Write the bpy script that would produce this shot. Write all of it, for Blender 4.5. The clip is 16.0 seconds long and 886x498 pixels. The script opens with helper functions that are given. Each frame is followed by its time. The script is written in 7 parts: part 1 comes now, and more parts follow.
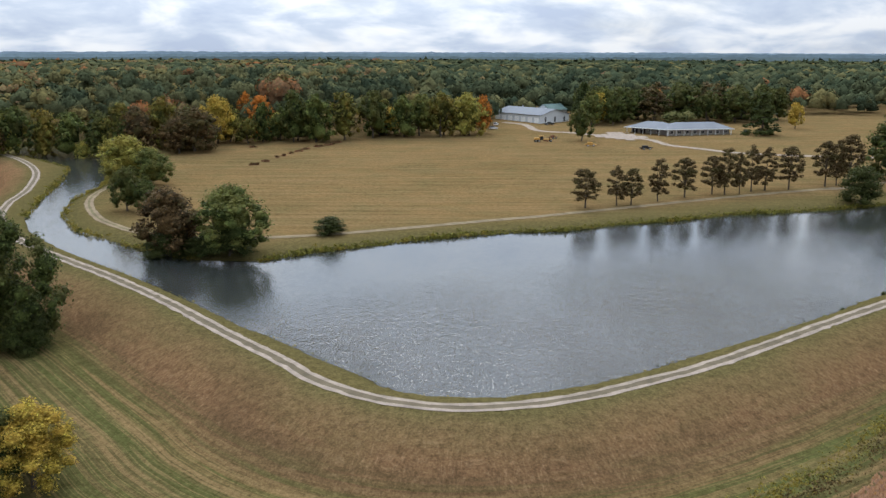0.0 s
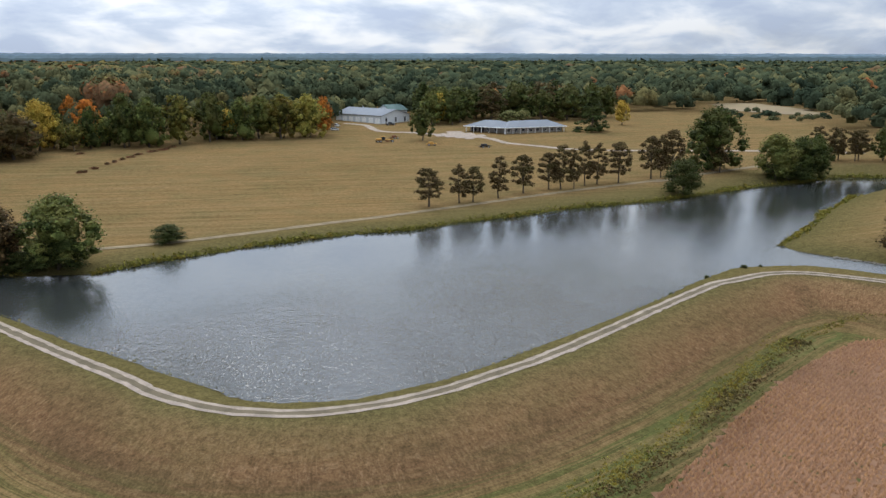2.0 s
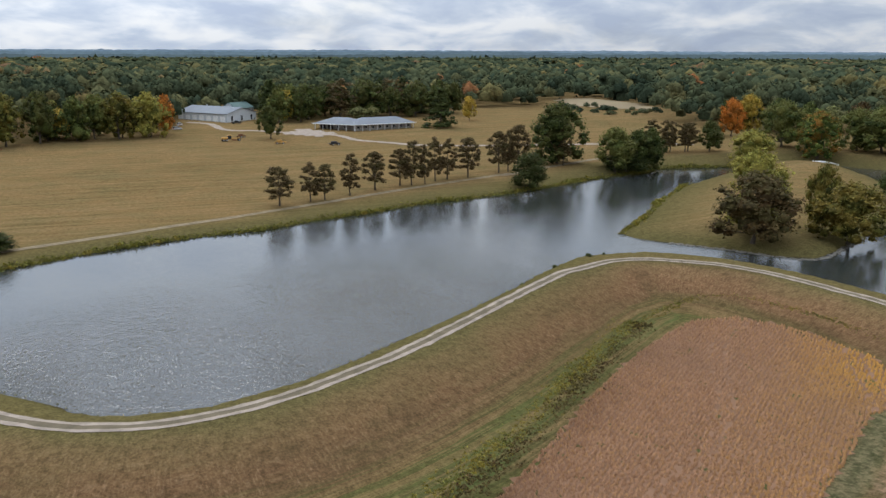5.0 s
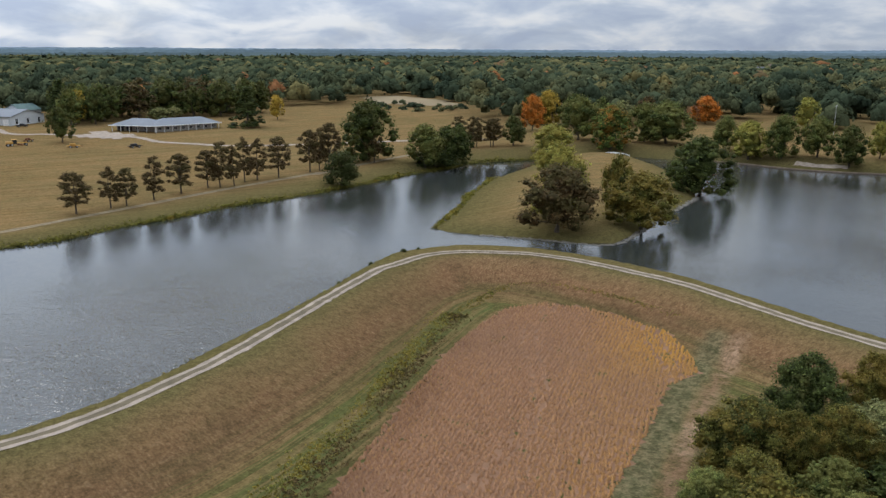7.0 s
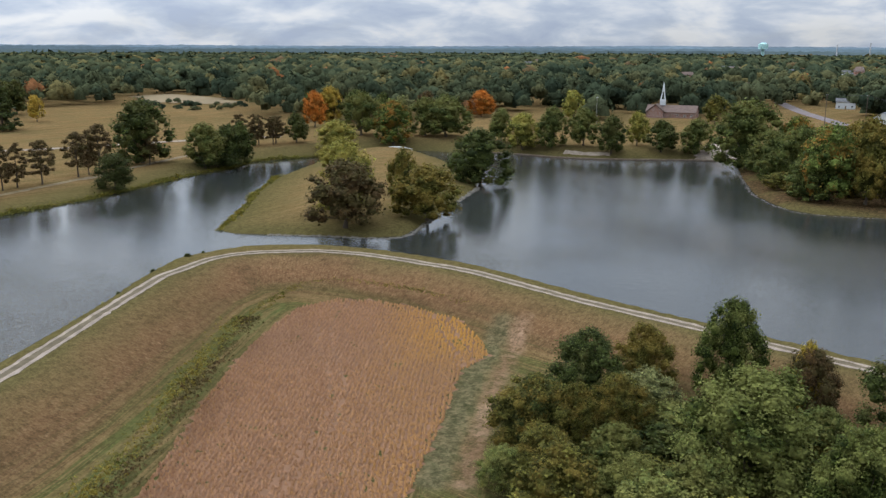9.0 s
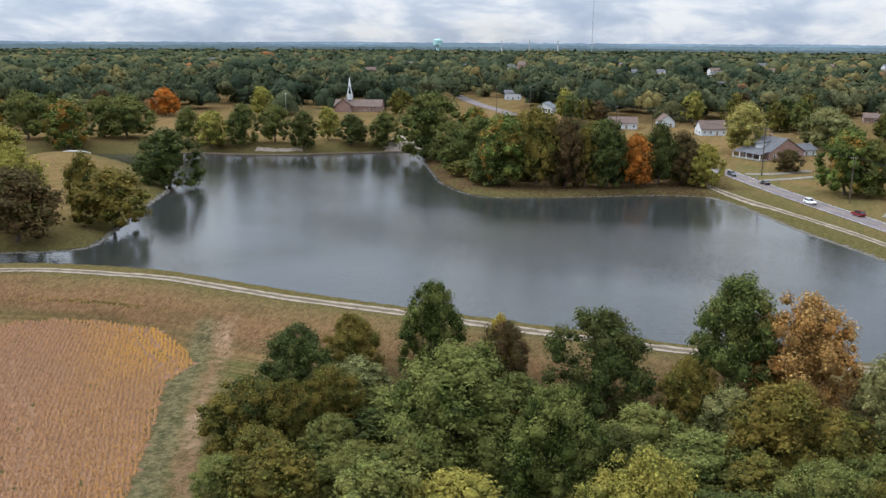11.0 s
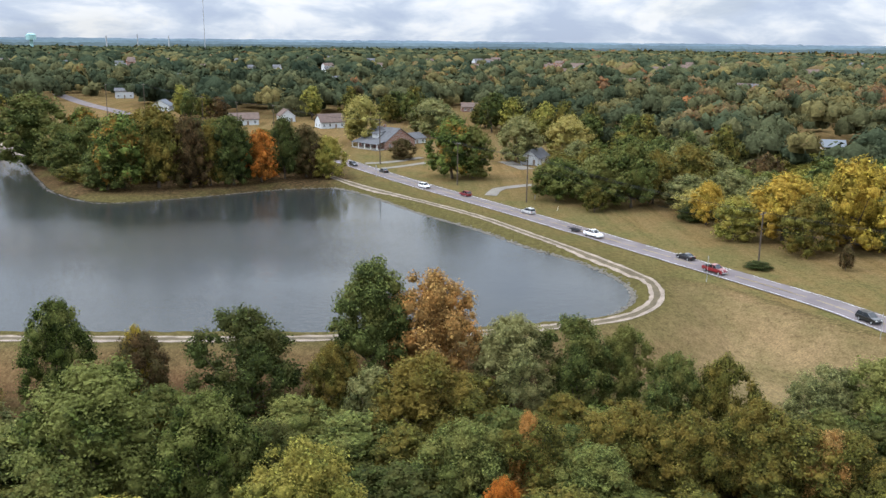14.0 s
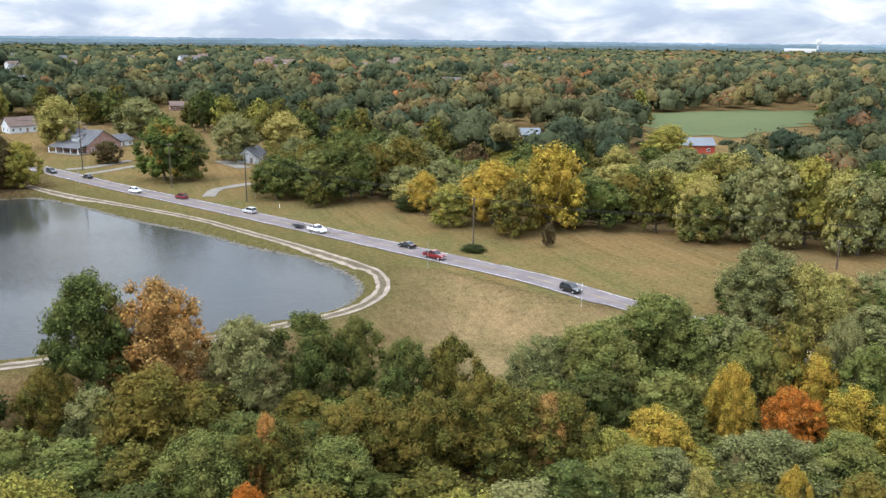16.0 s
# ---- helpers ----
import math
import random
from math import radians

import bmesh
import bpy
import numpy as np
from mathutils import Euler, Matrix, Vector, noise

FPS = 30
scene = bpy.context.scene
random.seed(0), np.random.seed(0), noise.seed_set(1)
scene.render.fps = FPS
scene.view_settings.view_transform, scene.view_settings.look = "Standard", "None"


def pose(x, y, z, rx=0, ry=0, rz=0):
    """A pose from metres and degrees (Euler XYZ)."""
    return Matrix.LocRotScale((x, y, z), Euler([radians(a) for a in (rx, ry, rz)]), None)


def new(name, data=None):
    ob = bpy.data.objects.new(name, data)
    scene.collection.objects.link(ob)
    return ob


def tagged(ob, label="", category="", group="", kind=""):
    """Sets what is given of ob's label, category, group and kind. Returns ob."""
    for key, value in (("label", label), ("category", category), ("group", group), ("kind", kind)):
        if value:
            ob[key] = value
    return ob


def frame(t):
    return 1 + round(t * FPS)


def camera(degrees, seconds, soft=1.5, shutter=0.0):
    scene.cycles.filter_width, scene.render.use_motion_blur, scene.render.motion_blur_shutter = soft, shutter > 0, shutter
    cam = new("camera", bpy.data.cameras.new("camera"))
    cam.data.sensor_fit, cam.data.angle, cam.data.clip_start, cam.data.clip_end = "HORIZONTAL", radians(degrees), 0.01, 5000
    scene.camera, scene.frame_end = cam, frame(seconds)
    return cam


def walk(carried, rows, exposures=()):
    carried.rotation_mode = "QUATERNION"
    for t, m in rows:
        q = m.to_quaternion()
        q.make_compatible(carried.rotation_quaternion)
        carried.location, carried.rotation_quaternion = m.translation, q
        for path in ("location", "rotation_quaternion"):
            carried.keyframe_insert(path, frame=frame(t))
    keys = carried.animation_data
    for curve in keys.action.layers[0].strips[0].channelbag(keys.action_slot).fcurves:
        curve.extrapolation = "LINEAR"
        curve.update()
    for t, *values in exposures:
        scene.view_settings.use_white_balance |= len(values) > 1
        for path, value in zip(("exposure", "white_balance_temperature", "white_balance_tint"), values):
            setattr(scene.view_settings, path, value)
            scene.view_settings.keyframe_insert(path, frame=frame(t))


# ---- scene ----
from mathutils.bvhtree import BVHTree

cam = camera(54.1, 16.0, soft=1.45)
# the drone hovers over the foot of the dam and turns to its right: seconds, yaw, pitch, roll
ROWS = [
    (0.0, 0.00, -12.86, -0.10),
    (0.5, -4.79, -12.82, -0.06),
    (1.0, -8.29, -12.81, 0.00),
    (1.5, -9.25, -12.80, -0.00),
    (2.0, -10.40, -12.80, 0.00),
    (2.5, -12.05, -12.82, 0.03),
    (3.0, -12.78, -12.85, 0.03),
    (3.2, -12.98, -12.86, 0.02),
    (5.3, -21.99, -13.01, -0.18),
    (5.5, -23.17, -13.02, -0.20),
    (6.0, -26.25, -13.03, -0.17),
    (6.5, -29.56, -13.04, -0.18),
    (7.0, -32.68, -13.08, -0.24),
    (7.5, -35.96, -13.10, -0.22),
    (8.0, -39.26, -13.16, -0.19),
    (8.2, -40.78, -13.19, -0.19),
    (10.3, -58.86, -13.39, -0.20),
    (10.5, -61.22, -13.41, -0.20),
    (11.0, -66.98, -13.46, -0.32),
    (11.5, -70.03, -13.49, -0.37),
    (12.0, -73.18, -13.50, -0.40),
    (12.5, -78.14, -13.50, -0.47),
    (13.0, -82.62, -13.51, -0.56),
    (13.5, -86.94, -13.51, -0.59),
    (14.0, -91.42, -13.55, -0.56),
    (14.5, -96.09, -13.59, -0.61),
    (15.0, -100.77, -13.62, -0.60),
    (15.5, -105.36, -13.63, -0.61),
    (16.0, -109.93, -13.62, -0.60),
]
walk(cam, [(t, pose(0, 0, 50.0, 90 + pitch, roll, yaw)) for t, yaw, pitch, roll in ROWS],
     exposures=[(0.0, -0.50), (3.0, -0.59), (7.0, -0.69), (11.0, -0.32), (13.0, -0.15), (15.0, -0.10), (16.0, 0.02)])

# ---- world, sun ----
SUN_AZ, SUN_EL = radians(8), radians(42)      # to the left of straight ahead of the first view


def make_world():
    w = bpy.data.worlds.new("sky")
    scene.world = w
    w.use_nodes = True
    nt = w.node_tree
    n = nt.nodes
    n.clear()
    out = n.new("ShaderNodeOutputWorld")
    bg = n.new("ShaderNodeBackground")
    sky = n.new("ShaderNodeTexSky")
    sky.sky_type = "NISHITA"
    sky.sun_disc = False
    sky.sun_elevation, sky.sun_rotation = SUN_EL, -SUN_AZ
    sky.dust_density, sky.air_density = 0.6, 1.0
    tc = n.new("ShaderNodeTexCoord")
    sep = n.new("ShaderNodeSeparateXYZ")
    nt.links.new(tc.outputs["Generated"], sep.inputs[0])
    up = n.new("ShaderNodeMath")
    up.operation = "MAXIMUM"
    nt.links.new(sep.outputs[2], up.inputs[0])
    up.inputs[1].default_value = 0.0
    add = n.new("ShaderNodeMath")
    nt.links.new(up.outputs[0], add.inputs[0])
    add.inputs[1].default_value = 0.33
    flat = n.new("ShaderNodeCombineXYZ")
    for i in (0, 1):
        d = n.new("ShaderNodeMath")
        d.operation = "DIVIDE"
        nt.links.new(sep.outputs[i], d.inputs[0])
        nt.links.new(add.outputs[0], d.inputs[1])
        nt.links.new(d.outputs[0], flat.inputs[i])

    def clouds(scale, detail, offset):
        m = n.new("ShaderNodeMapping")
        m.inputs["Location"].default_value = offset
        nt.links.new(flat.outputs[0], m.inputs[0])
        t = n.new("ShaderNodeTexNoise")
        t.inputs["Scale"].default_value = scale
        t.inputs["Detail"].default_value = detail
        t.inputs["Roughness"].default_value = 0.55
        t.inputs["Distortion"].default_value = 0.3
        nt.links.new(m.outputs[0], t.inputs["Vector"])
        return t.outputs[0]

    def ramp(src, stops):
        r = n.new("ShaderNodeValToRGB")
        while len(r.color_ramp.elements) < len(stops):
            r.color_ramp.elements.new(0.5)
        for e, (p, c) in zip(r.color_ramp.elements, stops):
            e.position, e.color = p, (*c, 1)
        nt.links.new(src, r.inputs[0])
        return r.outputs[0]

    body = ramp(clouds(3.6, 10, (3.1, 1.7, 0)), [(0.36, (7.8, 9.2, 11.8)), (0.47, (9.4, 10.8, 13.0)), (0.54, (11.6, 12.7, 14.4)), (0.62, (14.2, 14.8, 15.6))])
    cover = ramp(clouds(1.6, 7, (7.3, 4.1, 2)), [(0.34, (0.86,) * 3), (0.46, (1,) * 3)])
    mix = n.new("ShaderNodeMix")
    mix.data_type = "RGBA"
    nt.links.new(cover, mix.inputs[0])
    nt.links.new(sky.outputs[0], mix.inputs[6])
    nt.links.new(body, mix.inputs[7])
    # clouds overhead are lit through and brighter than those near the horizon
    lift = n.new("ShaderNodeMath")
    lift.operation = "MULTIPLY_ADD"
    nt.links.new(up.outputs[0], lift.inputs[0])
    lift.inputs[1].default_value, lift.inputs[2].default_value = 3.0, 1.0
    gain = n.new("ShaderNodeVectorMath")
    gain.operation = "SCALE"
    nt.links.new(mix.outputs[2], gain.inputs[0])
    nt.links.new(lift.outputs[0], gain.inputs["Scale"])
    # the veiled sun brightens the clouds round it
    toward = n.new("ShaderNodeVectorMath")
    toward.operation = "DOT_PRODUCT"
    nt.links.new(tc.outputs["Generated"], toward.inputs[0])
    toward.inputs[1].default_value = (-math.sin(SUN_AZ) * math.cos(SUN_EL), math.cos(SUN_AZ) * math.cos(SUN_EL), math.sin(SUN_EL))
    near = n.new("ShaderNodeMath")
    near.operation = "MAXIMUM"
    nt.links.new(toward.outputs["Value"], near.inputs[0])
    near.inputs[1].default_value = 0.0
    tight = n.new("ShaderNodeMath")
    tight.operation = "POWER"
    nt.links.new(near.outputs[0], tight.inputs[0])
    tight.inputs[1].default_value = 4.0
    glow = n.new("ShaderNodeMath")
    glow.operation = "MULTIPLY_ADD"
    nt.links.new(tight.outputs[0], glow.inputs[0])
    glow.inputs[1].default_value, glow.inputs[2].default_value = 1.0, 0.90
    bright = n.new("ShaderNodeVectorMath")
    bright.operation = "SCALE"
    nt.links.new(gain.outputs[0], bright.inputs[0])
    nt.links.new(glow.outputs[0], bright.inputs["Scale"])
    nt.links.new(bright.outputs[0], bg.inputs[0])
    bg.inputs[1].default_value = 0.075
    nt.links.new(bg.outputs[0], out.inputs[0])


make_world()
sun = new("sun", bpy.data.lights.new("sun", "SUN"))
sun.data.energy, sun.data.angle, sun.data.color = 1.45, radians(10), (1.0, 0.98, 0.96)
sun.matrix_world = pose(0, 0, 300, 90 - math.degrees(SUN_EL), 0, 180 + math.degrees(SUN_AZ))

# ---- plan of the place, metres, set from pixel positions in the camera's view ----
SHORE_DAM = [(-212.2, 426.1), (-186.2, 401.7), (-162.4, 376.1), (-149.1, 336.0), (-138.1, 295.1), (-127.4, 260.9), (-116.7, 240.5), (-100.7, 221.0), (-88.4, 208.4), (-69.6, 190.3), (-49.6, 168.8), (-37.1, 154.1), (-28.1, 145.7), (-22.6, 139.3), (-17.6, 134.3), (-12.8, 129.4), (-9.2, 124.9), (-5.7, 122.0), (-1.6, 120.5), (4.1, 119.7), (8.2, 119.9), (12.6, 121.4), (21.8, 125.0), (32.3, 131.2), (44.6, 140.1), (58.8, 150.1), (75.9, 162.9), (86.5, 172.0), (93.0, 176.9), (102.9, 184.1), (112.6, 184.1), (121.6, 182.5), (128.5, 177.6), (136.4, 169.7), (142.2, 156.1), (145.7, 141.8), (147.7, 128.0), (145.1, 95.7)]
SHORE_EAST = [(144.3, 83.2), (144.2, 49.3), (144.1, 18.1), (147.0, -11.0), (151.5, -30.1), (154.7, -36.3), (162.7, -41.7), (168.9, -43.4), (178.2, -43.1), (194.1, -37.2), (208.6, -27.0), (229.8, -15.2), (251.1, -0.4), (282.5, 18.0), (296.5, 29.7), (291.8, 47.7), (275.8, 73.6), (266.1, 94.0), (268.8, 104.8), (286.0, 122.0), (311.5, 137.3), (340.6, 153.8), (366.4, 167.2), (358.8, 179.5), (331.7, 213.0), (322.4, 233.4)]
SHORE_NORTH = [(318.4, 254.6), (305.7, 276.1), (299.1, 287.3), (293.8, 300.4), (285.3, 310.7), (266.9, 313.9), (248.6, 310.1), (216.3, 315.6), (201.8, 307.1), (174.3, 298.2), (147.4, 285.4), (127.2, 276.6), (110.4, 271.8), (88.9, 266.3), (68.2, 256.0), (50.9, 250.3), (34.7, 241.5), (18.6, 239.3), (2.6, 233.1), (-12.6, 225.8), (-32.0, 214.3), (-44.6, 204.6), (-59.8, 205.6), (-80.3, 219.2), (-103.8, 240.6), (-117.6, 263.8), (-126.2, 291.7), (-129.0, 326.0), (-143.1, 374.5), (-170.3, 436.5), (-203.4, 456.9), (-221.1, 456.6)]
ISLAND = [(127.6, 204.1), (144.1, 219.1), (169.3, 246.8), (197.2, 271.9), (223.4, 288.0), (239.8, 297.1), (256.4, 305.5), (275.5, 303.8), (283.9, 293.9), (286.3, 278.3), (273.7, 249.8), (256.8, 224.1), (233.5, 200.9), (204.4, 185.5), (173.2, 168.9), (157.8, 161.7), (150.6, 166.9), (142.7, 178.3), (134.0, 189.5), (128.1, 197.5)]
DAM_TRACK = [(-213.5, 417.9), (-189.2, 389.5), (-166.1, 352.4), (-148.7, 307.9), (-141.5, 279.5), (-131.9, 253.9), (-116.7, 229.5), (-103.6, 214.3), (-93.2, 203.8), (-72.1, 183.6), (-53.8, 164.1), (-38.1, 145.6), (-25.6, 131.4), (-20.5, 124.8), (-16.0, 120.6), (-11.8, 117.5), (-7.8, 115.4), (-3.9, 114.0), (-0.1, 113.2), (3.8, 113.0), (11.8, 114.1), (20.4, 117.1), (30.1, 122.4), (41.3, 129.3), (54.7, 139.3), (71.0, 152.1), (80.2, 159.1), (90.1, 166.3), (95.6, 168.3), (105.2, 172.0), (112.7, 171.4), (118.7, 168.3), (128.3, 159.5), (134.0, 146.9), (136.8, 132.9), (138.6, 120.0), (136.7, 90.2), (137.1, 68.1), (136.9, 46.8), (137.0, 21.9), (139.7, -6.9), (142.4, -19.6)]
END_TRACK = [(142.4, -19.6), (146.6, -32.7), (151.2, -39.9), (159.7, -45.6), (170.5, -47.8), (181.8, -45.8), (199.9, -38.0), (219.7, -28.1), (243.4, -15.8), (265.5, -0.2), (290.3, 18.6), (310.6, 32.3)]
MEADOW_TRACK = [(-113.6, 324.0), (-120.3, 312.8), (-119.3, 293.9), (-113.7, 275.1), (-102.5, 253.9), (-91.9, 241.3), (-83.9, 234.2), (-68.6, 226.9), (-54.5, 224.9), (-46.5, 227.1), (-36.4, 229.5), (-26.7, 232.9), (-9.2, 240.6), (10.1, 249.8), (26.6, 257.0), (59.0, 272.9), (96.8, 291.3), (141.4, 308.7), (137.7, 305.3), (164.8, 319.0), (198.8, 333.5)]
ROAD = [(347.8, 31.8), (303.0, 5.5), (264.1, -18.5), (230.6, -38.0), (202.1, -54.0), (178.3, -67.4), (157.7, -78.6), (141.5, -84.7)]
FIELD = [(49.5, 97.8), (61.7, 108.9), (78.5, 123.8), (84.5, 128.2), (96.8, 136.5), (108.7, 142.9), (116.3, 140.7), (120.4, 130.8), (122.1, 120.8), (122.3, 110.3), (118.0, 100.2), (113.4, 94.8), (104.0, 93.1), (89.5, 82.9), (77.9, 75.7), (70.6, 71.2)]
MEADOW_PINES = [
    ('pine', 45.4, 272.3, 12.8, 5.0), ('pine', 56.2, 276.8, 12.3, 3.9), ('pine', 61.2, 278.1, 12.1, 4.2),
    ('pine', 71.2, 284.0, 13.5, 4.1), ('pine', 82.1, 291.3, 13.9, 4.8), ('pine', 93.3, 297.6, 13.6, 4.5),
    ('pine', 97.5, 296.9, 15.2, 5.0), ('pine', 102.7, 297.2, 13.6, 3.3), ('pine', 108.5, 302.3, 15.7, 4.0),
    ('pine', 114.3, 305.0, 14.7, 4.7), ('pine', 123.1, 306.0, 15.6, 5.2), ('pine', 138.7, 312.2, 16.8, 5.2),
    ('pine', 143.6, 314.0, 15.9, 3.6), ('pine', 148.6, 315.7, 18.6, 5.5), ('pine', 171.8, 320.8, 15.0, 4.5),
    ('pine', 236.5, 338.7, 13.0, 4.5), ('pine', 244.7, 336.6, 13.5, 4.9), ('pine', 227.3, 340.9, 14.0, 4.8)]
SHORE_TREES = [
    # four bushes added in place of the bank trees' low leaves
    ('bush', -52.5, 208.0, 7.5, 7.8), ('bush', -68.0, 210.6, 7.5, 7.6), ('bush', -60.0, 208.6, 5.0, 5.0), ('bush', 194.5, 308.5, 8.0, 9.5),
    ('oak', 171.9, 326.7, 25.6, 13.0), ('bush', 137.7, 282.5, 14.3, 7.6), ('green', 188.4, 307.4, 17.9, 9.3),
    ('oak', 201.3, 310.0, 17.2, 8.2), ('oak', 209.5, 313.0, 17.9, 6.5), ('bush', -30.7, 231.4, 5.3, 5.1),
    ('green', -52.4, 209.2, 16.6, 9.8), ('rust', -68.6, 211.8, 17.0, 9.5), ('oak', -97.9, 265.3, 13.5, 5.4),
    ('oak', -90.7, 262.7, 10.0, 4.3), ('lime', -117.8, 321.0, 17.2, 10.9), ('green', -105.7, 311.7, 13.9, 8.0),
    ('rust', -115.6, 404.3, 20.3, 12.4), ('yellow', -111.4, 430.6, 23.5, 8.6), ('rust', -120.4, 396.5, 16.9, 8.6)]
ISLAND_TREES = [
    ('rust', 150.4, 177.0, 18.5, 10.6), ('lime', 158.4, 186.5, 21.0, 8.2), ('olive', 176.6, 171.6, 16.6, 9.9),
    ('oak', 238.6, 204.7, 20.5, 11.3), ('olive', 177.8, 182.3, 18.2, 5.0)]
PARK_TREES = [
    ('oak', 253.9, 333.0, 14.3, 6.3), ('lime', 255.1, 305.7, 16.6, 10.7), ('pine', 242.4, 335.6, 13.3, 4.3),
    ('pine', 233.3, 336.7, 13.8, 4.2), ('orange', 298.0, 374.0, 19.5, 6.6), ('yellow', 322.6, 390.9, 19.9, 8.0),
    ('green', 294.1, 332.0, 21.6, 11.3), ('turning', 294.7, 309.3, 22.1, 11.5), ('green', 315.7, 307.7, 19.6, 9.1),
    ('green', 319.9, 297.4, 20.1, 13.2), ('orange', 403.5, 345.7, 15.9, 8.8), ('green', 325.5, 266.1, 16.4, 6.7),
    ('lime', 324.5, 252.5, 16.9, 8.8), ('green', 331.0, 240.2, 19.2, 8.4), ('green', 340.9, 229.3, 17.6, 8.2),
    ('oak', 339.1, 212.9, 17.1, 7.4), ('lime', 358.6, 211.5, 15.9, 6.0), ('oak', 355.3, 196.9, 14.6, 8.1),
    ('green', 363.7, 184.1, 16.0, 8.7)]
POINT_TREES = [
    ('green', 342.7, 151.2, 25.5, 14.7), ('green', 321.9, 132.0, 15.6, 8.9), ('turning', 348.9, 133.3, 17.7, 7.7),
    ('turning', 284.6, 97.5, 22.3, 10.4), ('green', 281.8, 101.8, 13.0, 8.3), ('olive', 286.0, 86.4, 24.8, 8.7),
    ('rust', 287.3, 76.3, 21.7, 7.2), ('olive', 291.4, 70.7, 18.9, 5.6), ('oak', 292.3, 63.0, 21.4, 7.0),
    ('orange', 297.9, 54.8, 16.2, 6.5), ('oak', 305.8, 47.9, 19.7, 6.0), ('rust', 309.1, 40.8, 16.7, 6.7),
    ('lime', 307.6, 33.0, 13.8, 6.2), ('green', 310.0, 116.5, 18.5, 9.2), ('olive', 306.4, 98.6, 21.3, 8.9)]
YARD_TREES = [
    ('willow', 395.3, 26.5, 21.9, 10.1), ('rust', 353.3, 7.4, 8.6, 5.7), ('grey', 421.6, -5.6, 18.1, 11.9),
    ('turning', 309.0, -11.4, 21.7, 10.3), ('green', 309.8, -18.9, 19.0, 8.2), ('grey', 346.7, -39.7, 18.8, 10.6),
    ('willow', 357.2, -60.8, 17.9, 11.0), ('olive', 279.9, -46.0, 13.5, 9.5), ('green', 258.4, -55.1, 15.7, 10.1),
    ('green', 256.7, -63.7, 20.2, 7.7), ('olive', 262.7, -71.9, 16.2, 5.9), ('olive', 270.1, -84.4, 17.7, 9.8),
    ('yellow', 231.6, -78.5, 12.3, 4.6), ('rust', 183.7, -94.3, 5.9, 1.7), ('bush', 236.2, -75.3, 4.7, 4.1),
    ('bush', 184.9, -75.3, 1.8, 3.5), ('olive', 249.0, -51.1, 8.1, 3.5)]
THICKET = [
    ('yellow', 212.8, -92.0, 17.2, 8.8), ('yellow', 202.1, -104.5, 23.0, 8.9), ('yellow', 208.3, -109.2, 13.4, 7.4),
    ('olive', 204.7, -128.8, 13.6, 6.4), ('olive', 189.6, -128.7, 16.8, 6.4), ('lime', 182.3, -136.4, 17.1, 7.6),
    ('willow', 178.7, -134.7, 16.5, 7.1), ('grey', 176.1, -143.1, 17.9, 7.1), ('grey', 167.6, -145.8, 21.5, 9.2),
    ('lime', 164.7, -154.8, 22.1, 9.0), ('grey', 153.8, -160.7, 19.1, 8.4), ('willow', 158.5, -158.9, 19.7, 7.1),
    ('lime', 288.1, -198.6, 16.1, 10.6), ('green', 176.1, -132.8, 12.1, 6.2)]
BARN_TREES = [
    ('oak', 71.1, 445.9, 16.8, 7.0), ('yellow', 94.4, 529.9, 18.2, 5.9), ('oak', 108.9, 534.7, 21.2, 11.6),
    ('pine', 129.7, 538.7, 22.5, 11.8), ('oak', 147.5, 543.4, 22.8, 12.0), ('pine', 164.7, 544.4, 22.6, 12.1),
    ('oak', 178.2, 533.8, 22.2, 12.0), ('fir', 170.5, 465.8, 20.5, 10.2), ('yellow', 200.3, 496.4, 14.7, 5.1),
    ('grey', 137.4, 526.1, 7.6, 6.7), ('grey', 146.0, 524.5, 7.6, 5.6), ('orange', 22.0, 480.3, 20.2, 5.6),
    ('olive', 12.7, 476.4, 18.8, 7.2), ('olive', 0.5, 470.4, 19.3, 7.1), ('green', -12.7, 467.1, 22.0, 9.0)]
FOREST_EDGE = [
    ('orange', -94.4, 451.7, 22.0, 7.9), ('orange', -103.5, 458.2, 22.9, 4.8), ('yellow', -30.4, 468.9, 15.0, 8.1),
    ('green', -64.0, 439.7, 23.7, 9.2), ('oak', -75.3, 439.2, 25.9, 8.6), ('olive', -50.7, 449.2, 23.9, 9.3),
    ('oak', -36.7, 456.6, 24.8, 8.8), ('green', -20.6, 461.8, 21.6, 8.9), ('olive', -1.1, 464.6, 22.9, 9.6),
    ('lime', 14.1, 469.7, 22.5, 9.0), ('oak', -165.0, 420.1, 22.4, 9.3), ('green', -179.8, 422.8, 23.3, 9.5),
    ('olive', -193.0, 421.5, 24.5, 9.6), ('oak', -204.1, 416.2, 23.5, 10.2), ('rust', -141.3, 402.4, 20.2, 8.8),
    ('lime', -170.8, 411.4, 10.6, 4.0), ('olive', -152.9, 413.0, 23.8, 9.1), ('olive', -133.3, 414.6, 23.9, 9.0)]
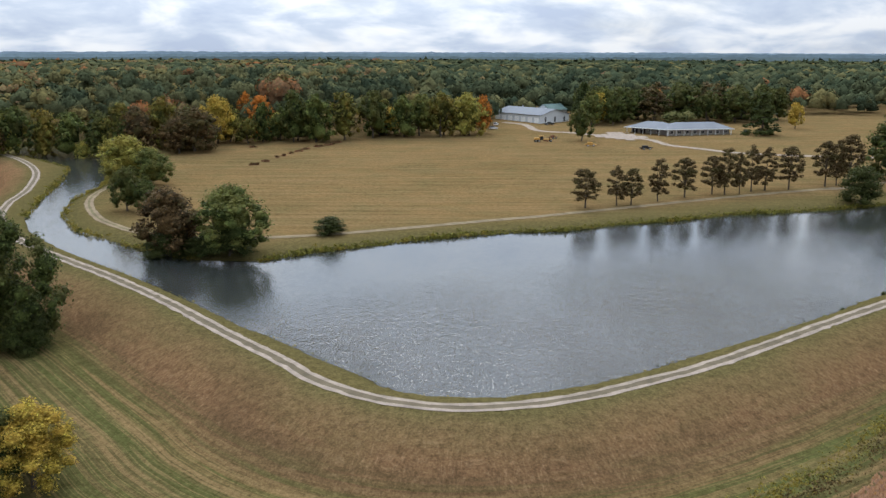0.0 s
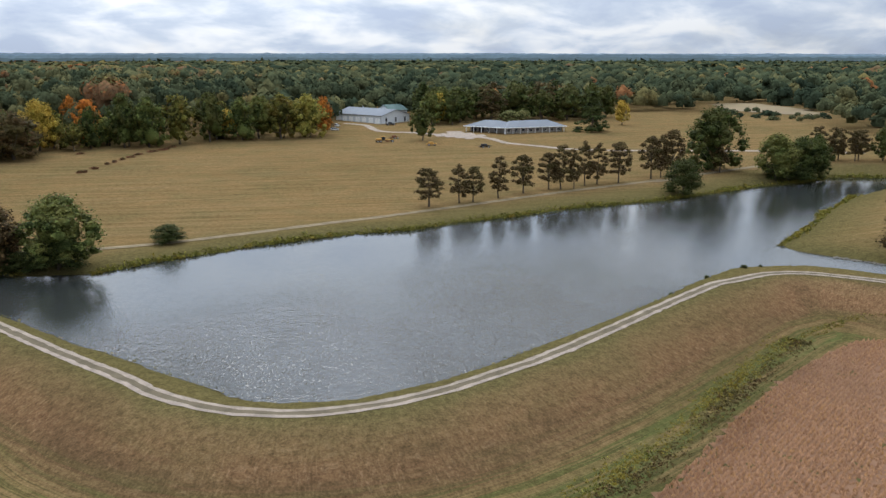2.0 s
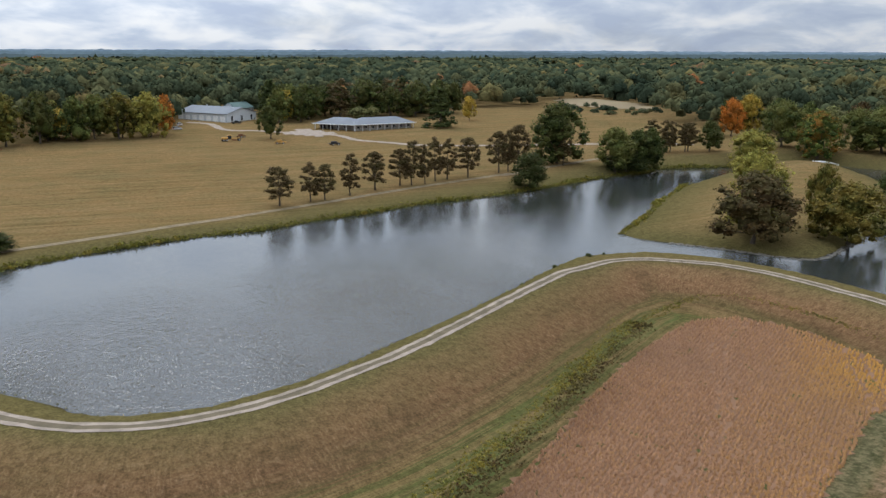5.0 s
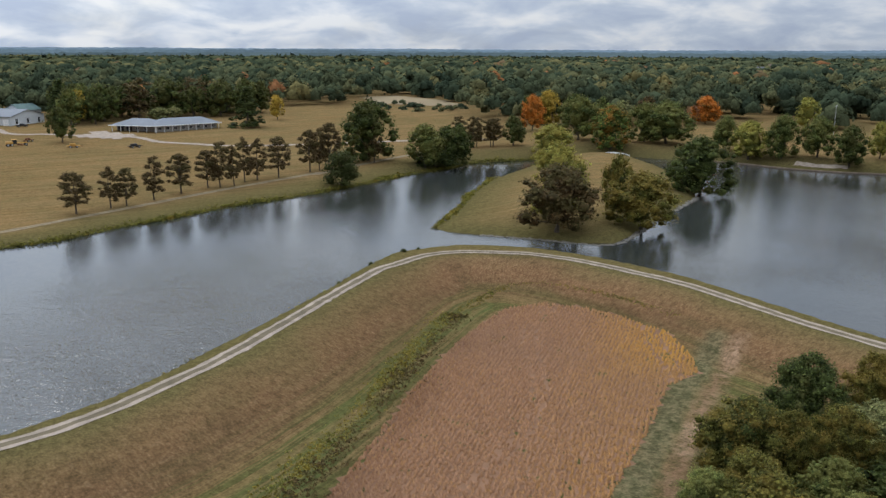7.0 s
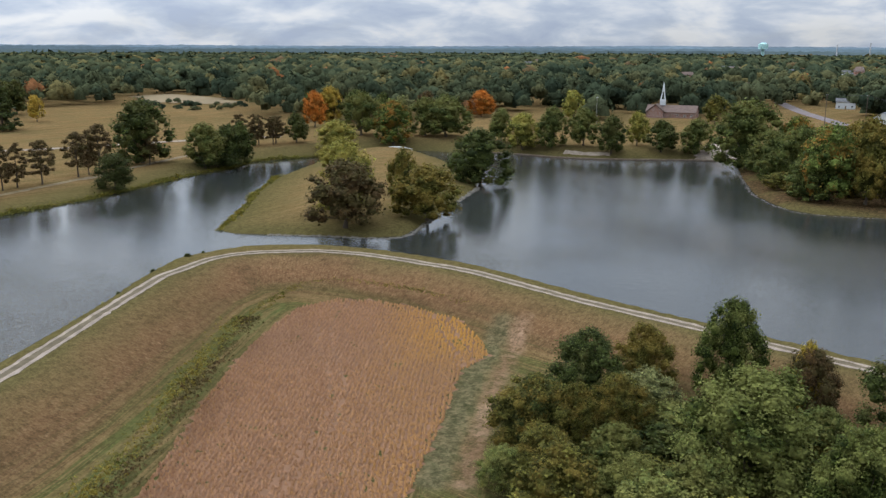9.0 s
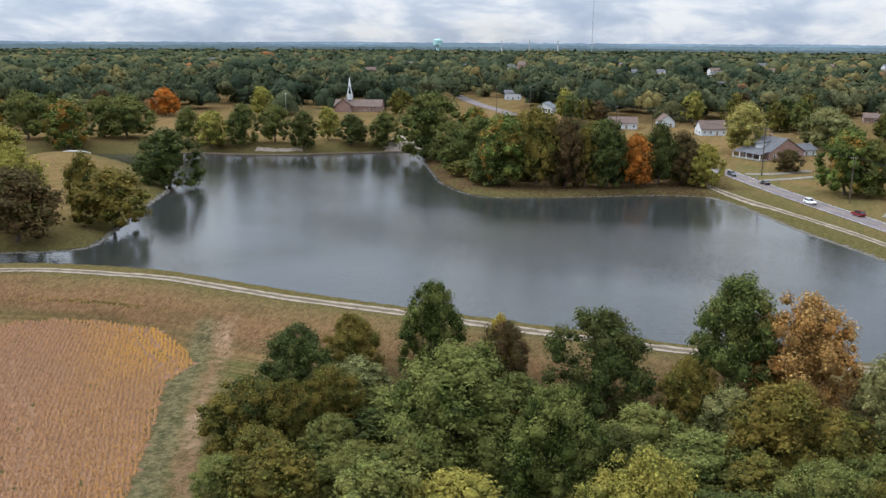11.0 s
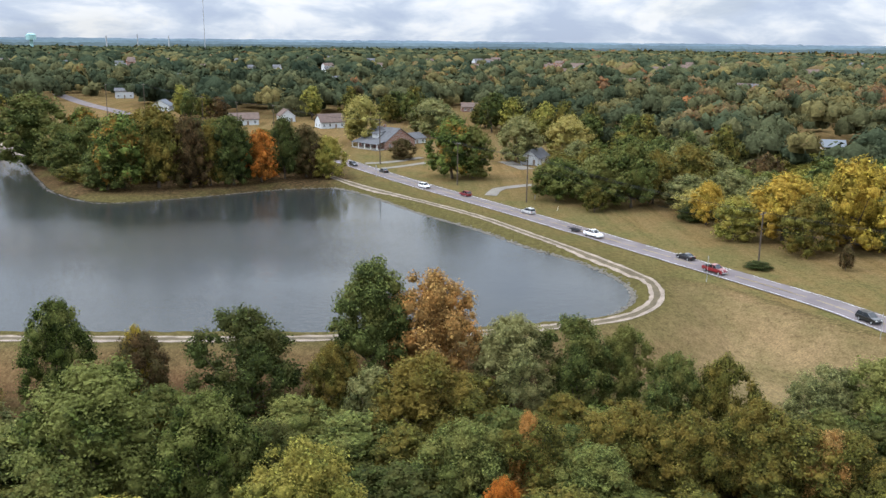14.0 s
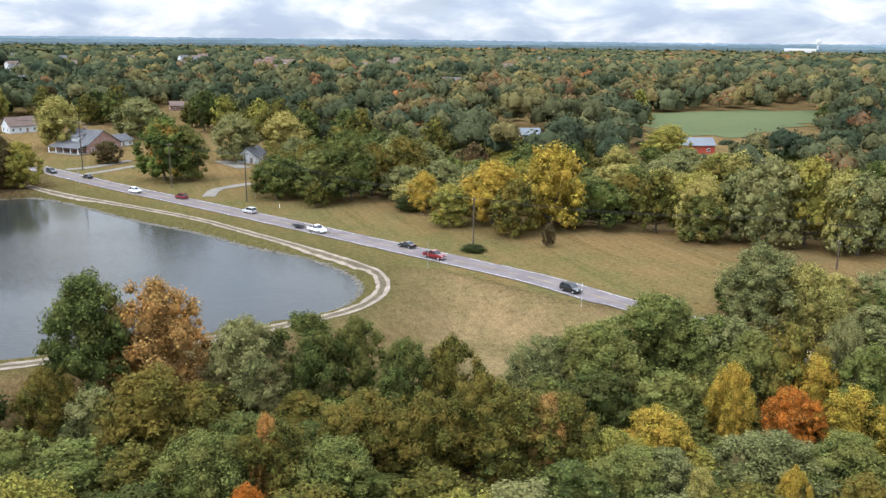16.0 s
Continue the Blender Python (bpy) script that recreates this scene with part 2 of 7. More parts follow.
NEAR_TREES = [
    ('olive', 116.0, 65.1, 12.0, 5.6), ('oak', 105.2, 68.5, 13.0, 6.9), ('olive', 88.7, 65.9, 11.0, 6.2),
    ('light', 121.3, 53.3, 16.0, 5.4), ('rust', 119.8, 40.5, 12.0, 4.7), ('yellow', 120.1, 41.3, 13.0, 2.3),
    ('light', 96.9, 39.1, 17.0, 9.9), ('light', 93.2, 25.0, 15.0, 6.7), ('oak', 117.8, 25.2, 17.0, 7.8),
    ('green', 125.8, 7.2, 19.0, 7.7), ('amber', 126.0, -1.7, 18.0, 7.4), ('olive', 117.9, 12.3, 12.0, 4.4),
    ('olive', 108.5, -1.2, 14.0, 7.8), ('grey', 121.2, -14.1, 15.0, 7.2), ('green', 121.3, -23.0, 15.0, 5.9),
    ('green', 120.2, -30.5, 14.0, 4.6), ('lime', 82.6, 12.4, 14.0, 6.3), ('green', 111.6, -35.3, 13.0, 4.8),
    ('olive', 108.0, -41.0, 14.0, 4.7)]
WOOD_TREES = [
    ('olive', 95.6, -40.9, 13.0, 5.1), ('grey', 112.0, -56.7, 11.0, 5.5), ('soft', 109.5, -65.3, 13.0, 8.0),
    ('soft', 114.8, -79.2, 14.0, 8.1), ('grey', 114.5, -99.9, 15.0, 8.2), ('soft', 106.5, -83.8, 13.0, 6.4),
    ('willow', 109.8, -104.4, 13.0, 6.0), ('grey', 93.5, -97.4, 15.0, 4.4), ('yellow', 90.7, -75.5, 12.0, 3.7),
    ('yellow', 88.3, -62.2, 8.0, 5.5), ('orange', 86.4, -82.5, 9.0, 4.4), ('yellow', 88.9, -87.9, 12.0, 3.7),
    ('soft', 98.0, -84.7, 13.0, 5.7), ('yellow', 81.9, -88.4, 10.0, 4.5), ('soft', 73.1, -78.8, 9.0, 5.7),
    ('olive', 92.4, -43.1, 12.0, 7.0), ('olive', 90.6, -50.1, 11.0, 5.9), ('olive', 94.3, -31.8, 12.0, 5.7),
    ('olive', 97.3, -25.1, 12.0, 5.8), ('grey', 77.1, -72.0, 8.0, 7.6), ('grey', 78.2, -57.4, 8.0, 4.5),
    ('amber', 91.3, -47.7, 11.0, 3.5), ('lime', 84.9, -53.9, 8.0, 4.2), ('yellow', 68.8, -67.0, 9.0, 2.2),
    ('willow', 73.2, -58.1, 8.0, 2.5), ('amber', 94.6, -12.9, 12.0, 2.2), ('orange', 84.5, -9.0, 9.0, 2.4),
    ('oak', 89.4, 65.8, 11.0, 5.4), ('olive', 92.9, 61.7, 10.0, 3.6), ('olive', 82.3, 59.4, 8.0, 5.0),
    ('soft', 77.3, 61.9, 6.0, 3.8), ('soft', 83.0, 47.2, 8.0, 3.9), ('olive', 99.3, 59.0, 10.0, 4.7),
    ('olive', 95.0, -13.5, 11.0, 5.2), ('soft', 93.9, -5.1, 11.0, 5.8), ('soft', 91.2, -20.7, 9.0, 5.4),
    ('soft', 79.5, -52.9, 8.0, 5.5)]
BANK_BUSHES = [
    ('bush', 92.0, 174.1, 1.6, 1.1), ('bush', 103.3, 178.5, 1.4, 1.3), ('bush', 79.0, 164.4, 1.3, 0.8),
    ('green', 72.8, 158.3, 0.8, 0.6), ('bush', 107.9, 179.2, 1.1, 0.7)]
LEFT_TREES = [
    # two bushes added to stand in for the oak's leaves near the ground
    ('bush', -83.5, 157.5, 13.5, 8.2), ('bush', -77.5, 153.0, 8.0, 5.5),
    ('oak', -81.9, 156.1, 25.0, 10.7), ('yellow', -52.2, 101.4, 11.0, 6.4), ('oak', -57.0, 99.3, 12.0, 6.0)]
CLEARED = [(-208.0, 407.7), (-182.6, 410.3), (-137.5, 395.3), (-121.6, 411.5), (-83.4, 436.6), (-54.4, 456.0), (-13.3, 466.9), (27.9, 499.2), (36.3, 582.9), (84.6, 575.5), (117.0, 565.6), (213.6, 562.8), (247.0, 595.3), (283.4, 540.2), (318.6, 470.4), (304.8, 427.0), (325.5, 378.9), (367.6, 341.6), (431.0, 347.0), (491.9, 320.4), (414.2, 290.9), (452.2, 270.3), (449.7, 217.1), (597.6, 243.7), (541.2, 174.4), (470.7, 125.5), (463.3, 85.7), (482.3, 54.2), (496.0, 33.5), (444.0, -6.6), (458.2, -20.8), (410.0, -48.8), (376.4, -67.3), (337.2, -78.7), (305.6, -92.6), (263.5, -113.3), (241.5, -149.8), (218.2, -176.0), (183.8, -201.0), (60.0, -200.0), (-300.0, -200.0), (-330.0, 300.0)]
THICKET_ZONE = [(272.5, -36.3), (249.8, -51.3), (257.0, -68.7), (232.2, -77.1), (204.1, -81.7), (196.6, -92.7), (199.8, -107.4), (189.3, -118.2), (172.0, -131.5), (157.3, -144.3), (143.5, -158.7), (222.1, -241.1), (260.4, -208.9), (290.9, -155.2), (311.9, -117.3), (332.7, -68.7)]
POINT_ZONE = [(282.0, 108.2), (285.1, 76.5), (306.4, 32.9), (327.3, 37.3), (337.1, 67.5), (353.7, 132.4), (342.6, 151.7), (313.8, 132.9)]
GREEN_FIELD = [(451.6, -288.5), (457.0, -358.7), (437.7, -415.1), (387.4, -369.8), (358.9, -320.6), (345.9, -275.5), (365.2, -250.2), (387.6, -250.9)]
GREEN_FIELD_B = [(359.2, -369.2), (333.0, -391.2), (311.9, -367.1), (331.9, -343.6)]
TAN_FIELD = [(347.3, 669.8), (381.1, 670.9), (381.6, 581.3), (356.9, 521.4), (338.3, 545.4), (314.1, 587.5)]
TAN_FIELD_B = [(-32.4, 1303.0), (60.3, 1237.4), (46.5, 1098.8), (-2.7, 1096.7)]
FIELD_TRACK = [(73.9, 69.1), (81.7, 74.2), (93.3, 81.7), (105.4, 89.4), (116.1, 94.7), (125.0, 99.3)]
STUBBLE = [(1163.5, -969.5), (1232.6, -1160.1), (980.2, -1005.3), (951.9, -916.8)]
BARN_DRIVE = [(36.7, 535.3), (48.4, 523.5), (52.2, 495.2), (58.5, 485.8), (69.7, 481.3), (80.2, 471.6), (91.5, 464.5), (106.2, 449.5), (111.9, 427.5), (122.9, 414.6), (136.2, 399.7), (161.1, 388.7), (211.0, 375.6), (261.4, 355.5)]
UPPER_ROAD = [(652.2, 265.8), (566.2, 214.6), (516.0, 177.3), (480.3, 151.5), (432.2, 109.3), (378.9, 62.3), (342.6, 31.3)]
DRIVE_A = [(340.7, 21.6), (346.2, 10.4), (357.5, -0.6)]
DRIVE_B = [(328.8, 14.6), (336.3, 5.8), (343.6, -2.0)]
DRIVE_C = [(275.2, -22.5), (288.0, -26.9), (295.9, -38.8)]
DRIVE_D = [(348.1, -34.2), (337.1, -37.9), (329.0, -41.0)]
FARM_LOT = [(80.9, 466.3), (94.0, 485.7), (104.3, 472.9), (107.9, 454.1), (95.5, 446.5), (83.7, 455.8)]
BEACH = [(355.7, 182.0), (387.1, 189.0), (394.8, 179.4), (368.6, 166.0), (360.0, 166.5)]
BARN = [(59.1, 528.6), (80.9, 543.1), (36.0, 558.8)]
HOUSE = [(377.0, 15.5), (390.1, 2.5), (392.5, 22.0)]
WHITE_HOUSE = [(448.6, 52.4), (451.1, 42.4), (452.5, 42.5)]
GARAGE = [(341.3, -39.3), (339.8, -44.5), (343.6, -49.8)]
BUNGALOW = [(535.1, -26.3), (536.0, -43.5), (542.7, -44.0)]
CHURCH = [(471.7, 273.3), (481.7, 245.4), (502.0, 287.9)]
WHITE_SHED = [(615.3, 211.2), (619.0, 200.7), (641.0, 215.4)]
GREY_HOUSE = [(522.0, 158.7), (521.4, 148.7), (544.5, 164.0)]
FARM_HOUSE = [(457.1, 98.4), (460.7, 85.8), (464.5, 100.0)]
SMALL_WHITE = [(473.8, 75.1), (476.6, 68.4), (489.6, 77.1)]
WING_A = [(101.3, 481.7), (119.6, 463.5), (123.4, 539.8)]
WING_B = [(119.6, 463.5), (155.9, 470.1), (159.1, 525.8)]
RED_BARN = [(316.2, -215.9), (311.2, -230.4), (333.2, -227.2)]
BROWN_HOUSE = [(365.5, -172.6), (363.5, -179.2), (386.3, -183.5)]
WHITE_ROOF = [(266.3, -191.0), (269.6, -204.6), (278.5, -202.1)]
POLES = [(340.7, 15.9, 17.7), (295.0, -12.7, 14.7), (264.2, -32.9, 14.9), (186.5, -75.8, 12.6), (144.6, -145.6, 6.7)]
FAR_POLES = [(486.2, 172.3, 17.9), (483.6, 150.8, 18.6), (446.2, 93.0, 13.4), (442.0, 74.0, 12.6), (448.5, 110.9, 15.7)]
PARK_LAMP = [(413.0, 269.8, 15.2)]
SIGN_POSTS = [(173.4, -59.9, 5.7), (137.3, -77.9, 4.6), (310.9, 15.9, 4.1)]
MARKERS = [(269.4, -36.2, 2.1), (252.1, -40.8, 1.0)]
BRIDGE = [(273.8, 297.5), (290.5, 292.7)]
CARS = [(334.0, 26.6), (320.5, 12.6), (288.5, -0.7), (273.7, -14.8), (244.8, -30.3), (215.3, -43.6), (192.2, -60.6), (179.2, -61.6), (146.9, -79.9)]
TRAILER = [(221.0, -39.7)]
PILES = [(-80.0, 363.7), (-78.3, 364.9), (-76.2, 373.2), (-73.6, 385.5), (-71.7, 391.3), (-69.8, 398.6), (-67.2, 404.8), (-64.9, 412.5), (-61.2, 421.3), (-59.4, 422.9), (-57.0, 427.5), (-54.7, 429.8), (-53.1, 437.7), (-91.4, 418.4)]
MACHINES = [(50.6, 442.3), (57.5, 455.1), (72.4, 425.7), (96.6, 413.2), (63.5, 521.2), (29.0, 498.6), (31.6, 519.4)]
MAST = [(3100.2, 745.9)]
TOWN = [(1190.0, 913.0, 20.8), (1359.0, 1022.0, 20.7), (1297.0, 753.0, 21.0), (1173.0, 561.0, 29.1), (1133.0, 527.0, 27.7), (1388.0, 181.0, 21.9), (1297.0, -91.0, 19.9), (1495.0, -127.0, 23.7), (1182.0, -207.0, 22.9), (1493.0, 149.0, 20.4), (1396.0, -110.0, 21.9), (1005.0, -448.0, 14.6), (656.0, -245.0, 0.8), (-147.0, 1292.0, 25.5), (-67.0, 1148.0, 26.2), (1397.0, -93.0, 20.3), (1148.0, -348.0, 10.1), (655.0, -246.0, -0.7), (1344.0, -666.0, 12.2)]

rng_town = random.Random(91)
for _ in range(46):
    a, d = radians(rng_town.uniform(-118, -62)), rng_town.uniform(760, 1450)
    TOWN.append((-math.sin(a) * d, math.cos(a) * d, 20.0))
FIELD += [(35.0, 50.0), (20.0, 71.0)]
LAKE = SHORE_DAM + SHORE_EAST + SHORE_NORTH
DAM_LINE = DAM_TRACK + END_TRACK[1:5]
# the low ground on the outer side of the dam and of the road bank
LOW = DAM_LINE + [(178.0, -52.0), (171.0, -63.0), (141.0, -79.0), (100.0, -118.0), (60.0, -260.0), (-300.0, -260.0), (-330.0, 300.0)]


def seg_dist(pts, line, closed):
    a = np.array(line, float)
    b = np.roll(a, -1, 0)
    if not closed:
        a, b = a[:-1], b[:-1]
    best = np.full(len(pts), 1e9)
    for (ax, ay), (bx, by) in zip(a, b):
        dx, dy = bx - ax, by - ay
        k = np.clip(((pts[:, 0] - ax) * dx + (pts[:, 1] - ay) * dy) / max(dx * dx + dy * dy, 1e-9), 0, 1)
        best = np.minimum(best, np.hypot(pts[:, 0] - ax - k * dx, pts[:, 1] - ay - k * dy))
    return best


def along_line(pts, line):
    """How far along a line the nearest point of it lies."""
    best, out, run = np.full(len(pts), 1e9), np.zeros(len(pts)), 0.0
    for (ax, ay), (bx, by) in zip(line, line[1:]):
        dx, dy = bx - ax, by - ay
        n = math.hypot(dx, dy)
        k = np.clip(((pts[:, 0] - ax) * dx + (pts[:, 1] - ay) * dy) / max(n * n, 1e-9), 0, 1)
        d = np.hypot(pts[:, 0] - ax - k * dx, pts[:, 1] - ay - k * dy)
        out = np.where(d < best, run + k * n, out)
        best = np.minimum(best, d)
        run += n
    return out


def inside(pts, line):
    a = np.array(line, float)
    b = np.roll(a, -1, 0)
    hit = np.zeros(len(pts), bool)
    for (ax, ay), (bx, by) in zip(a, b):
        if ay == by:
            continue
        c = (ay > pts[:, 1]) != (by > pts[:, 1])
        hit ^= c & (pts[:, 0] < (bx - ax) * (pts[:, 1] - ay) / (by - ay) + ax)
    return hit


def signed(pts, line):
    """Distance to a closed outline, positive outside it."""
    d = seg_dist(pts, line, True)
    return np.where(inside(pts, line), -d, d)


def smooth(v, a, b):
    k = np.clip((v - a) / (b - a), 0, 1)
    return k * k * (3 - 2 * k)


def survey(pts):
    """Ground height, distance to the water (positive on land) and distance down the outer side of the dam (negative elsewhere)."""
    pts = np.asarray(pts, float)
    far = np.hypot(pts[:, 0], pts[:, 1])
    lake = signed(pts, LAKE)
    isle = signed(pts, ISLAND)
    water = np.where(lake < 0, np.where(isle < 0, -isle, -np.minimum(-lake, isle)), lake)     # positive on land
    low = signed(pts, LOW)
    outer = np.where(low < 0, -seg_dist(pts, DAM_LINE + LOW[len(DAM_LINE):len(DAM_LINE) + 4], False), 1.0)
    land = 1.2 + 7.0 * smooth(far, 250, 620) + 10 * np.clip((far - 600) / 4000, 0, 1)
    z = np.minimum(np.where(water > 0, np.maximum(water - 0.5, 0) * 0.34, np.maximum(water * 0.5 - 0.15, -2.5)), land)
    hill = np.where(isle < 0, smooth(-isle, 0, 45) * 4.2, 0)
    z = z + hill
    near_dam = smooth(seg_dist(pts, DAM_LINE, False), 9, 4) * (water > 0)
    z = np.where(water > 0, np.minimum(z + near_dam * 0.6 * smooth(water, 0.8, 3.0), np.where(near_dam > 0.5, 1.5, 99)), z)
    drop = -outer
    z = np.where(low < 0, 1.5 - 6.0 * smooth(drop, 2.2, 22.0), z)
    return z, water, np.where(low < 0, drop, -1.0)


def ground_at(x, y):
    return float(survey([(x, y)])[0][0])


# ---- materials ----
def material(name, rough=0.8, spec=0.3):
    m = bpy.data.materials.new(name)
    m.use_nodes = True
    b = m.node_tree.nodes["Principled BSDF"]
    b.inputs["Roughness"].default_value = rough
    b.inputs["Specular IOR Level"].default_value = spec
    return m, m.node_tree, b


def node(nt, kind, **values):
    n = nt.nodes.new(kind)
    for k, v in values.items():
        n.inputs[k.replace("_", " ")].default_value = v
    return n


def ramp(nt, src, stops):
    r = nt.nodes.new("ShaderNodeValToRGB")
    while len(r.color_ramp.elements) < len(stops):
        r.color_ramp.elements.new(0.5)
    for e, (p, c) in zip(r.color_ramp.elements, stops):
        e.position, e.color = p, (*c, 1) if len(c) == 3 else c
    nt.links.new(src, r.inputs[0])
    return r.outputs[0]


def blend(nt, fac, a, b, how="MIX"):
    m = nt.nodes.new("ShaderNodeMix")
    m.data_type, m.blend_type = "RGBA", how
    for sock, v in ((m.inputs[0], fac), (m.inputs[6], a), (m.inputs[7], b)):
        if isinstance(v, (int, float)):
            sock.default_value = v
        elif isinstance(v, tuple):
            sock.default_value = (*v, 1)
        else:
            nt.links.new(v, sock)
    return m.outputs[2]


def calc(nt, op, a, b=0.0):
    m = nt.nodes.new("ShaderNodeMath")
    m.operation = op
    for sock, v in zip(m.inputs, (a, b)):
        if isinstance(v, (int, float)):
            sock.default_value = v
        else:
            nt.links.new(v, sock)
    return m.outputs[0]


def noise_tex(nt, scale, detail=4.0, stretch=None, turn=0.0, rough=0.55):
    tc = nt.nodes.new("ShaderNodeTexCoord")
    src = tc.outputs["Object"]
    if stretch:
        mp = nt.nodes.new("ShaderNodeMapping")
        mp.inputs["Scale"].default_value = stretch
        mp.inputs["Rotation"].default_value = (0, 0, radians(turn))
        nt.links.new(src, mp.inputs[0])
        src = mp.outputs[0]
    n = node(nt, "ShaderNodeTexNoise", Scale=scale, Detail=detail, Roughness=rough)
    nt.links.new(src, n.inputs["Vector"])
    return n.outputs[0]


def bump(nt, bsdf, height, strength=0.4, dist=0.1):
    b = node(nt, "ShaderNodeBump", Strength=strength, Distance=dist)
    nt.links.new(height, b.inputs["Height"])
    nt.links.new(b.outputs[0], bsdf.inputs["Normal"])


def plain(name, colour, rough=0.7, spread=0.25, scale=3.0, metal=0.0, spec=0.06):
    """Paint, board, cloth: a base colour with stains at two scales."""
    m, nt, b = material(name, rough, spec)
    lo, hi = tuple(c * (1 - spread) for c in colour), tuple(min(c * (1 + spread), 0.95) for c in colour)
    big = ramp(nt, noise_tex(nt, scale * 0.25, 3), [(0.35, lo), (0.65, hi)])
    fine = ramp(nt, noise_tex(nt, scale * 6, 3), [(0.3, lo), (0.7, hi)])
    nt.links.new(blend(nt, 0.4, big, fine), b.inputs["Base Color"])
    b.inputs["Metallic"].default_value = metal
    return m


def attribute(nt, name):
    a = nt.nodes.new("ShaderNodeAttribute")
    a.attribute_name = name
    return a.outputs["Fac"]


def ground_material():
    m, nt, b = material("dry_grass_ground", 1.0, 0.0)
    wide = noise_tex(nt, 0.012, 5)
    mid = noise_tex(nt, 0.09, 5)
    tuft = noise_tex(nt, 0.8, 4, None, 0.0, 0.7)
    fine = calc(nt, "ADD", calc(nt, "MULTIPLY", noise_tex(nt, 3.0, 3), 0.5), calc(nt, "MULTIPLY", tuft, 0.5))
    mow = noise_tex(nt, 0.42, 4, (0.05, 1.0, 1.0), 12)
    drop, wet, along, rim = (attribute(nt, q) for q in ("drop", "shore", "along", "rim"))

    def plan_noise(u, ku, v, kv, detail=3.0, rough=0.6):
        """Noise drawn out along a line of the plan."""
        pos = nt.nodes.new("ShaderNodeCombineXYZ")
        nt.links.new(calc(nt, "MULTIPLY", u, ku), pos.inputs[0])
        nt.links.new(calc(nt, "MULTIPLY", v, kv), pos.inputs[1])
        t = node(nt, "ShaderNodeTexNoise", Scale=1.0, Detail=detail, Roughness=rough)
        nt.links.new(pos.outputs[0], t.inputs["Vector"])
        return t.outputs[0]

    def stops(src, lo, hi, top=1.0):
        return ramp(nt, src, [(lo, (0, 0, 0)), (hi, (top,) * 3)] if lo < hi else [(hi, (top,) * 3), (lo, (0, 0, 0))])

    def both(p, q):
        return blend(nt, 1.0, p, q, "MULTIPLY")

    # meadows: mown tan grass with greener and barer patches
    tan = ramp(nt, wide, [(0.34, (0.122, 0.092, 0.044)), (0.5, (0.164, 0.115, 0.055)), (0.66, (0.140, 0.102, 0.049))])
    tan = blend(nt, stops(mid, 0.42, 0.68, 0.5), tan, (0.095, 0.094, 0.044))
    tan = blend(nt, stops(mow, 0.44, 0.62, 0.42), tan, (0.200, 0.148, 0.082))
    tan = blend(nt, stops(mow, 0.44, 0.34, 0.40), tan, (0.088, 0.076, 0.036))
    tan = blend(nt, calc(nt, "MULTIPLY", attribute(nt, "lawn"), ramp(nt, mid, [(0.35, (0.35,) * 3), (0.6, (0.9,) * 3)])), tan, (0.100, 0.104, 0.044))
    # the dam's outer side, from the crest down
    k = calc(nt, "DIVIDE", calc(nt, "ADD", drop, calc(nt, "MULTIPLY", calc(nt, "SUBTRACT", mid, 0.5), 5.0)), 60.0)
    side = ramp(nt, k, [(0.03, (0.105, 0.092, 0.043)), (0.085, (0.155, 0.103, 0.058)), (0.17, (0.150, 0.092, 0.052)), (0.26, (0.112, 0.072, 0.040)),
                        (0.34, (0.125, 0.094, 0.045)), (0.42, (0.080, 0.081, 0.034)), (0.52, (0.110, 0.089, 0.043)), (0.62, (0.078, 0.074, 0.032)), (0.80, (0.098, 0.080, 0.039)), (1.0, (0.088, 0.075, 0.036))])
    bank = stops(calc(nt, "DIVIDE", drop, 60.0), 0.36, 0.25)
    # pale and dark tussocks that run down the bank
    comb = plan_noise(along, 2.4, drop, 0.75, 4.0, 0.7)
    side = blend(nt, both(bank, stops(comb, 0.50, 0.68, 0.55)), side, (0.245, 0.172, 0.108))
    side = blend(nt, both(bank, stops(comb, 0.47, 0.34, 0.50)), side, (0.070, 0.048, 0.028))
    side = blend(nt, both(bank, stops(plan_noise(along, 0.035, drop, 0.10), 0.50, 0.66, 0.55)), side, (0.078, 0.054, 0.031))
    side = blend(nt, both(bank, stops(plan_noise(along, 0.05, drop, 0.16), 0.50, 0.36, 0.25)), side, (0.105, 0.094, 0.044))
    # swaths mown along the foot of the dam
    low = stops(calc(nt, "DIVIDE", drop, 60.0), 0.22, 0.33)
    swath = plan_noise(calc(nt, "ADD", drop, calc(nt, "MULTIPLY", wide, 4.0)), 0.42, along, 0.012)
    side = blend(nt, both(low, stops(swath, 0.49, 0.54, 0.8)), side, (0.066, 0.076, 0.028))
    side = blend(nt, both(low, stops(swath, 0.46, 0.39, 0.85)), side, (0.158, 0.116, 0.060))
    line = plan_noise(drop, 2.6, along, 0.03, 2.0)
    side = blend(nt, both(low, stops(line, 0.53, 0.60, 0.65)), side, (0.060, 0.060, 0.026))
    side = blend(nt, both(low, stops(line, 0.46, 0.38, 0.6)), side, (0.165, 0.122, 0.064))
    # rounds mown about the crop, and the bare strip beside it
    flat = both(stops(attribute(nt, "west"), 1.0, 0.0), stops(calc(nt, "DIVIDE", drop, 60.0), 0.36, 0.46, 0.75))
    rounds = plan_noise(calc(nt, "ADD", rim, calc(nt, "MULTIPLY", wide, 5.0)), 0.8, mid, 1.2, 3.0, 0.65)
    side = blend(nt, both(flat, stops(rounds, 0.50, 0.60, 0.8)), side, (0.088, 0.084, 0.036))
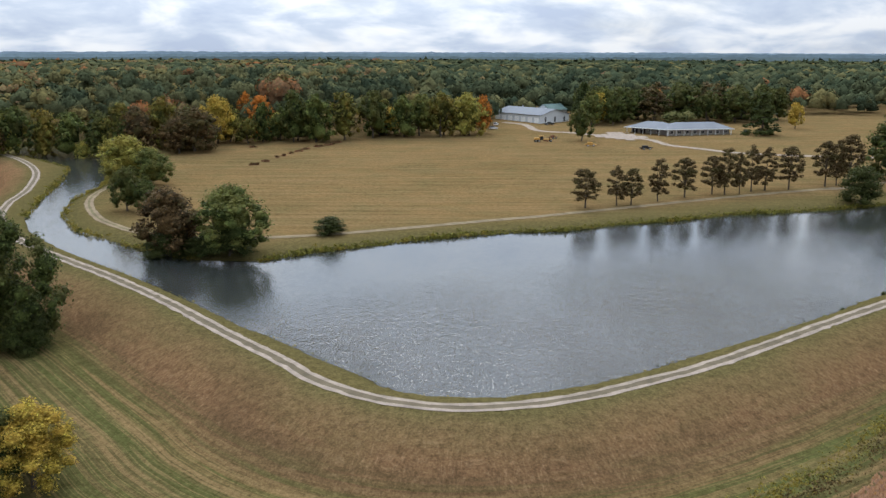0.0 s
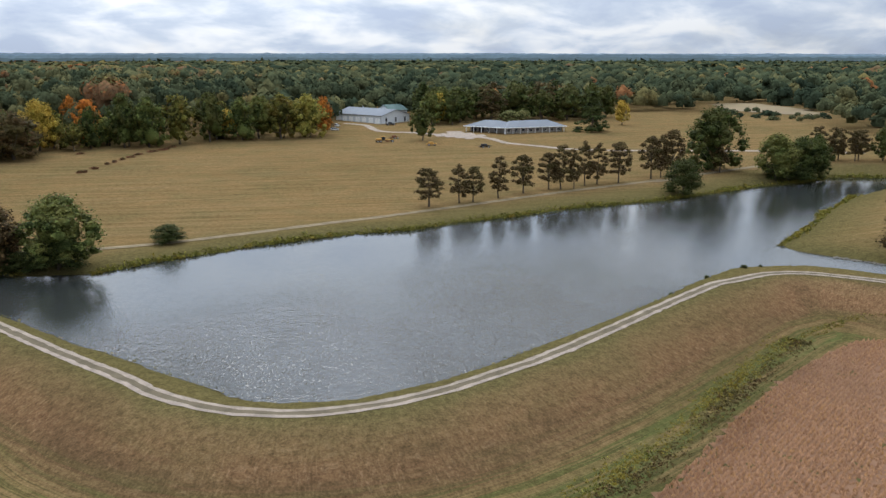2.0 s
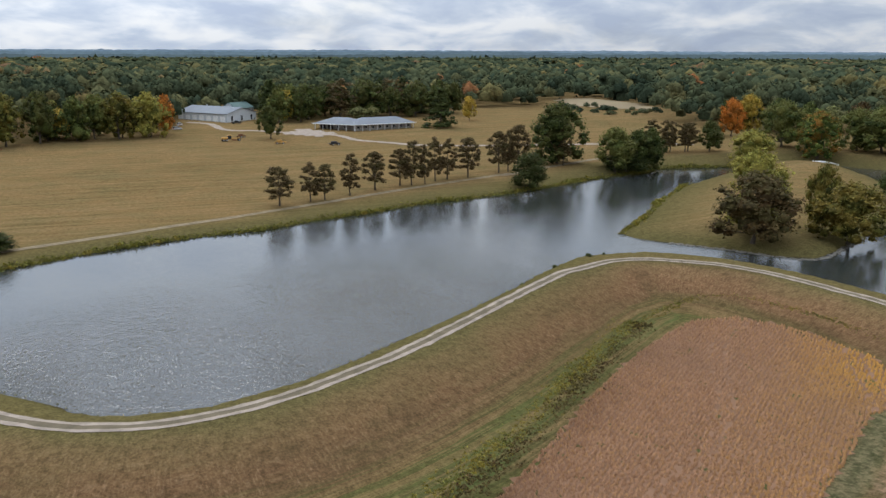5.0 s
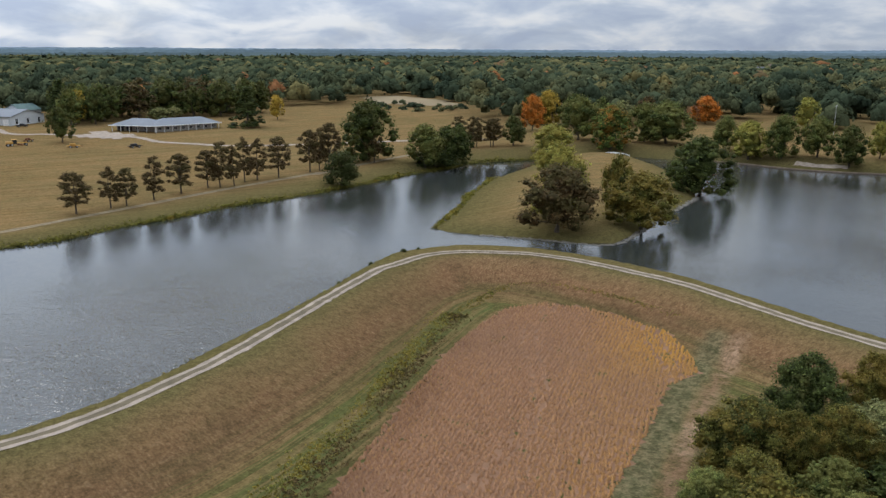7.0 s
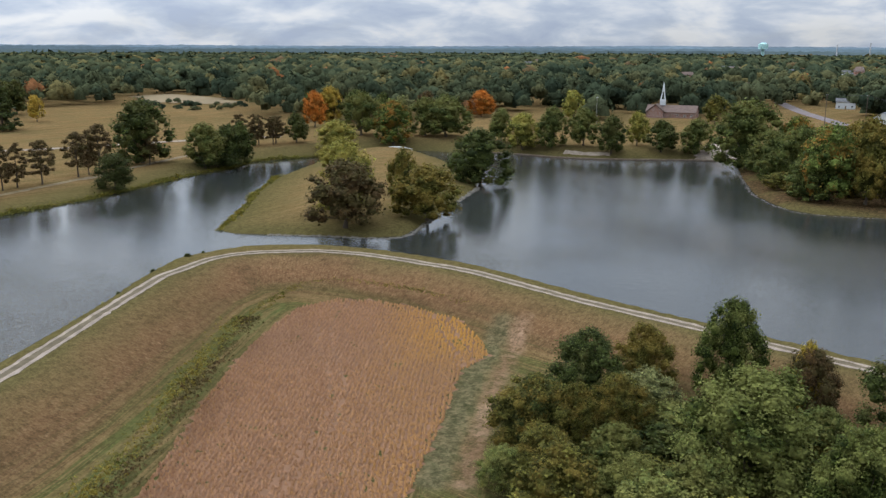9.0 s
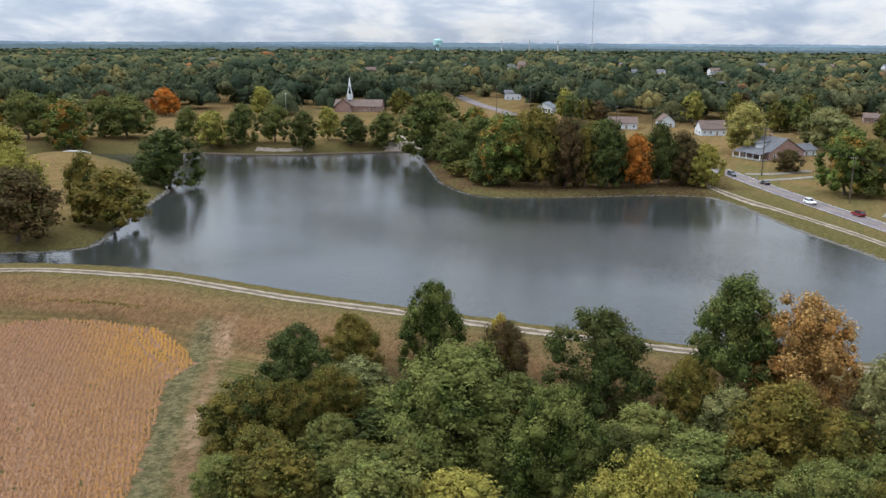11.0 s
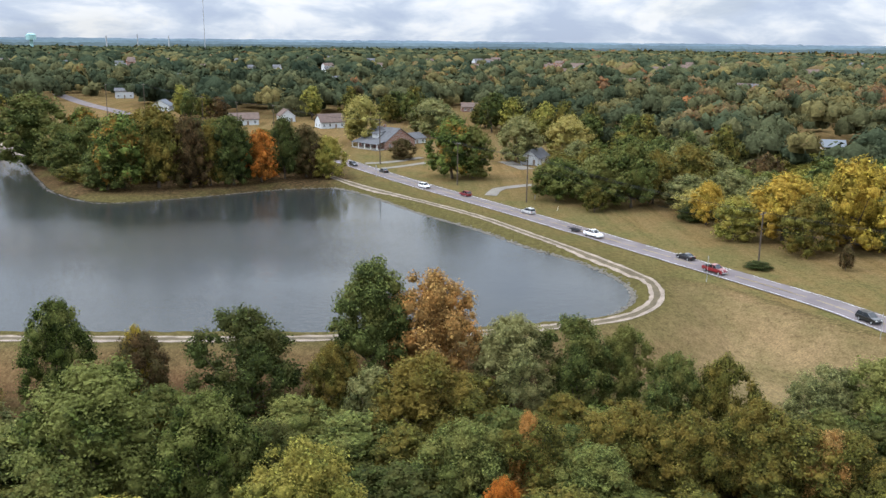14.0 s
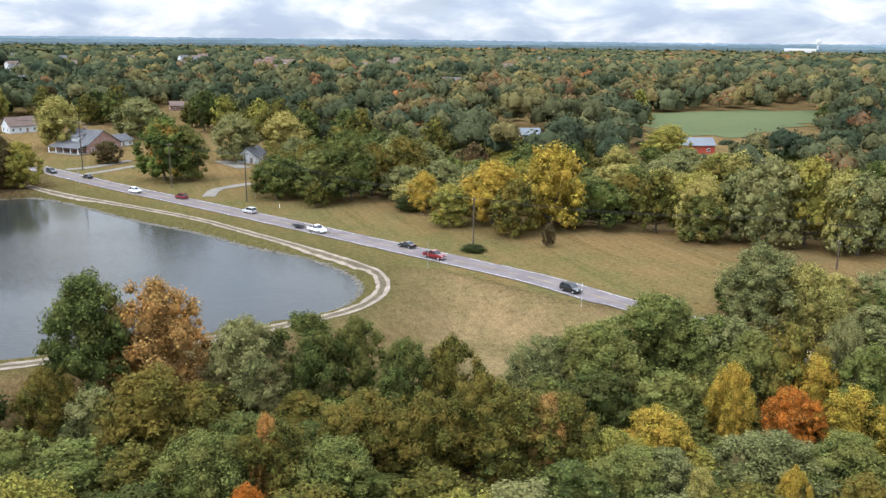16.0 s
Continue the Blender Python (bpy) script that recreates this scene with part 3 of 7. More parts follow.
    side = blend(nt, both(flat, stops(rounds, 0.45, 0.36, 0.8)), side, (0.138, 0.106, 0.056))
    lush = both(attribute(nt, "west"), ramp(nt, calc(nt, "DIVIDE", rim, 60.0), [(0.02, (0, 0, 0)), (0.05, (0.6,) * 3), (0.11, (0.4,) * 3), (0.19, (0, 0, 0))]))
    side = blend(nt, both(lush, stops(plan_noise(along, 0.06, rim, 0.35), 0.42, 0.60)), side, (0.058, 0.086, 0.030))
    side = blend(nt, calc(nt, "MULTIPLY", attribute(nt, "weedy"), 0.8), side, blend(nt, stops(tuft, 0.38, 0.62), (0.062, 0.068, 0.038), (0.128, 0.114, 0.070)))
    side = blend(nt, calc(nt, "MULTIPLY", attribute(nt, "bare"), stops(tuft, 0.30, 0.55, 0.9)), side, blend(nt, stops(mid, 0.40, 0.60), (0.26, 0.185, 0.135), (0.150, 0.100, 0.066)))
    side = blend(nt, both(attribute(nt, "end_lawn"), stops(calc(nt, "DIVIDE", drop, 60.0), 0.03, 0.10, 0.8)), side, blend(nt, stops(mid, 0.36, 0.64), (0.130, 0.114, 0.058), (0.208, 0.162, 0.094)))
    col = blend(nt, ramp(nt, drop, [(0.0, (0, 0, 0)), (0.004, (1, 1, 1))]), tan, side)
    # greener verge by the water
    verge = calc(nt, "ADD", wet, calc(nt, "MULTIPLY", calc(nt, "SUBTRACT", mid, 0.5), 8.0))
    col = blend(nt, ramp(nt, calc(nt, "DIVIDE", verge, 24.0), [(0.10, (0.9,) * 3), (0.50, (0.5,) * 3), (0.85, (0, 0, 0))]), col, (0.082, 0.078, 0.034))
    col = blend(nt, ramp(nt, wet, [(0.0, (1, 1, 1)), (0.9, (0, 0, 0))]), col, (0.040, 0.036, 0.024))
    # leaf litter on the wooded point, with the trees' shade painted into it
    shaded_litter = blend(nt, stops(tuft, 0.4, 0.6), (0.045, 0.034, 0.020), (0.100, 0.066, 0.038))
    col = blend(nt, calc(nt, "MULTIPLY", attribute(nt, "litter_shade"), stops(mid, 0.30, 0.50, 0.9)), col, shaded_litter)
    # grain
    col = blend(nt, 1.0, col, ramp(nt, fine, [(0.32, (0.46, 0.42, 0.36)), (0.68, (1.28, 1.16, 1.02))]), "MULTIPLY")
    nt.links.new(col, b.inputs["Base Color"])
    bump(nt, b, calc(nt, "ADD", fine, calc(nt, "MULTIPLY", mid, 2.0)), 0.5, 0.5)
    return m


def water_material():
    m, nt, b = material("lake_water", 0.03, 0.5)
    b.inputs["IOR"].default_value = 1.333
    b.inputs["Base Color"].default_value = (0.025, 0.027, 0.025, 1)
    swell = noise_tex(nt, 0.8, 3, (1.0, 0.5, 1.0), 25)
    chop = noise_tex(nt, 2.6, 2, (1.0, 0.55, 1.0), 32)
    calm = ramp(nt, noise_tex(nt, 0.018, 3, (1.0, 0.35, 1.0), 30), [(0.36, (0.45,) * 3), (0.58, (1,) * 3)])
    h = calc(nt, "MULTIPLY", calc(nt, "ADD", calc(nt, "MULTIPLY", swell, 1.1), calc(nt, "MULTIPLY", chop, 0.9)), calc(nt, "MULTIPLY", calm, calc(nt, "ADD", calc(nt, "MULTIPLY", attribute(nt, "open_water"), 0.87), 0.13)))
    bump(nt, b, h, 1.0, 0.40)
    return m


LEAF = {  # shaded and lit leaf tones put into the colour, dry leaf colour
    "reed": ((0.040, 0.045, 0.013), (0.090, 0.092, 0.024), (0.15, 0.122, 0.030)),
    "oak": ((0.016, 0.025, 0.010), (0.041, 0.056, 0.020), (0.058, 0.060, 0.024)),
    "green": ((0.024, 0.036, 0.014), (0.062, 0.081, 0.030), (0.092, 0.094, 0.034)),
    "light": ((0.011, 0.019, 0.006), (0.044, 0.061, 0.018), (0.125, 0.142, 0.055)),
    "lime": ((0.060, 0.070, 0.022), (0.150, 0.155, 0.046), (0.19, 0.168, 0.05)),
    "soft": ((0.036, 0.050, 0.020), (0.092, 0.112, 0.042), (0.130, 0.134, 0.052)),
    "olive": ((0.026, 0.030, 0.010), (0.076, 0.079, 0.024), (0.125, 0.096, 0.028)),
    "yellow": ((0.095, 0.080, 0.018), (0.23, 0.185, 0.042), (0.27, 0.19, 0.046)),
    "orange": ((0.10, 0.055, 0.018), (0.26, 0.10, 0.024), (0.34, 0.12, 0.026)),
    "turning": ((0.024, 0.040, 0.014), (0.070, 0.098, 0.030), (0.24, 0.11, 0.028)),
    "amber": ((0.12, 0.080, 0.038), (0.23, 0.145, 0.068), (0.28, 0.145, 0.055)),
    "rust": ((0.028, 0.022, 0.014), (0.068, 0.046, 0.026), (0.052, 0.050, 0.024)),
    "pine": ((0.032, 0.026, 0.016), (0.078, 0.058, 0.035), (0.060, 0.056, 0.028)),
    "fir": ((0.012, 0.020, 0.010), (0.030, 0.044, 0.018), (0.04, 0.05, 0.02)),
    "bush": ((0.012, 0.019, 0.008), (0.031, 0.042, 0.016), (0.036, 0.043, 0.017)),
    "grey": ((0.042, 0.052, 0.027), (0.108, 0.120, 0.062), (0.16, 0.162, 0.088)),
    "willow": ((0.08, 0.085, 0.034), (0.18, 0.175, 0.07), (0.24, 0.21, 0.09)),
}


def leaf_material(kind):
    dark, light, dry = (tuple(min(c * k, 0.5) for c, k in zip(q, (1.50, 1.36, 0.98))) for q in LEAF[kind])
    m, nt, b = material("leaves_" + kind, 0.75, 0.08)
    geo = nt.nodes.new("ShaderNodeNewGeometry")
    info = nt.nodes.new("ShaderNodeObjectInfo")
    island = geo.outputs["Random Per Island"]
    # shade and highlight tones painted at random over the leaf sprays
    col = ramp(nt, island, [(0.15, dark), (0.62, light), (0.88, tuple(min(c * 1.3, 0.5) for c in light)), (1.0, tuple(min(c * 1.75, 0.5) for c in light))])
    patch = noise_tex(nt, 0.28, 3)
    shift = calc(nt, "ADD", patch, calc(nt, "MULTIPLY", calc(nt, "SUBTRACT", info.outputs["Random"], 0.5), 0.14))
    col = blend(nt, ramp(nt, shift, [(0.53 if kind == "turning" else 0.46, (0, 0, 0)), (0.66 if kind == "turning" else 0.60, (0.75, 0.75, 0.75))]), col, dry)
    col = blend(nt, 1.0, col, ramp(nt, noise_tex(nt, 3.5, 3), [(0.32, (0.55,) * 3), (0.68, (1.4,) * 3)]), "MULTIPLY")
    nt.links.new(col, b.inputs["Base Color"])
    tr = nt.nodes.new("ShaderNodeBsdfTranslucent")
    nt.links.new(col, tr.inputs[0])
    mx = nt.nodes.new("ShaderNodeMixShader")
    mx.inputs[0].default_value = 0.32
    nt.links.new(b.outputs[0], mx.inputs[1])
    nt.links.new(tr.outputs[0], mx.inputs[2])
    nt.links.new(mx.outputs[0], nt.nodes["Material Output"].inputs[0])
    return m


def woods_material():
    """Mixed autumn woods: each crown carries its own place on the scale from dark green to rust."""
    m, nt, b = material("leaves_woods", 1.0, 0.0)
    geo = nt.nodes.new("ShaderNodeNewGeometry")
    tint = attribute(nt, "tint")
    col = ramp(nt, tint, [(0.0, (0.024, 0.034, 0.021)), (0.34, (0.042, 0.052, 0.028)), (0.58, (0.064, 0.069, 0.034)), (0.76, (0.092, 0.086, 0.038)), (0.89, (0.135, 0.108, 0.040)), (0.95, (0.105, 0.070, 0.040)), (1.0, (0.21, 0.085, 0.032))])
    col = blend(nt, 1.0, col, ramp(nt, geo.outputs["Random Per Island"], [(0.0, (0.82,) * 3), (1.0, (1.18,) * 3)]), "MULTIPLY")
    leafy = noise_tex(nt, 0.9, 4)
    col = blend(nt, 1.0, col, ramp(nt, leafy, [(0.30, (0.66,) * 3), (0.70, (1.3,) * 3)]), "MULTIPLY")
    bump(nt, b, leafy, 0.5, 0.6)
    nt.links.new(col, b.inputs["Base Color"])
    return m


M_GROUND, M_WATER, M_WOODS = ground_material(), water_material(), woods_material()
M_LEAF = {k: leaf_material(k) for k in LEAF}
M_BARK = plain("bark", (0.085, 0.068, 0.052), 0.9, 0.35, 2.0)
M_GRAVEL = plain("pale_gravel", (0.235, 0.190, 0.150), 0.95, 0.32, 2.0)
M_ASPHALT = plain("worn_asphalt", (0.150, 0.128, 0.128), 0.95, 0.2, 0.8, spec=0.05)
M_LINE = plain("road_paint", (0.55, 0.54, 0.50), 0.7, 0.2, 2.0)


# ---- mesh helpers ----
def mesh_from(name, verts, faces, mats=(), smooth_faces=False):
    me = bpy.data.meshes.new(name)
    me.from_pydata([tuple(v) for v in verts], [], faces)
    for m in mats:
        me.materials.append(m)
    if smooth_faces:
        me.polygons.foreach_set("use_smooth", [True] * len(me.polygons))
    me.update()
    return me


def fast_mesh(name, verts, tris, mat):
    """A mesh from arrays of vertices and triangles."""
    me = bpy.data.meshes.new(name)
    me.vertices.add(len(verts))
    me.vertices.foreach_set("co", np.asarray(verts, np.float32).ravel())
    n = len(tris)
    me.loops.add(n * 3)
    me.loops.foreach_set("vertex_index", np.asarray(tris, np.int32).ravel())
    me.polygons.add(n)
    me.polygons.foreach_set("loop_start", np.arange(0, n * 3, 3, dtype=np.int32))
    me.polygons.foreach_set("loop_total", np.full(n, 3, np.int32))
    me.materials.append(mat)
    me.update(calc_edges=True)
    return me


def part(name, bm, mat, parent, label=""):
    me = bpy.data.meshes.new(name)
    bm.to_mesh(me)
    bm.free()
    me.materials.append(mat)
    ob = new(name, me)
    ob.parent = parent
    return tagged(ob, label)


def thing(name, label, category, at, group="", kind=""):
    ob = new(name)
    ob.empty_display_size = 0.5
    ob.matrix_basis = at
    return tagged(ob, label, category, group, kind)


def box(bm, x0, y0, z0, x1, y1, z1, bev=0.0):
    r = bmesh.ops.create_cube(bm, size=1.0, matrix=Matrix.Translation(((x0 + x1) / 2, (y0 + y1) / 2, (z0 + z1) / 2)) @ Matrix.Diagonal((x1 - x0, y1 - y0, z1 - z0, 1)))
    if bev:
        edges = list({e for v in r["verts"] for e in v.link_edges})
        bmesh.ops.bevel(bm, geom=edges, offset=bev, segments=1, affect="EDGES")
    return bm


def boxes(*spec, bev=0.0):
    bm = bmesh.new()
    for s in spec:
        box(bm, *s, bev=bev)
    return bm


def rod(bm, a, b, r0, r1, sides=6):
    a, b = Vector(a), Vector(b)
    d = b - a
    m = Matrix.Translation((a + b) / 2) @ d.to_track_quat("Z", "Y").to_matrix().to_4x4()
    bmesh.ops.create_cone(bm, cap_ends=True, segments=sides, radius1=r0, radius2=r1, depth=d.length, matrix=m)
    return bm


def densify(line, step, closed=False):
    """Points along a smooth curve through the corners of a line."""
    p = np.array(line, float)
    n = len(p)
    out = []
    for i in range(n if closed else n - 1):
        if closed:
            q = [p[(i + k) % n] for k in (-1, 0, 1, 2)]
        else:
            q = [p[max(i - 1, 0)], p[i], p[i + 1], p[min(i + 2, n - 1)]]
        k = max(1, int(np.hypot(*(q[2] - q[1])) / step))
        for t in np.arange(k) / k:
            out.append(0.5 * (2 * q[1] + (q[2] - q[0]) * t + (2 * q[0] - 5 * q[1] + 4 * q[2] - q[3]) * t * t + (3 * q[1] - q[0] - 3 * q[2] + q[3]) * t ** 3))
    if not closed:
        out.append(p[-1])
    return np.array(out)


def sides_of(line):
    d = np.gradient(line, axis=0)
    d /= np.maximum(np.hypot(d[:, 0], d[:, 1]), 1e-6)[:, None]
    return np.stack([-d[:, 1], d[:, 0]], 1)


def strip(name, line, offsets, lift, mat, wobble=0.0, step=1.6):
    """A band of ground between two offsets from a centre line, laid over the terrain."""
    c = densify(line, step)
    nrm = sides_of(c)
    rng = np.random.default_rng(len(name) + int(abs(offsets[0]) * 10))
    cols = []
    for o in np.linspace(offsets[0], offsets[1], 4):
        w = rng.normal(0, wobble, len(c)) if o in (offsets[0], offsets[1]) and wobble else 0
        cols.append(c + nrm * (o + w)[:, None] if wobble and o in (offsets[0], offsets[1]) else c + nrm * o)
    v = np.stack(cols, 1).reshape(-1, 2)
    z = sheet_height(v) + lift
    verts = np.column_stack([v, z])
    k = len(cols)
    faces = [(i * k + j, (i + 1) * k + j, (i + 1) * k + j + 1, i * k + j + 1) for i in range(len(c) - 1) for j in range(k - 1)]
    return mesh_from(name, verts, faces, [mat])


# ---- ground, water ----
def make_ground():
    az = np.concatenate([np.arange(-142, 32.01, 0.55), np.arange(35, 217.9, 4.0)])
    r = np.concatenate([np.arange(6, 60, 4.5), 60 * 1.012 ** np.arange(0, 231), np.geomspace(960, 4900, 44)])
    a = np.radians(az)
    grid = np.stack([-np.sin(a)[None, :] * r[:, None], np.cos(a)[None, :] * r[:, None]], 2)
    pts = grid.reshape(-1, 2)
    z, shore, drop = survey(pts)
    rng = np.random.default_rng(3)
    z = z + np.where(shore > 1.0, rng.normal(0, 0.03, len(z)), 0) * np.clip(np.hypot(pts[:, 0], pts[:, 1]) / 120, 0.03, 1)
    verts = np.vstack([np.column_stack([pts, z]), [[0, 0, -4.5]]])
    nr, na = len(r), len(az)
    i, j = np.meshgrid(np.arange(nr - 1), np.arange(na), indexing="ij")
    j2 = (j + 1) % na
    q = np.stack([i * na + j, i * na + j2, (i + 1) * na + j2, (i + 1) * na + j], 2).reshape(-1, 4)
    tris = np.vstack([q[:, [0, 2, 1]], q[:, [0, 3, 2]]])
    fan = np.stack([np.arange(na), (np.arange(na) + 1) % na, np.full(na, len(pts))], 1)[:, [0, 1, 2]]
    me = fast_mesh("ground", verts, np.vstack([tris, fan]), M_GROUND)
    rim = np.clip(signed(pts, FIELD), -5, 60)
    bare = smooth(-seg_dist(pts, [(x + 1.5, y - 2.3) for x, y in FIELD_TRACK], False), -2.4, -0.5)
    weedy = smooth(-seg_dist(pts, [(x - 0.8, y + 1.2) for x, y in FIELD_TRACK], False), -3.2, -1.4)
    dam_line = DAM_LINE + LOW[len(DAM_LINE):len(DAM_LINE) + 4]
    run = along_line(pts, dam_line)
    turn_off = along_line(np.array([(151.2, -39.9)]), dam_line)[0]
    bend = along_line(np.array([(105.2, 172.0)]), dam_line)[0]
    for name, v in (("drop", drop), ("shore", shore), ("rim", rim), ("bare", bare), ("weedy", weedy), ("along", run), ("end_lawn", smooth(run, turn_off - 30, turn_off + 8)), ("west", 1 - smooth(run, bend - 12, bend + 22)), ("litter_shade", smooth(-signed(pts, POINT_ZONE), -14.0, -4.0)), ("lawn", 0.8 * smooth(-seg_dist(pts, ROAD, False), -48.0, -3.0))):
        at = me.attributes.new(name, "FLOAT", "POINT")
        at.data.foreach_set("value", np.append(v, 30.0).astype(np.float32))
    me.polygons.foreach_set("use_smooth", [True] * len(me.polygons))
    return tagged(new("ground", me), "mown tan and olive grass land rising gently away from the lake", "ground", kind="structure")


def make_water():
    step = 6.0
    o = np.array(LAKE)
    xs, ys = np.arange(o[:, 0].min() - 6, o[:, 0].max() + 12, step), np.arange(o[:, 1].min() - 6, o[:, 1].max() + 12, step)
    X, Y = np.meshgrid(xs, ys, indexing="ij")
    pts = np.column_stack([X.ravel(), Y.ravel()])
    near = signed(pts, LAKE) < 1.5
    ny = len(ys)
    faces = []
    for i in range(len(xs) - 1):
        for j in range(ny - 1):
            q = (i * ny + j, (i + 1) * ny + j, (i + 1) * ny + j + 1, i * ny + j + 1)
            if near[list(q)].any():
                faces.append(q)
    used = sorted({v for f in faces for v in f})
    ix = {v: k for k, v in enumerate(used)}
    me = mesh_from("water", [(pts[v][0], pts[v][1], 0.0) for v in used], [tuple(ix[v] for v in f) for f in faces], [M_WATER])
    p = np.array([pts[v] for v in used])
    lee = np.minimum(seg_dist(p, SHORE_EAST + SHORE_NORTH, False), seg_dist(p, ISLAND, True))
    at = me.attributes.new("open_water", "FLOAT", "POINT")
    at.data.foreach_set("value", smooth(lee, 22, 85).astype(np.float32))
    return tagged(new("water", me), "dark grey rippled lake water reflecting a cloudy sky", "lake", kind="structure")


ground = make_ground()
water = make_water()
GROUND_TREE = BVHTree.FromPolygons([v.co[:] for v in ground.data.vertices], [p.vertices[:] for p in ground.data.polygons])


def sheet_height(pts):
    """Height of the built ground under points of the plan."""
    out = []
    for x, y in pts:
        hit = GROUND_TREE.ray_cast(Vector((x, y, 200.0)), Vector((0, 0, -1)))[0]
        out.append(hit.z if hit else ground_at(x, y))
    return np.array(out)



def wheel_track(name, line, label, half=1.05, width=0.85, mat=None, lift=0.05, middle=None):
    top = thing(name, label, "track", pose(0, 0, 0), kind="structure")
    for s in (-1, 1):
        me = strip("rut", line, (s * half - width / 2, s * half + width / 2), lift, mat or M_GRAVEL, 0.10)
        new("rut", me).parent = top
    if middle:
        new("middle_strip", strip("middle_strip", line, (-half + width / 2 - 0.15, half - width / 2 + 0.15), lift - 0.012, middle, 0.06)).parent = top
    return top


wheel_track("dam_track", DAM_TRACK + END_TRACK[1:], "pale gravel twin-rut track along the crest of the dam", lift=0.07, middle=plain("gravelly_grass", (0.105, 0.085, 0.055), 0.95, 0.3, 2.0))
wheel_track("meadow_track", MEADOW_TRACK, "faint worn twin-rut track across the mown meadow", half=0.9, width=1.0, mat=plain("worn_earth", (0.185, 0.140, 0.088), 0.95, 0.3, 1.0), lift=0.09, middle=plain("trodden_grass", (0.125, 0.105, 0.055), 0.95, 0.3, 1.0))

ROAD_LINE = ROAD + [(118.0, -94.0), (80.0, -109.0), (10.0, -137.0)]
road = tagged(new("road", strip("road", ROAD_LINE, (-3.9, 3.9), 0.16, M_ASPHALT)), "grey worn two-lane asphalt road with pale edge lines", "road", kind="structure")
for o, nm in ((-3.45, "edge_line"), (3.45, "edge_line"), (-0.18, "centre_line"), (0.18, "centre_line")):
    mat = M_LINE if nm == "edge_line" else plain("yellow_road_paint", (0.26, 0.205, 0.10), 0.7, 0.2, 2.0)
    new(nm, strip(nm, ROAD_LINE, (o - 0.07, o + 0.07), 0.175, mat)).parent = road


def patch(name, outline, mat, label, lift=0.1, step=12.0):
    """A sheet laid over the ground inside an outline."""
    o = np.array(outline)
    step = max(2.0, min(step, np.ptp(o, 0).min() / 6))
    xs, ys = np.arange(o[:, 0].min(), o[:, 0].max() + step, step), np.arange(o[:, 1].min(), o[:, 1].max() + step, step)
    X, Y = np.meshgrid(xs, ys, indexing="ij")
    pts = np.column_stack([X.ravel(), Y.ravel()])
    s = signed(pts, outline)
    z = survey(pts)[0] + lift
    ny = len(ys)
    faces = []
    for i in range(len(xs) - 1):
        for j in range(ny - 1):
            q = (i * ny + j, (i + 1) * ny + j, (i + 1) * ny + j + 1, i * ny + j + 1)
            if max(s[list(q)]) < step * 0.5:
                faces.append(q)
    used = sorted({v for f in faces for v in f})
    ix = {v: k for k, v in enumerate(used)}
    me = mesh_from(name, [(pts[v][0], pts[v][1], z[v]) for v in used], [tuple(ix[v] for v in f) for f in faces], [mat])
    return tagged(new(name, me), label, "field", kind="structure")


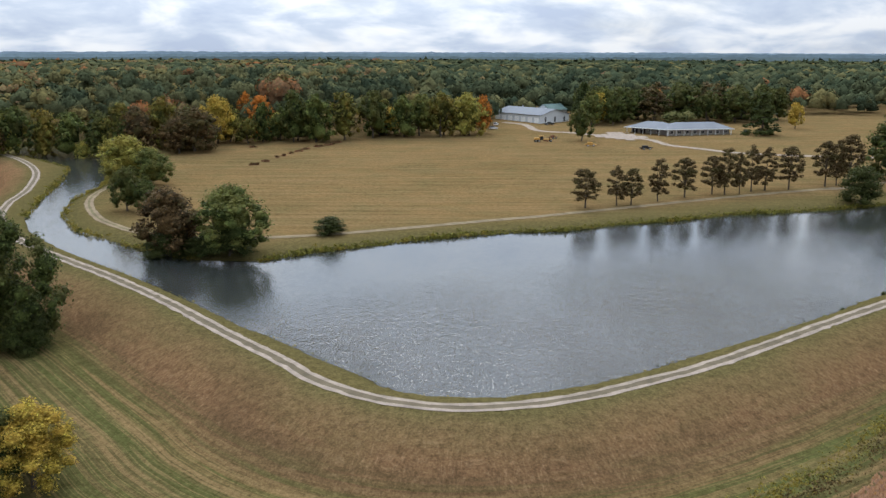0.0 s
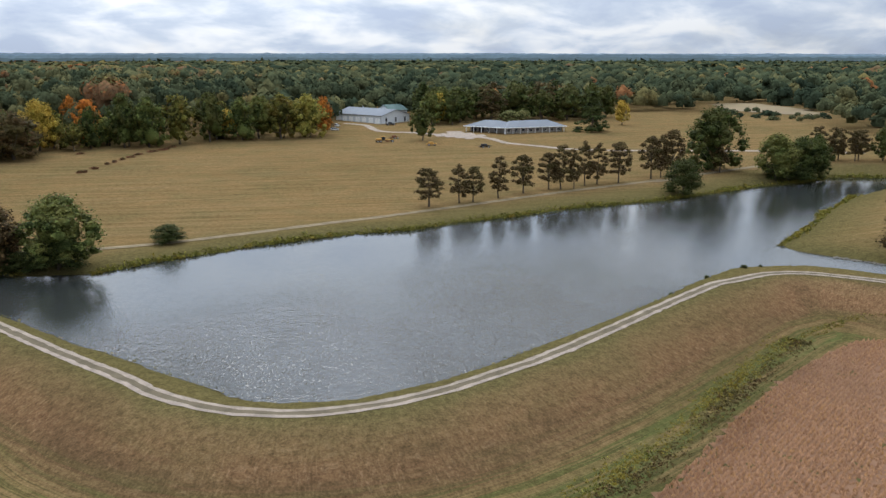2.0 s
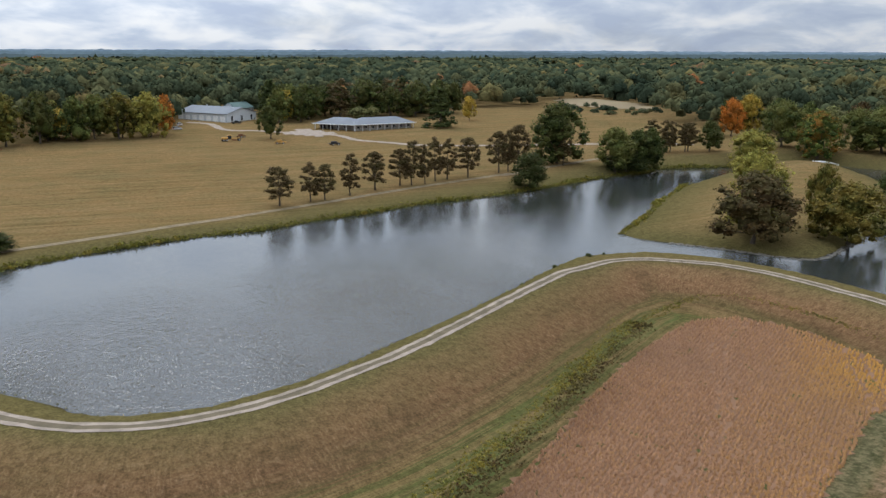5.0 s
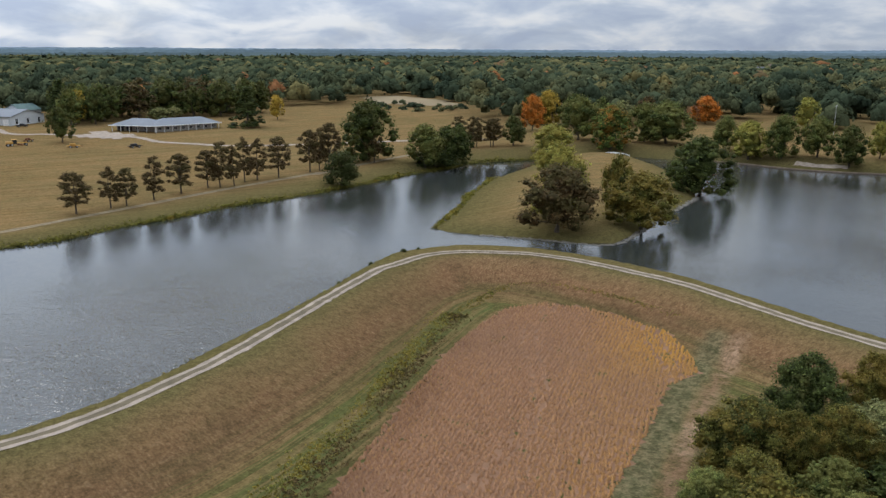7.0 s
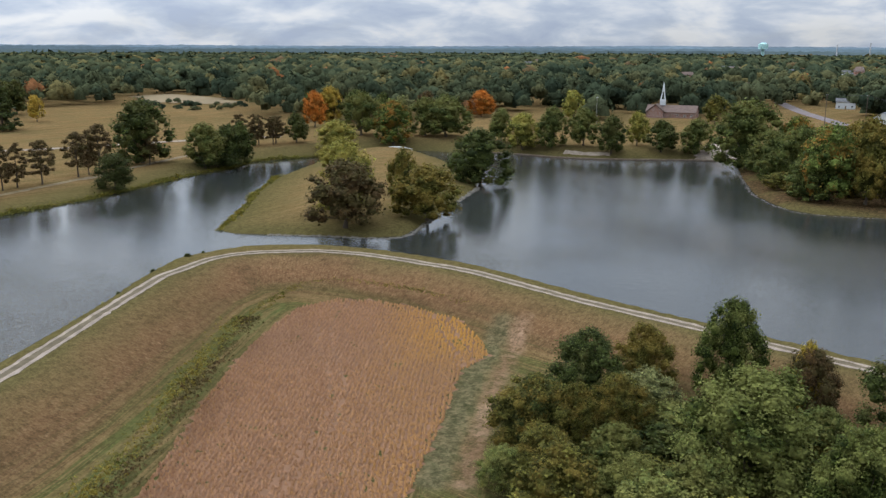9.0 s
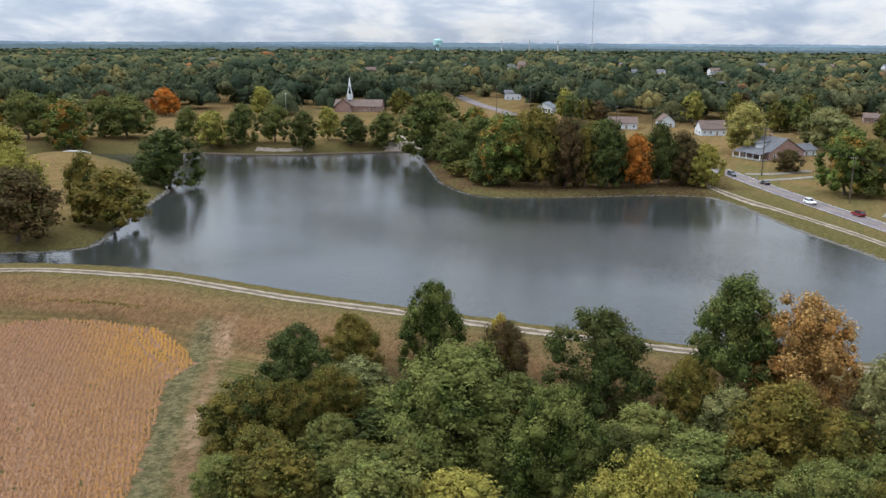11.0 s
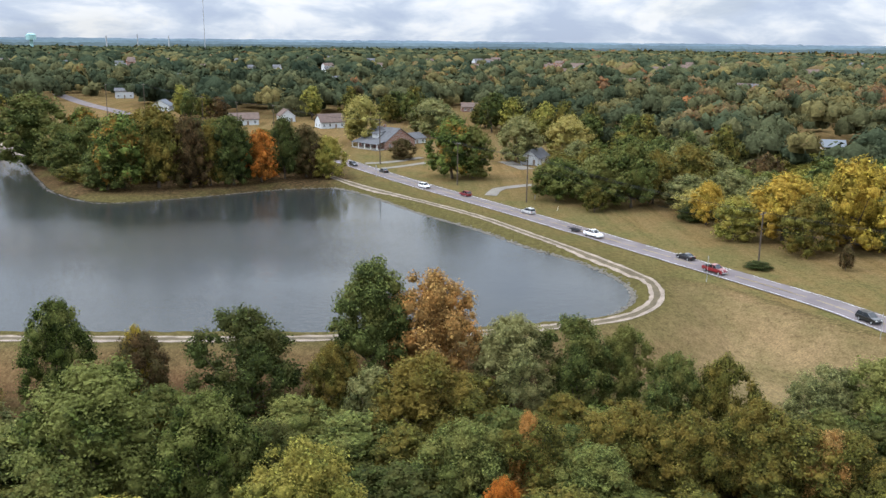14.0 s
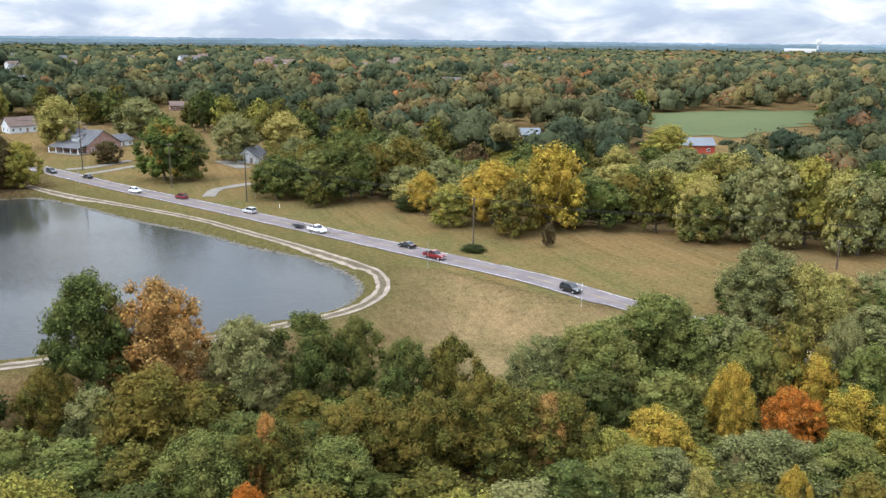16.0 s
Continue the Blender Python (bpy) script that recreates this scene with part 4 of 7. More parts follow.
# ---- crop field ----
def make_field():
    m, nt, b = material("ripe_soybeans", 0.95, 0.05)
    geo = nt.nodes.new("ShaderNodeNewGeometry")
    big = noise_tex(nt, 0.035, 4)
    col = ramp(nt, geo.outputs["Random Per Island"], [(0.0, (0.190, 0.098, 0.052)), (0.5, (0.230, 0.122, 0.066)), (1.0, (0.270, 0.150, 0.084))])
    gold = attribute(nt, "gold")
    col = blend(nt, gold, col, (0.34, 0.175, 0.036))
    col = blend(nt, ramp(nt, big, [(0.45, (0, 0, 0)), (0.7, (0.5, 0.5, 0.5))]), col, (0.20, 0.115, 0.07))
    nt.links.new(col, b.inputs["Base Color"])
    rng = np.random.default_rng(11)
    d = np.array((0.763, 0.646))
    d /= np.hypot(*d)
    n = np.array((-d[1], d[0]))
    lo = np.array(FIELD) @ n
    al = np.array(FIELD) @ d
    rows = np.arange(lo.min(), lo.max(), 0.76)
    u = np.arange(al.min(), al.max(), 0.27)
    R, U = np.meshgrid(rows, u, indexing="ij")
    bend = 0.0016 * (U - U.mean()) ** 2 * -0.35
    pts = (U.ravel() + rng.uniform(-0.2, 0.2, U.size))[:, None] * d + (R + bend).ravel()[:, None] * n + rng.normal(0, 0.15, (U.size, 2))
    keep = inside(pts, FIELD)
    edge = seg_dist(pts, FIELD, True)
    wheel = (R + 5.0 * np.sin(U / 17.0 + R / 30.0)).ravel() - lo.min()
    tram = np.minimum(np.abs((wheel % 21.0) - 6.5), np.abs((wheel % 21.0) - 8.6)) < 0.30
    keep &= ~(tram & (rng.random(len(pts)) < 0.8))
    pts, edge = pts[keep], edge[keep]
    h = rng.uniform(0.40, 0.62, len(pts))
    w = rng.uniform(0.25, 0.37, len(pts))
    a = rng.uniform(0, 6.28, len(pts))
    base = survey(pts)[0]
    verts = []
    for k in range(3):
        ang = a + k * 2.094
        verts.append(np.column_stack([pts[:, 0] + np.cos(ang) * w, pts[:, 1] + np.sin(ang) * w, base - 0.05]))
    verts.append(np.column_stack([pts[:, 0] + rng.normal(0, 0.08, len(pts)), pts[:, 1] + rng.normal(0, 0.08, len(pts)), base + h]))
    v = np.stack(verts, 1).reshape(-1, 3)
    i = np.arange(len(pts)) * 4
    tris = np.concatenate([np.stack([i, i + 1, i + 3], 1), np.stack([i + 1, i + 2, i + 3], 1), np.stack([i + 2, i, i + 3], 1)])
    me = fast_mesh("crop_plants", v, tris, m)
    east = (0.45 + 0.55 * smooth(pts @ d, al.max() - 62, al.max() - 14)) * smooth(-(pts @ n), -lo.max() + 16, -lo.min() - 2)
    g = np.clip(east * 0.85 + rng.normal(0, 0.12, len(pts)), 0, 1)
    at = me.attributes.new("gold", "FLOAT", "POINT")
    at.data.foreach_set("value", np.repeat(g, 4).astype(np.float32))
    tagged(new("crop_plants", me), "ripe reddish-brown soybean rows turning gold at one side", "crop", kind="stuff")
    patch("crop_soil", FIELD, plain("crop_soil", (0.165, 0.092, 0.054), 0.95, 0.25, 1.5), "brown bare soil under the soybean rows", 0.04, 2.0)


make_field()


# ---- trees ----
def leaves_on(rng, centres, radii, count, size, out_bias=1.0, squash=0.8):
    """Single leaf sprays spread over clumps, facing out and up."""
    w = radii ** 2
    which = rng.choice(len(centres), count, p=w / w.sum())
    d = rng.normal(0, 1, (count, 3))
    d /= np.linalg.norm(d, axis=1)[:, None]
    d[:, 2] = np.where(d[:, 2] < -0.5, -d[:, 2], d[:, 2])
    rr = radii[which] * (0.56 + 0.62 * rng.uniform(0, 1, count) ** 1.15)
    p = centres[which] + d * rr[:, None] * np.array((1, 1, squash))
    nrm = d * out_bias + rng.normal(0, 0.48, (count, 3)) + np.array((0, 0, 0.25))
    nrm /= np.linalg.norm(nrm, axis=1)[:, None]
    t = np.cross(nrm, rng.normal(0, 1, (count, 3)))
    t /= np.linalg.norm(t, axis=1)[:, None]
    b = np.cross(nrm, t)
    s = size * rng.uniform(0.6, 1.45, count)[:, None]
    k = rng.uniform(0.75, 1.25, (count, 1))
    q = np.stack([p - t * s * k, p + t * s * 0.55 - b * s * 0.85, p + t * s * 0.6 + b * s * 0.8 * k], 1).reshape(-1, 3)
    return q, np.arange(count * 3).reshape(-1, 3)


def icosphere(sub):
    bm = bmesh.new()
    bmesh.ops.create_icosphere(bm, subdivisions=sub, radius=1.0)
    v = np.array([tuple(x.co) for x in bm.verts])
    bm.verts.index_update()
    f = np.array([[x.index for x in q.verts] for q in bm.faces])
    bm.free()
    return v, f


ICO1, ICO2 = icosphere(1), icosphere(2)


def cores(rng, centres, radii, shape, k=0.50, squash=0.8):
    v0, f0 = shape
    v = []
    f = []
    for i, (c, r) in enumerate(zip(centres, radii)):
        j = 1 + rng.normal(0, 0.10, len(v0))
        v.append(c + v0 * (r * k * j)[:, None] * np.array((1, 1, squash)))
        f.append(f0 + i * len(v0))
    return np.vstack(v), np.vstack(f)


def trunk_mesh(rng, height, fork, radius, ends):
    bm = bmesh.new()
    top = (rng.normal(0, 0.15), rng.normal(0, 0.15), fork)
    rod(bm, (0, 0, -0.6), (0, 0, 0.5), radius * 1.5, radius * 1.05, 8)
    rod(bm, (0, 0, 0.4), top, radius * 1.05, radius * 0.75, 8)
    rod(bm, top, (top[0] * 2, top[1] * 2, height * 0.8), radius * 0.75, radius * 0.15, 6)
    for c in ends:
        s = rng.uniform(0.75, 1.0)
        rod(bm, (top[0], top[1], fork * s), (c[0] * 0.85, c[1] * 0.85, c[2]), radius * 0.4, radius * 0.08, 5)
    me = bpy.data.meshes.new("trunk")
    bm.to_mesh(me)
    bm.free()
    me.materials.append(M_BARK)
    return me


def broadleaf(seed, leaves, size, clumps, core, low, inner, full):
    """Meshes of a broad-crowned tree, 14 m high and 6 m in crown radius."""
    rng = np.random.default_rng(seed)
    c, r = [], []
    lean = rng.uniform(0, 6.28)
    for i in range(clumps):
        u = (i + 0.5) / clumps
        z = low + (0.97 - low) * u
        k = math.sin(math.pi * min(1.0, (u * 0.80 + 0.20))) ** 0.7
        a = i * 2.39996 + rng.uniform(-0.6, 0.6)
        lobe = 1 + 0.16 * math.sin(2 * a + lean) + 0.10 * math.sin(3 * a + 2 * lean)
        rr = rng.uniform(0.65, 1.65) * full * (1.0 if u < 0.8 else 0.85)
        rad = min(6.0 * k * lobe * rng.uniform(0.62, 0.95), 6.5 - rr * 0.8)
        c.append((math.cos(a) * rad, math.sin(a) * rad, min(14 * z + rng.normal(0, 0.4), 14 - rr * 0.7)))
        r.append(rr)
    for z, rr in ((low + 0.18, 2.8), (0.50, 3.4), (0.66, 3.2), (0.80, 2.3)):
        c.append((rng.normal(0, 0.6), rng.normal(0, 0.6), 14 * z))
        r.append(rr * (full + 1) / 2)
    c, r = np.array(c), np.array(r)
    v1, f1 = cores(rng, c, np.where(np.arange(len(c)) < clumps, r * 0.58, r * inner * 0.92), core, 1.0, 0.95)
    v2, f2 = leaves_on(rng, c, r, leaves, size, 1.0, 1.12)
    crown = fast_mesh("crown", np.vstack([v1, v2]), np.vstack([f1, f2 + len(v1)]), M_LEAF["green"])
    ends = c[rng.choice(clumps, min(9, clumps), replace=False)]
    return crown, trunk_mesh(rng, 14, 14 * max(low, 0.12) * 1.1, 0.32, ends)


def conifer(seed, leaves, size, open_crown, core):
    """A pine with a bare lower trunk and tiers of tufted boughs (or a full fir), 14 m high, 4.5 m in radius."""
    rng = np.random.default_rng(seed)
    c, r = [], []
    tiers = 8 if open_crown else 9
    for i in range(tiers):
        u = i / (tiers - 1)
        z = 14 * ((0.27 if open_crown else 0.10) + (0.66 if open_crown else 0.84) * u)
        reach = (4.4 * math.sin(math.pi * (0.26 + 0.66 * u)) ** 0.8 if open_crown else 4.4 * (1 - u * 0.88))
        n = max(4, int(9 * (1 - u * 0.5)))
        for k in range(n):
            a = k * 6.283 / n + i * 1.1 + rng.uniform(-0.35, 0.35)
            d = reach * rng.uniform(0.35, 0.95)
            c.append((math.cos(a) * d, math.sin(a) * d, z + rng.normal(0, 0.7) + (0.12 * d if open_crown else -0.1 * d)))
            r.append(rng.uniform(0.7, 1.25) * (1.0 if open_crown else 1.2))
    c.append((0, 0, 13.2))
    r.append(0.9)
    c, r = np.array(c), np.array(r)
    v1, f1 = cores(rng, c, r, core, 0.62, 0.7)
    v2, f2 = leaves_on(rng, c, r, leaves, size, 0.6, 0.78)
    crown = fast_mesh("crown", np.vstack([v1, v2]), np.vstack([f1, f2 + len(v1)]), M_LEAF["pine"])
    return crown, trunk_mesh(rng, 15.5, 5.0, 0.26, c[rng.choice(len(c), 9, replace=False)])


def shrub(seed, leaves, size, core):
    """A bush that is leafy to the ground, 14 m high and 6 m in radius before it is scaled."""
    rng = np.random.default_rng(seed)
    c, r = [], []
    for i in range(16):
        u = (i + 0.5) / 16
        a = i * 2.39996
        k = math.sqrt(max(0.0, 1 - (u * 1.02) ** 2.6))
        rr = rng.uniform(2.0, 2.9)
        c.append((math.cos(a) * (6.2 - rr) * k, math.sin(a) * (6.2 - rr) * k, 1.2 + 10.8 * u))
        r.append(rr)
    c.append((0, 0, 5.0))
    r.append(4.4)
    c, r = np.array(c), np.array(r)
    v1, f1 = cores(rng, c, r, core)
    v2, f2 = leaves_on(rng, c, r, leaves, size)
    crown = fast_mesh("crown", np.vstack([v1, v2]), np.vstack([f1, f2 + len(v1)]), M_LEAF["bush"])
    return crown, trunk_mesh(rng, 10, 1.5, 0.25, c[:4])


FORMS = {}
for lod, (leaves, size, clumps, core, inner) in {"near": (15500, 0.150, 84, ICO1, 0.72), "fill": (4600, 0.235, 56, ICO1, 0.78), "mid": (4000, 0.255, 54, ICO1, 0.84), "far": (1050, 0.47, 26, ICO1, 0.88)}.items():
    for s in range(4 if lod == "near" else 3):
        FORMS["tree", lod, s] = broadleaf(100 + s + leaves, leaves, size, clumps, core, ((0.05, 0.10, 0.16, 0.08) if lod != "mid" else (0.09, 0.11, 0.14))[s], inner, 1.0 if lod == "near" else 1.25)
        FORMS["pine", lod, s] = conifer(300 + s + leaves, int(leaves * 1.3), size * 0.75, True, core)
        FORMS["fir", lod, s] = conifer(500 + s + leaves, int(leaves * 1.3), size * 0.8, False, core)
        FORMS["bush", lod, s] = shrub(700 + s + leaves, int(leaves * 1.3), size, core)

WORDS = {"soft": "soft mid-green leafy", "oak": "dark green full-crowned", "green": "mid-green round-crowned", "light": "pale-backed green leafy", "lime": "yellow-green turning", "olive": "olive and bronze autumn",
         "yellow": "bright yellow autumn", "orange": "orange and green autumn", "rust": "reddish-brown autumn", "pine": "brownish open-crowned", "fir": "dark dense", "bush": "dark green rounded",
         "grey": "grey-green pale", "turning": "green and orange turning", "amber": "amber-brown autumn", "willow": "pale yellow-green"}
tree_count = 0


def plant(rows, lod, where, group):
    global tree_count
    for kind, x, y, h, r in rows:
        tree_count += 1
        rng = random.Random(tree_count * 7 + 1)
        form = kind if kind in ("pine", "fir", "bush") else "tree"
        crown, trunk = FORMS[form, lod, rng.randrange(4 if lod == "near" else 3)]
        base_r = 4.5 if form in ("pine", "fir") else 6.0
        z = ground_at(x, y)
        s = r / base_r
        m = Matrix.LocRotScale((x, y, z - 0.1), Euler((0, 0, rng.uniform(0, 6.28))), (s * rng.uniform(0.94, 1.06), s * rng.uniform(0.94, 1.06), h / 14.0))
        name = {"pine": "pine_tree", "fir": "fir_tree", "bush": "bush"}.get(form, "tree")
        noun = {"pine": "pine tree", "fir": "fir tree", "bush": "bush"}.get(form, "tree")
        top = thing(name, f"{WORDS[kind]} {noun} {where}", "bush" if form == "bush" else "tree", m, group)
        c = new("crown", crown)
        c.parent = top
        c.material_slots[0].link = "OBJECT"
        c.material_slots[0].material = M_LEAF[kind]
        t = new("trunk", trunk)
        t.parent = top


plant(NEAR_TREES, "near", "in the wood below the dam", "wood below the dam")
plant(WOOD_TREES, "near", "in the wood below the dam", "wood below the dam")
plant(LEFT_TREES, "near", "on the grass below the dam", "")
plant(MEADOW_PINES, "mid", "in a row by the lake", "row of pines")
plant([(k, x, y, h * 0.6, r * 0.7) for k, x, y, h, r in BANK_BUSHES], "fill", "on the bank of the dam", "")
plant(SHORE_TREES, "mid", "on the far bank of the lake", "")
plant(ISLAND_TREES, "mid", "on the grassy island", "island trees")
plant(PARK_TREES, "mid", "on the lawn beyond the lake", "park trees")
plant([(k, x, y, h * 1.1, r * 1.05) for k, x, y, h, r in POINT_TREES], "mid", "on the wooded point of the lake", "trees on the point")
plant(YARD_TREES, "mid", "by the houses along the road", "")
plant(THICKET, "mid", "in the thicket beyond the road", "thicket")
plant(BARN_TREES, "far", "round the farm buildings", "")
plant(FOREST_EDGE, "far", "at the edge of the woods", "edge of the woods")

def joined(name, rows, lod, label):
    """Trees too many to count, as one mesh with a material for each kind."""
    kinds = sorted({r[0] for r in rows})
    vs, fs, ms, base = [], [], [], 0
    for n, (kind, x, y, h, r) in enumerate(rows):
        rng = random.Random(n * 5 + len(name))
        turn = rng.uniform(0, 6.28)
        z = ground_at(x, y)
        for k, me in enumerate(FORMS["tree", lod, rng.randrange(3)]):
            v = np.empty(len(me.vertices) * 3, np.float32)
            me.vertices.foreach_get("co", v)
            v = v.reshape(-1, 3) * (r / 6.0, r / 6.0, h / 14.0)
            v = np.column_stack([v[:, 0] * math.cos(turn) - v[:, 1] * math.sin(turn) + x, v[:, 0] * math.sin(turn) + v[:, 1] * math.cos(turn) + y, v[:, 2] + z - 0.1])
            me.calc_loop_triangles()
            f = np.empty(len(me.loop_triangles) * 3, np.int32)
            me.loop_triangles.foreach_get("vertices", f)
            vs.append(v), fs.append(f.reshape(-1, 3) + base), ms.append(np.full(len(f) // 3, kinds.index(kind) if k == 0 else len(kinds), np.int32))
            base += len(v)
    me = fast_mesh(name, np.vstack(vs), np.vstack(fs), M_LEAF[kinds[0]])
    for k in kinds[1:]:
        me.materials.append(M_LEAF[k])
    me.materials.append(M_BARK)
    me.polygons.foreach_set("material_index", np.concatenate(ms))
    tagged(new(name, me), label, "trees", kind="stuff")


def scatter(zone, gap, kinds, heights, seed, lod, where, group, taken=(), clear=0.0):
    """Trees of mixed kinds that fill an outline, clear of those that stand there already."""
    rng = random.Random(seed)
    o = np.array(zone)
    (x0, y0), (x1, y1) = o.min(0), o.max(0)
    pts = np.array([(rng.uniform(x0, x1), rng.uniform(y0, y1)) for _ in range(3500)])
    pts = pts[inside(pts, zone)]
    pts = pts[np.hypot(pts[:, 0], pts[:, 1]) > clear]
    have = [(r[1], r[2], r[4]) for r in taken]
    rows = []
    for x, y in pts:
        if any(math.hypot(x - u, y - v) < w * 0.55 + gap * 0.55 for u, v, w in have):
            continue
        w = rng.uniform(0.52, 0.76) * gap
        have.append((x, y, w))
        rows.append((rng.choice(kinds), x, y, rng.uniform(*heights), w))
    if group:
        plant(rows, lod, where, group)
    else:
        joined(where[0], rows, lod, where[1])


WOOD_ZONE = [(48, 38), (94, 72), (108, 70), (116, 42), (117, 0), (114, -28), (105, -46), (108, -60), (113, -74), (113, -83), (91, -93), (60, -104), (40, -66), (55, -30), (66, 0)]
FAR_WOOD_ZONE = [(128, -100), (132, -110), (126, -124), (112, -134), (70, -142), (50, -130), (76, -120), (116, -105)]
MIXED = ["olive", "green", "oak", "olive", "grey", "green", "light", "lime", "soft", "olive", "soft"]
plant([("green", 112, -80, 13.5, 5.5), ("grey", 103, -85, 13.5, 5.5), ("olive", 94, -89, 14.5, 6), ("light", 84, -93, 14.5, 6), ("grey", 74, -97, 13.5, 5.5), ("olive", 64, -101, 13.5, 6)],
      "fill", "in the wood beside the road", "wood below the dam")
scatter(WOOD_ZONE, 8.6, MIXED, (6.0, 10.5), 5, "fill", "in the wood below the dam", "wood below the dam", NEAR_TREES + WOOD_TREES, 66.0)
scatter(WOOD_ZONE, 6.6, MIXED + ["oak", "oak", "green"], (2.5, 5.0), 15, "far", ("wood_undergrowth", "low mixed undergrowth between the trees of the wood"), "", (), 72.0)
scatter(FAR_WOOD_ZONE, 9.0, ["grey", "light", "willow", "lime", "grey", "green"], (6.5, 9), 6, "fill", ("roadside_trees", "mixed autumn trees in the wood by the road"), "", WOOD_TREES)
scatter(THICKET_ZONE, 12.5, ["olive", "grey", "lime", "grey", "willow", "green", "willow", "light", "grey"], (8, 15), 8, "mid", ("thicket_trees", "dense green and yellow thicket beyond the road"), "", THICKET + YARD_TREES)
scatter(POINT_ZONE, 8.5, ["olive", "green", "oak", "olive"], (5, 12), 9, "mid", ("point_undergrowth", "dense undergrowth and small trees on the wooded point"), "", POINT_TREES)

BEHIND_POINT = [(356, 140), (352, 100), (338, 60), (372, 62), (415, 103), (430, 84), (436, 108), (432, 126), (414, 148), (385, 155)]
scatter(BEHIND_POINT, 10.5, ["green", "olive", "oak", "turning", "lime", "green"], (6, 9), 12, "mid", "between the lake and the houses", "trees behind the point", POINT_TREES)

BEHIND_HALL = [(84, 522), (104, 512), (120, 540), (192, 522), (214, 552), (205, 562), (118, 572), (84, 572)]
scatter(BEHIND_HALL, 12.0, ["oak", "green", "oak", "fir", "oak"], (17, 23), 14, "far", "behind the farm buildings", "trees behind the farm", BARN_TREES)

# ---- far woods ----
FAR_FIELDS = [CLEARED, GREEN_FIELD, GREEN_FIELD_B, TAN_FIELD, TAN_FIELD_B, STUBBLE]

HOUSE_SPOTS = [(*q[0], 0) for q in (BARN, HOUSE, WHITE_HOUSE, GARAGE, BUNGALOW, CHURCH, WHITE_SHED, GREY_HOUSE, FARM_HOUSE, SMALL_WHITE, WING_A, WING_B, RED_BARN, BROWN_HOUSE, WHITE_ROOF)] + TOWN + [(475, 258, 0)]


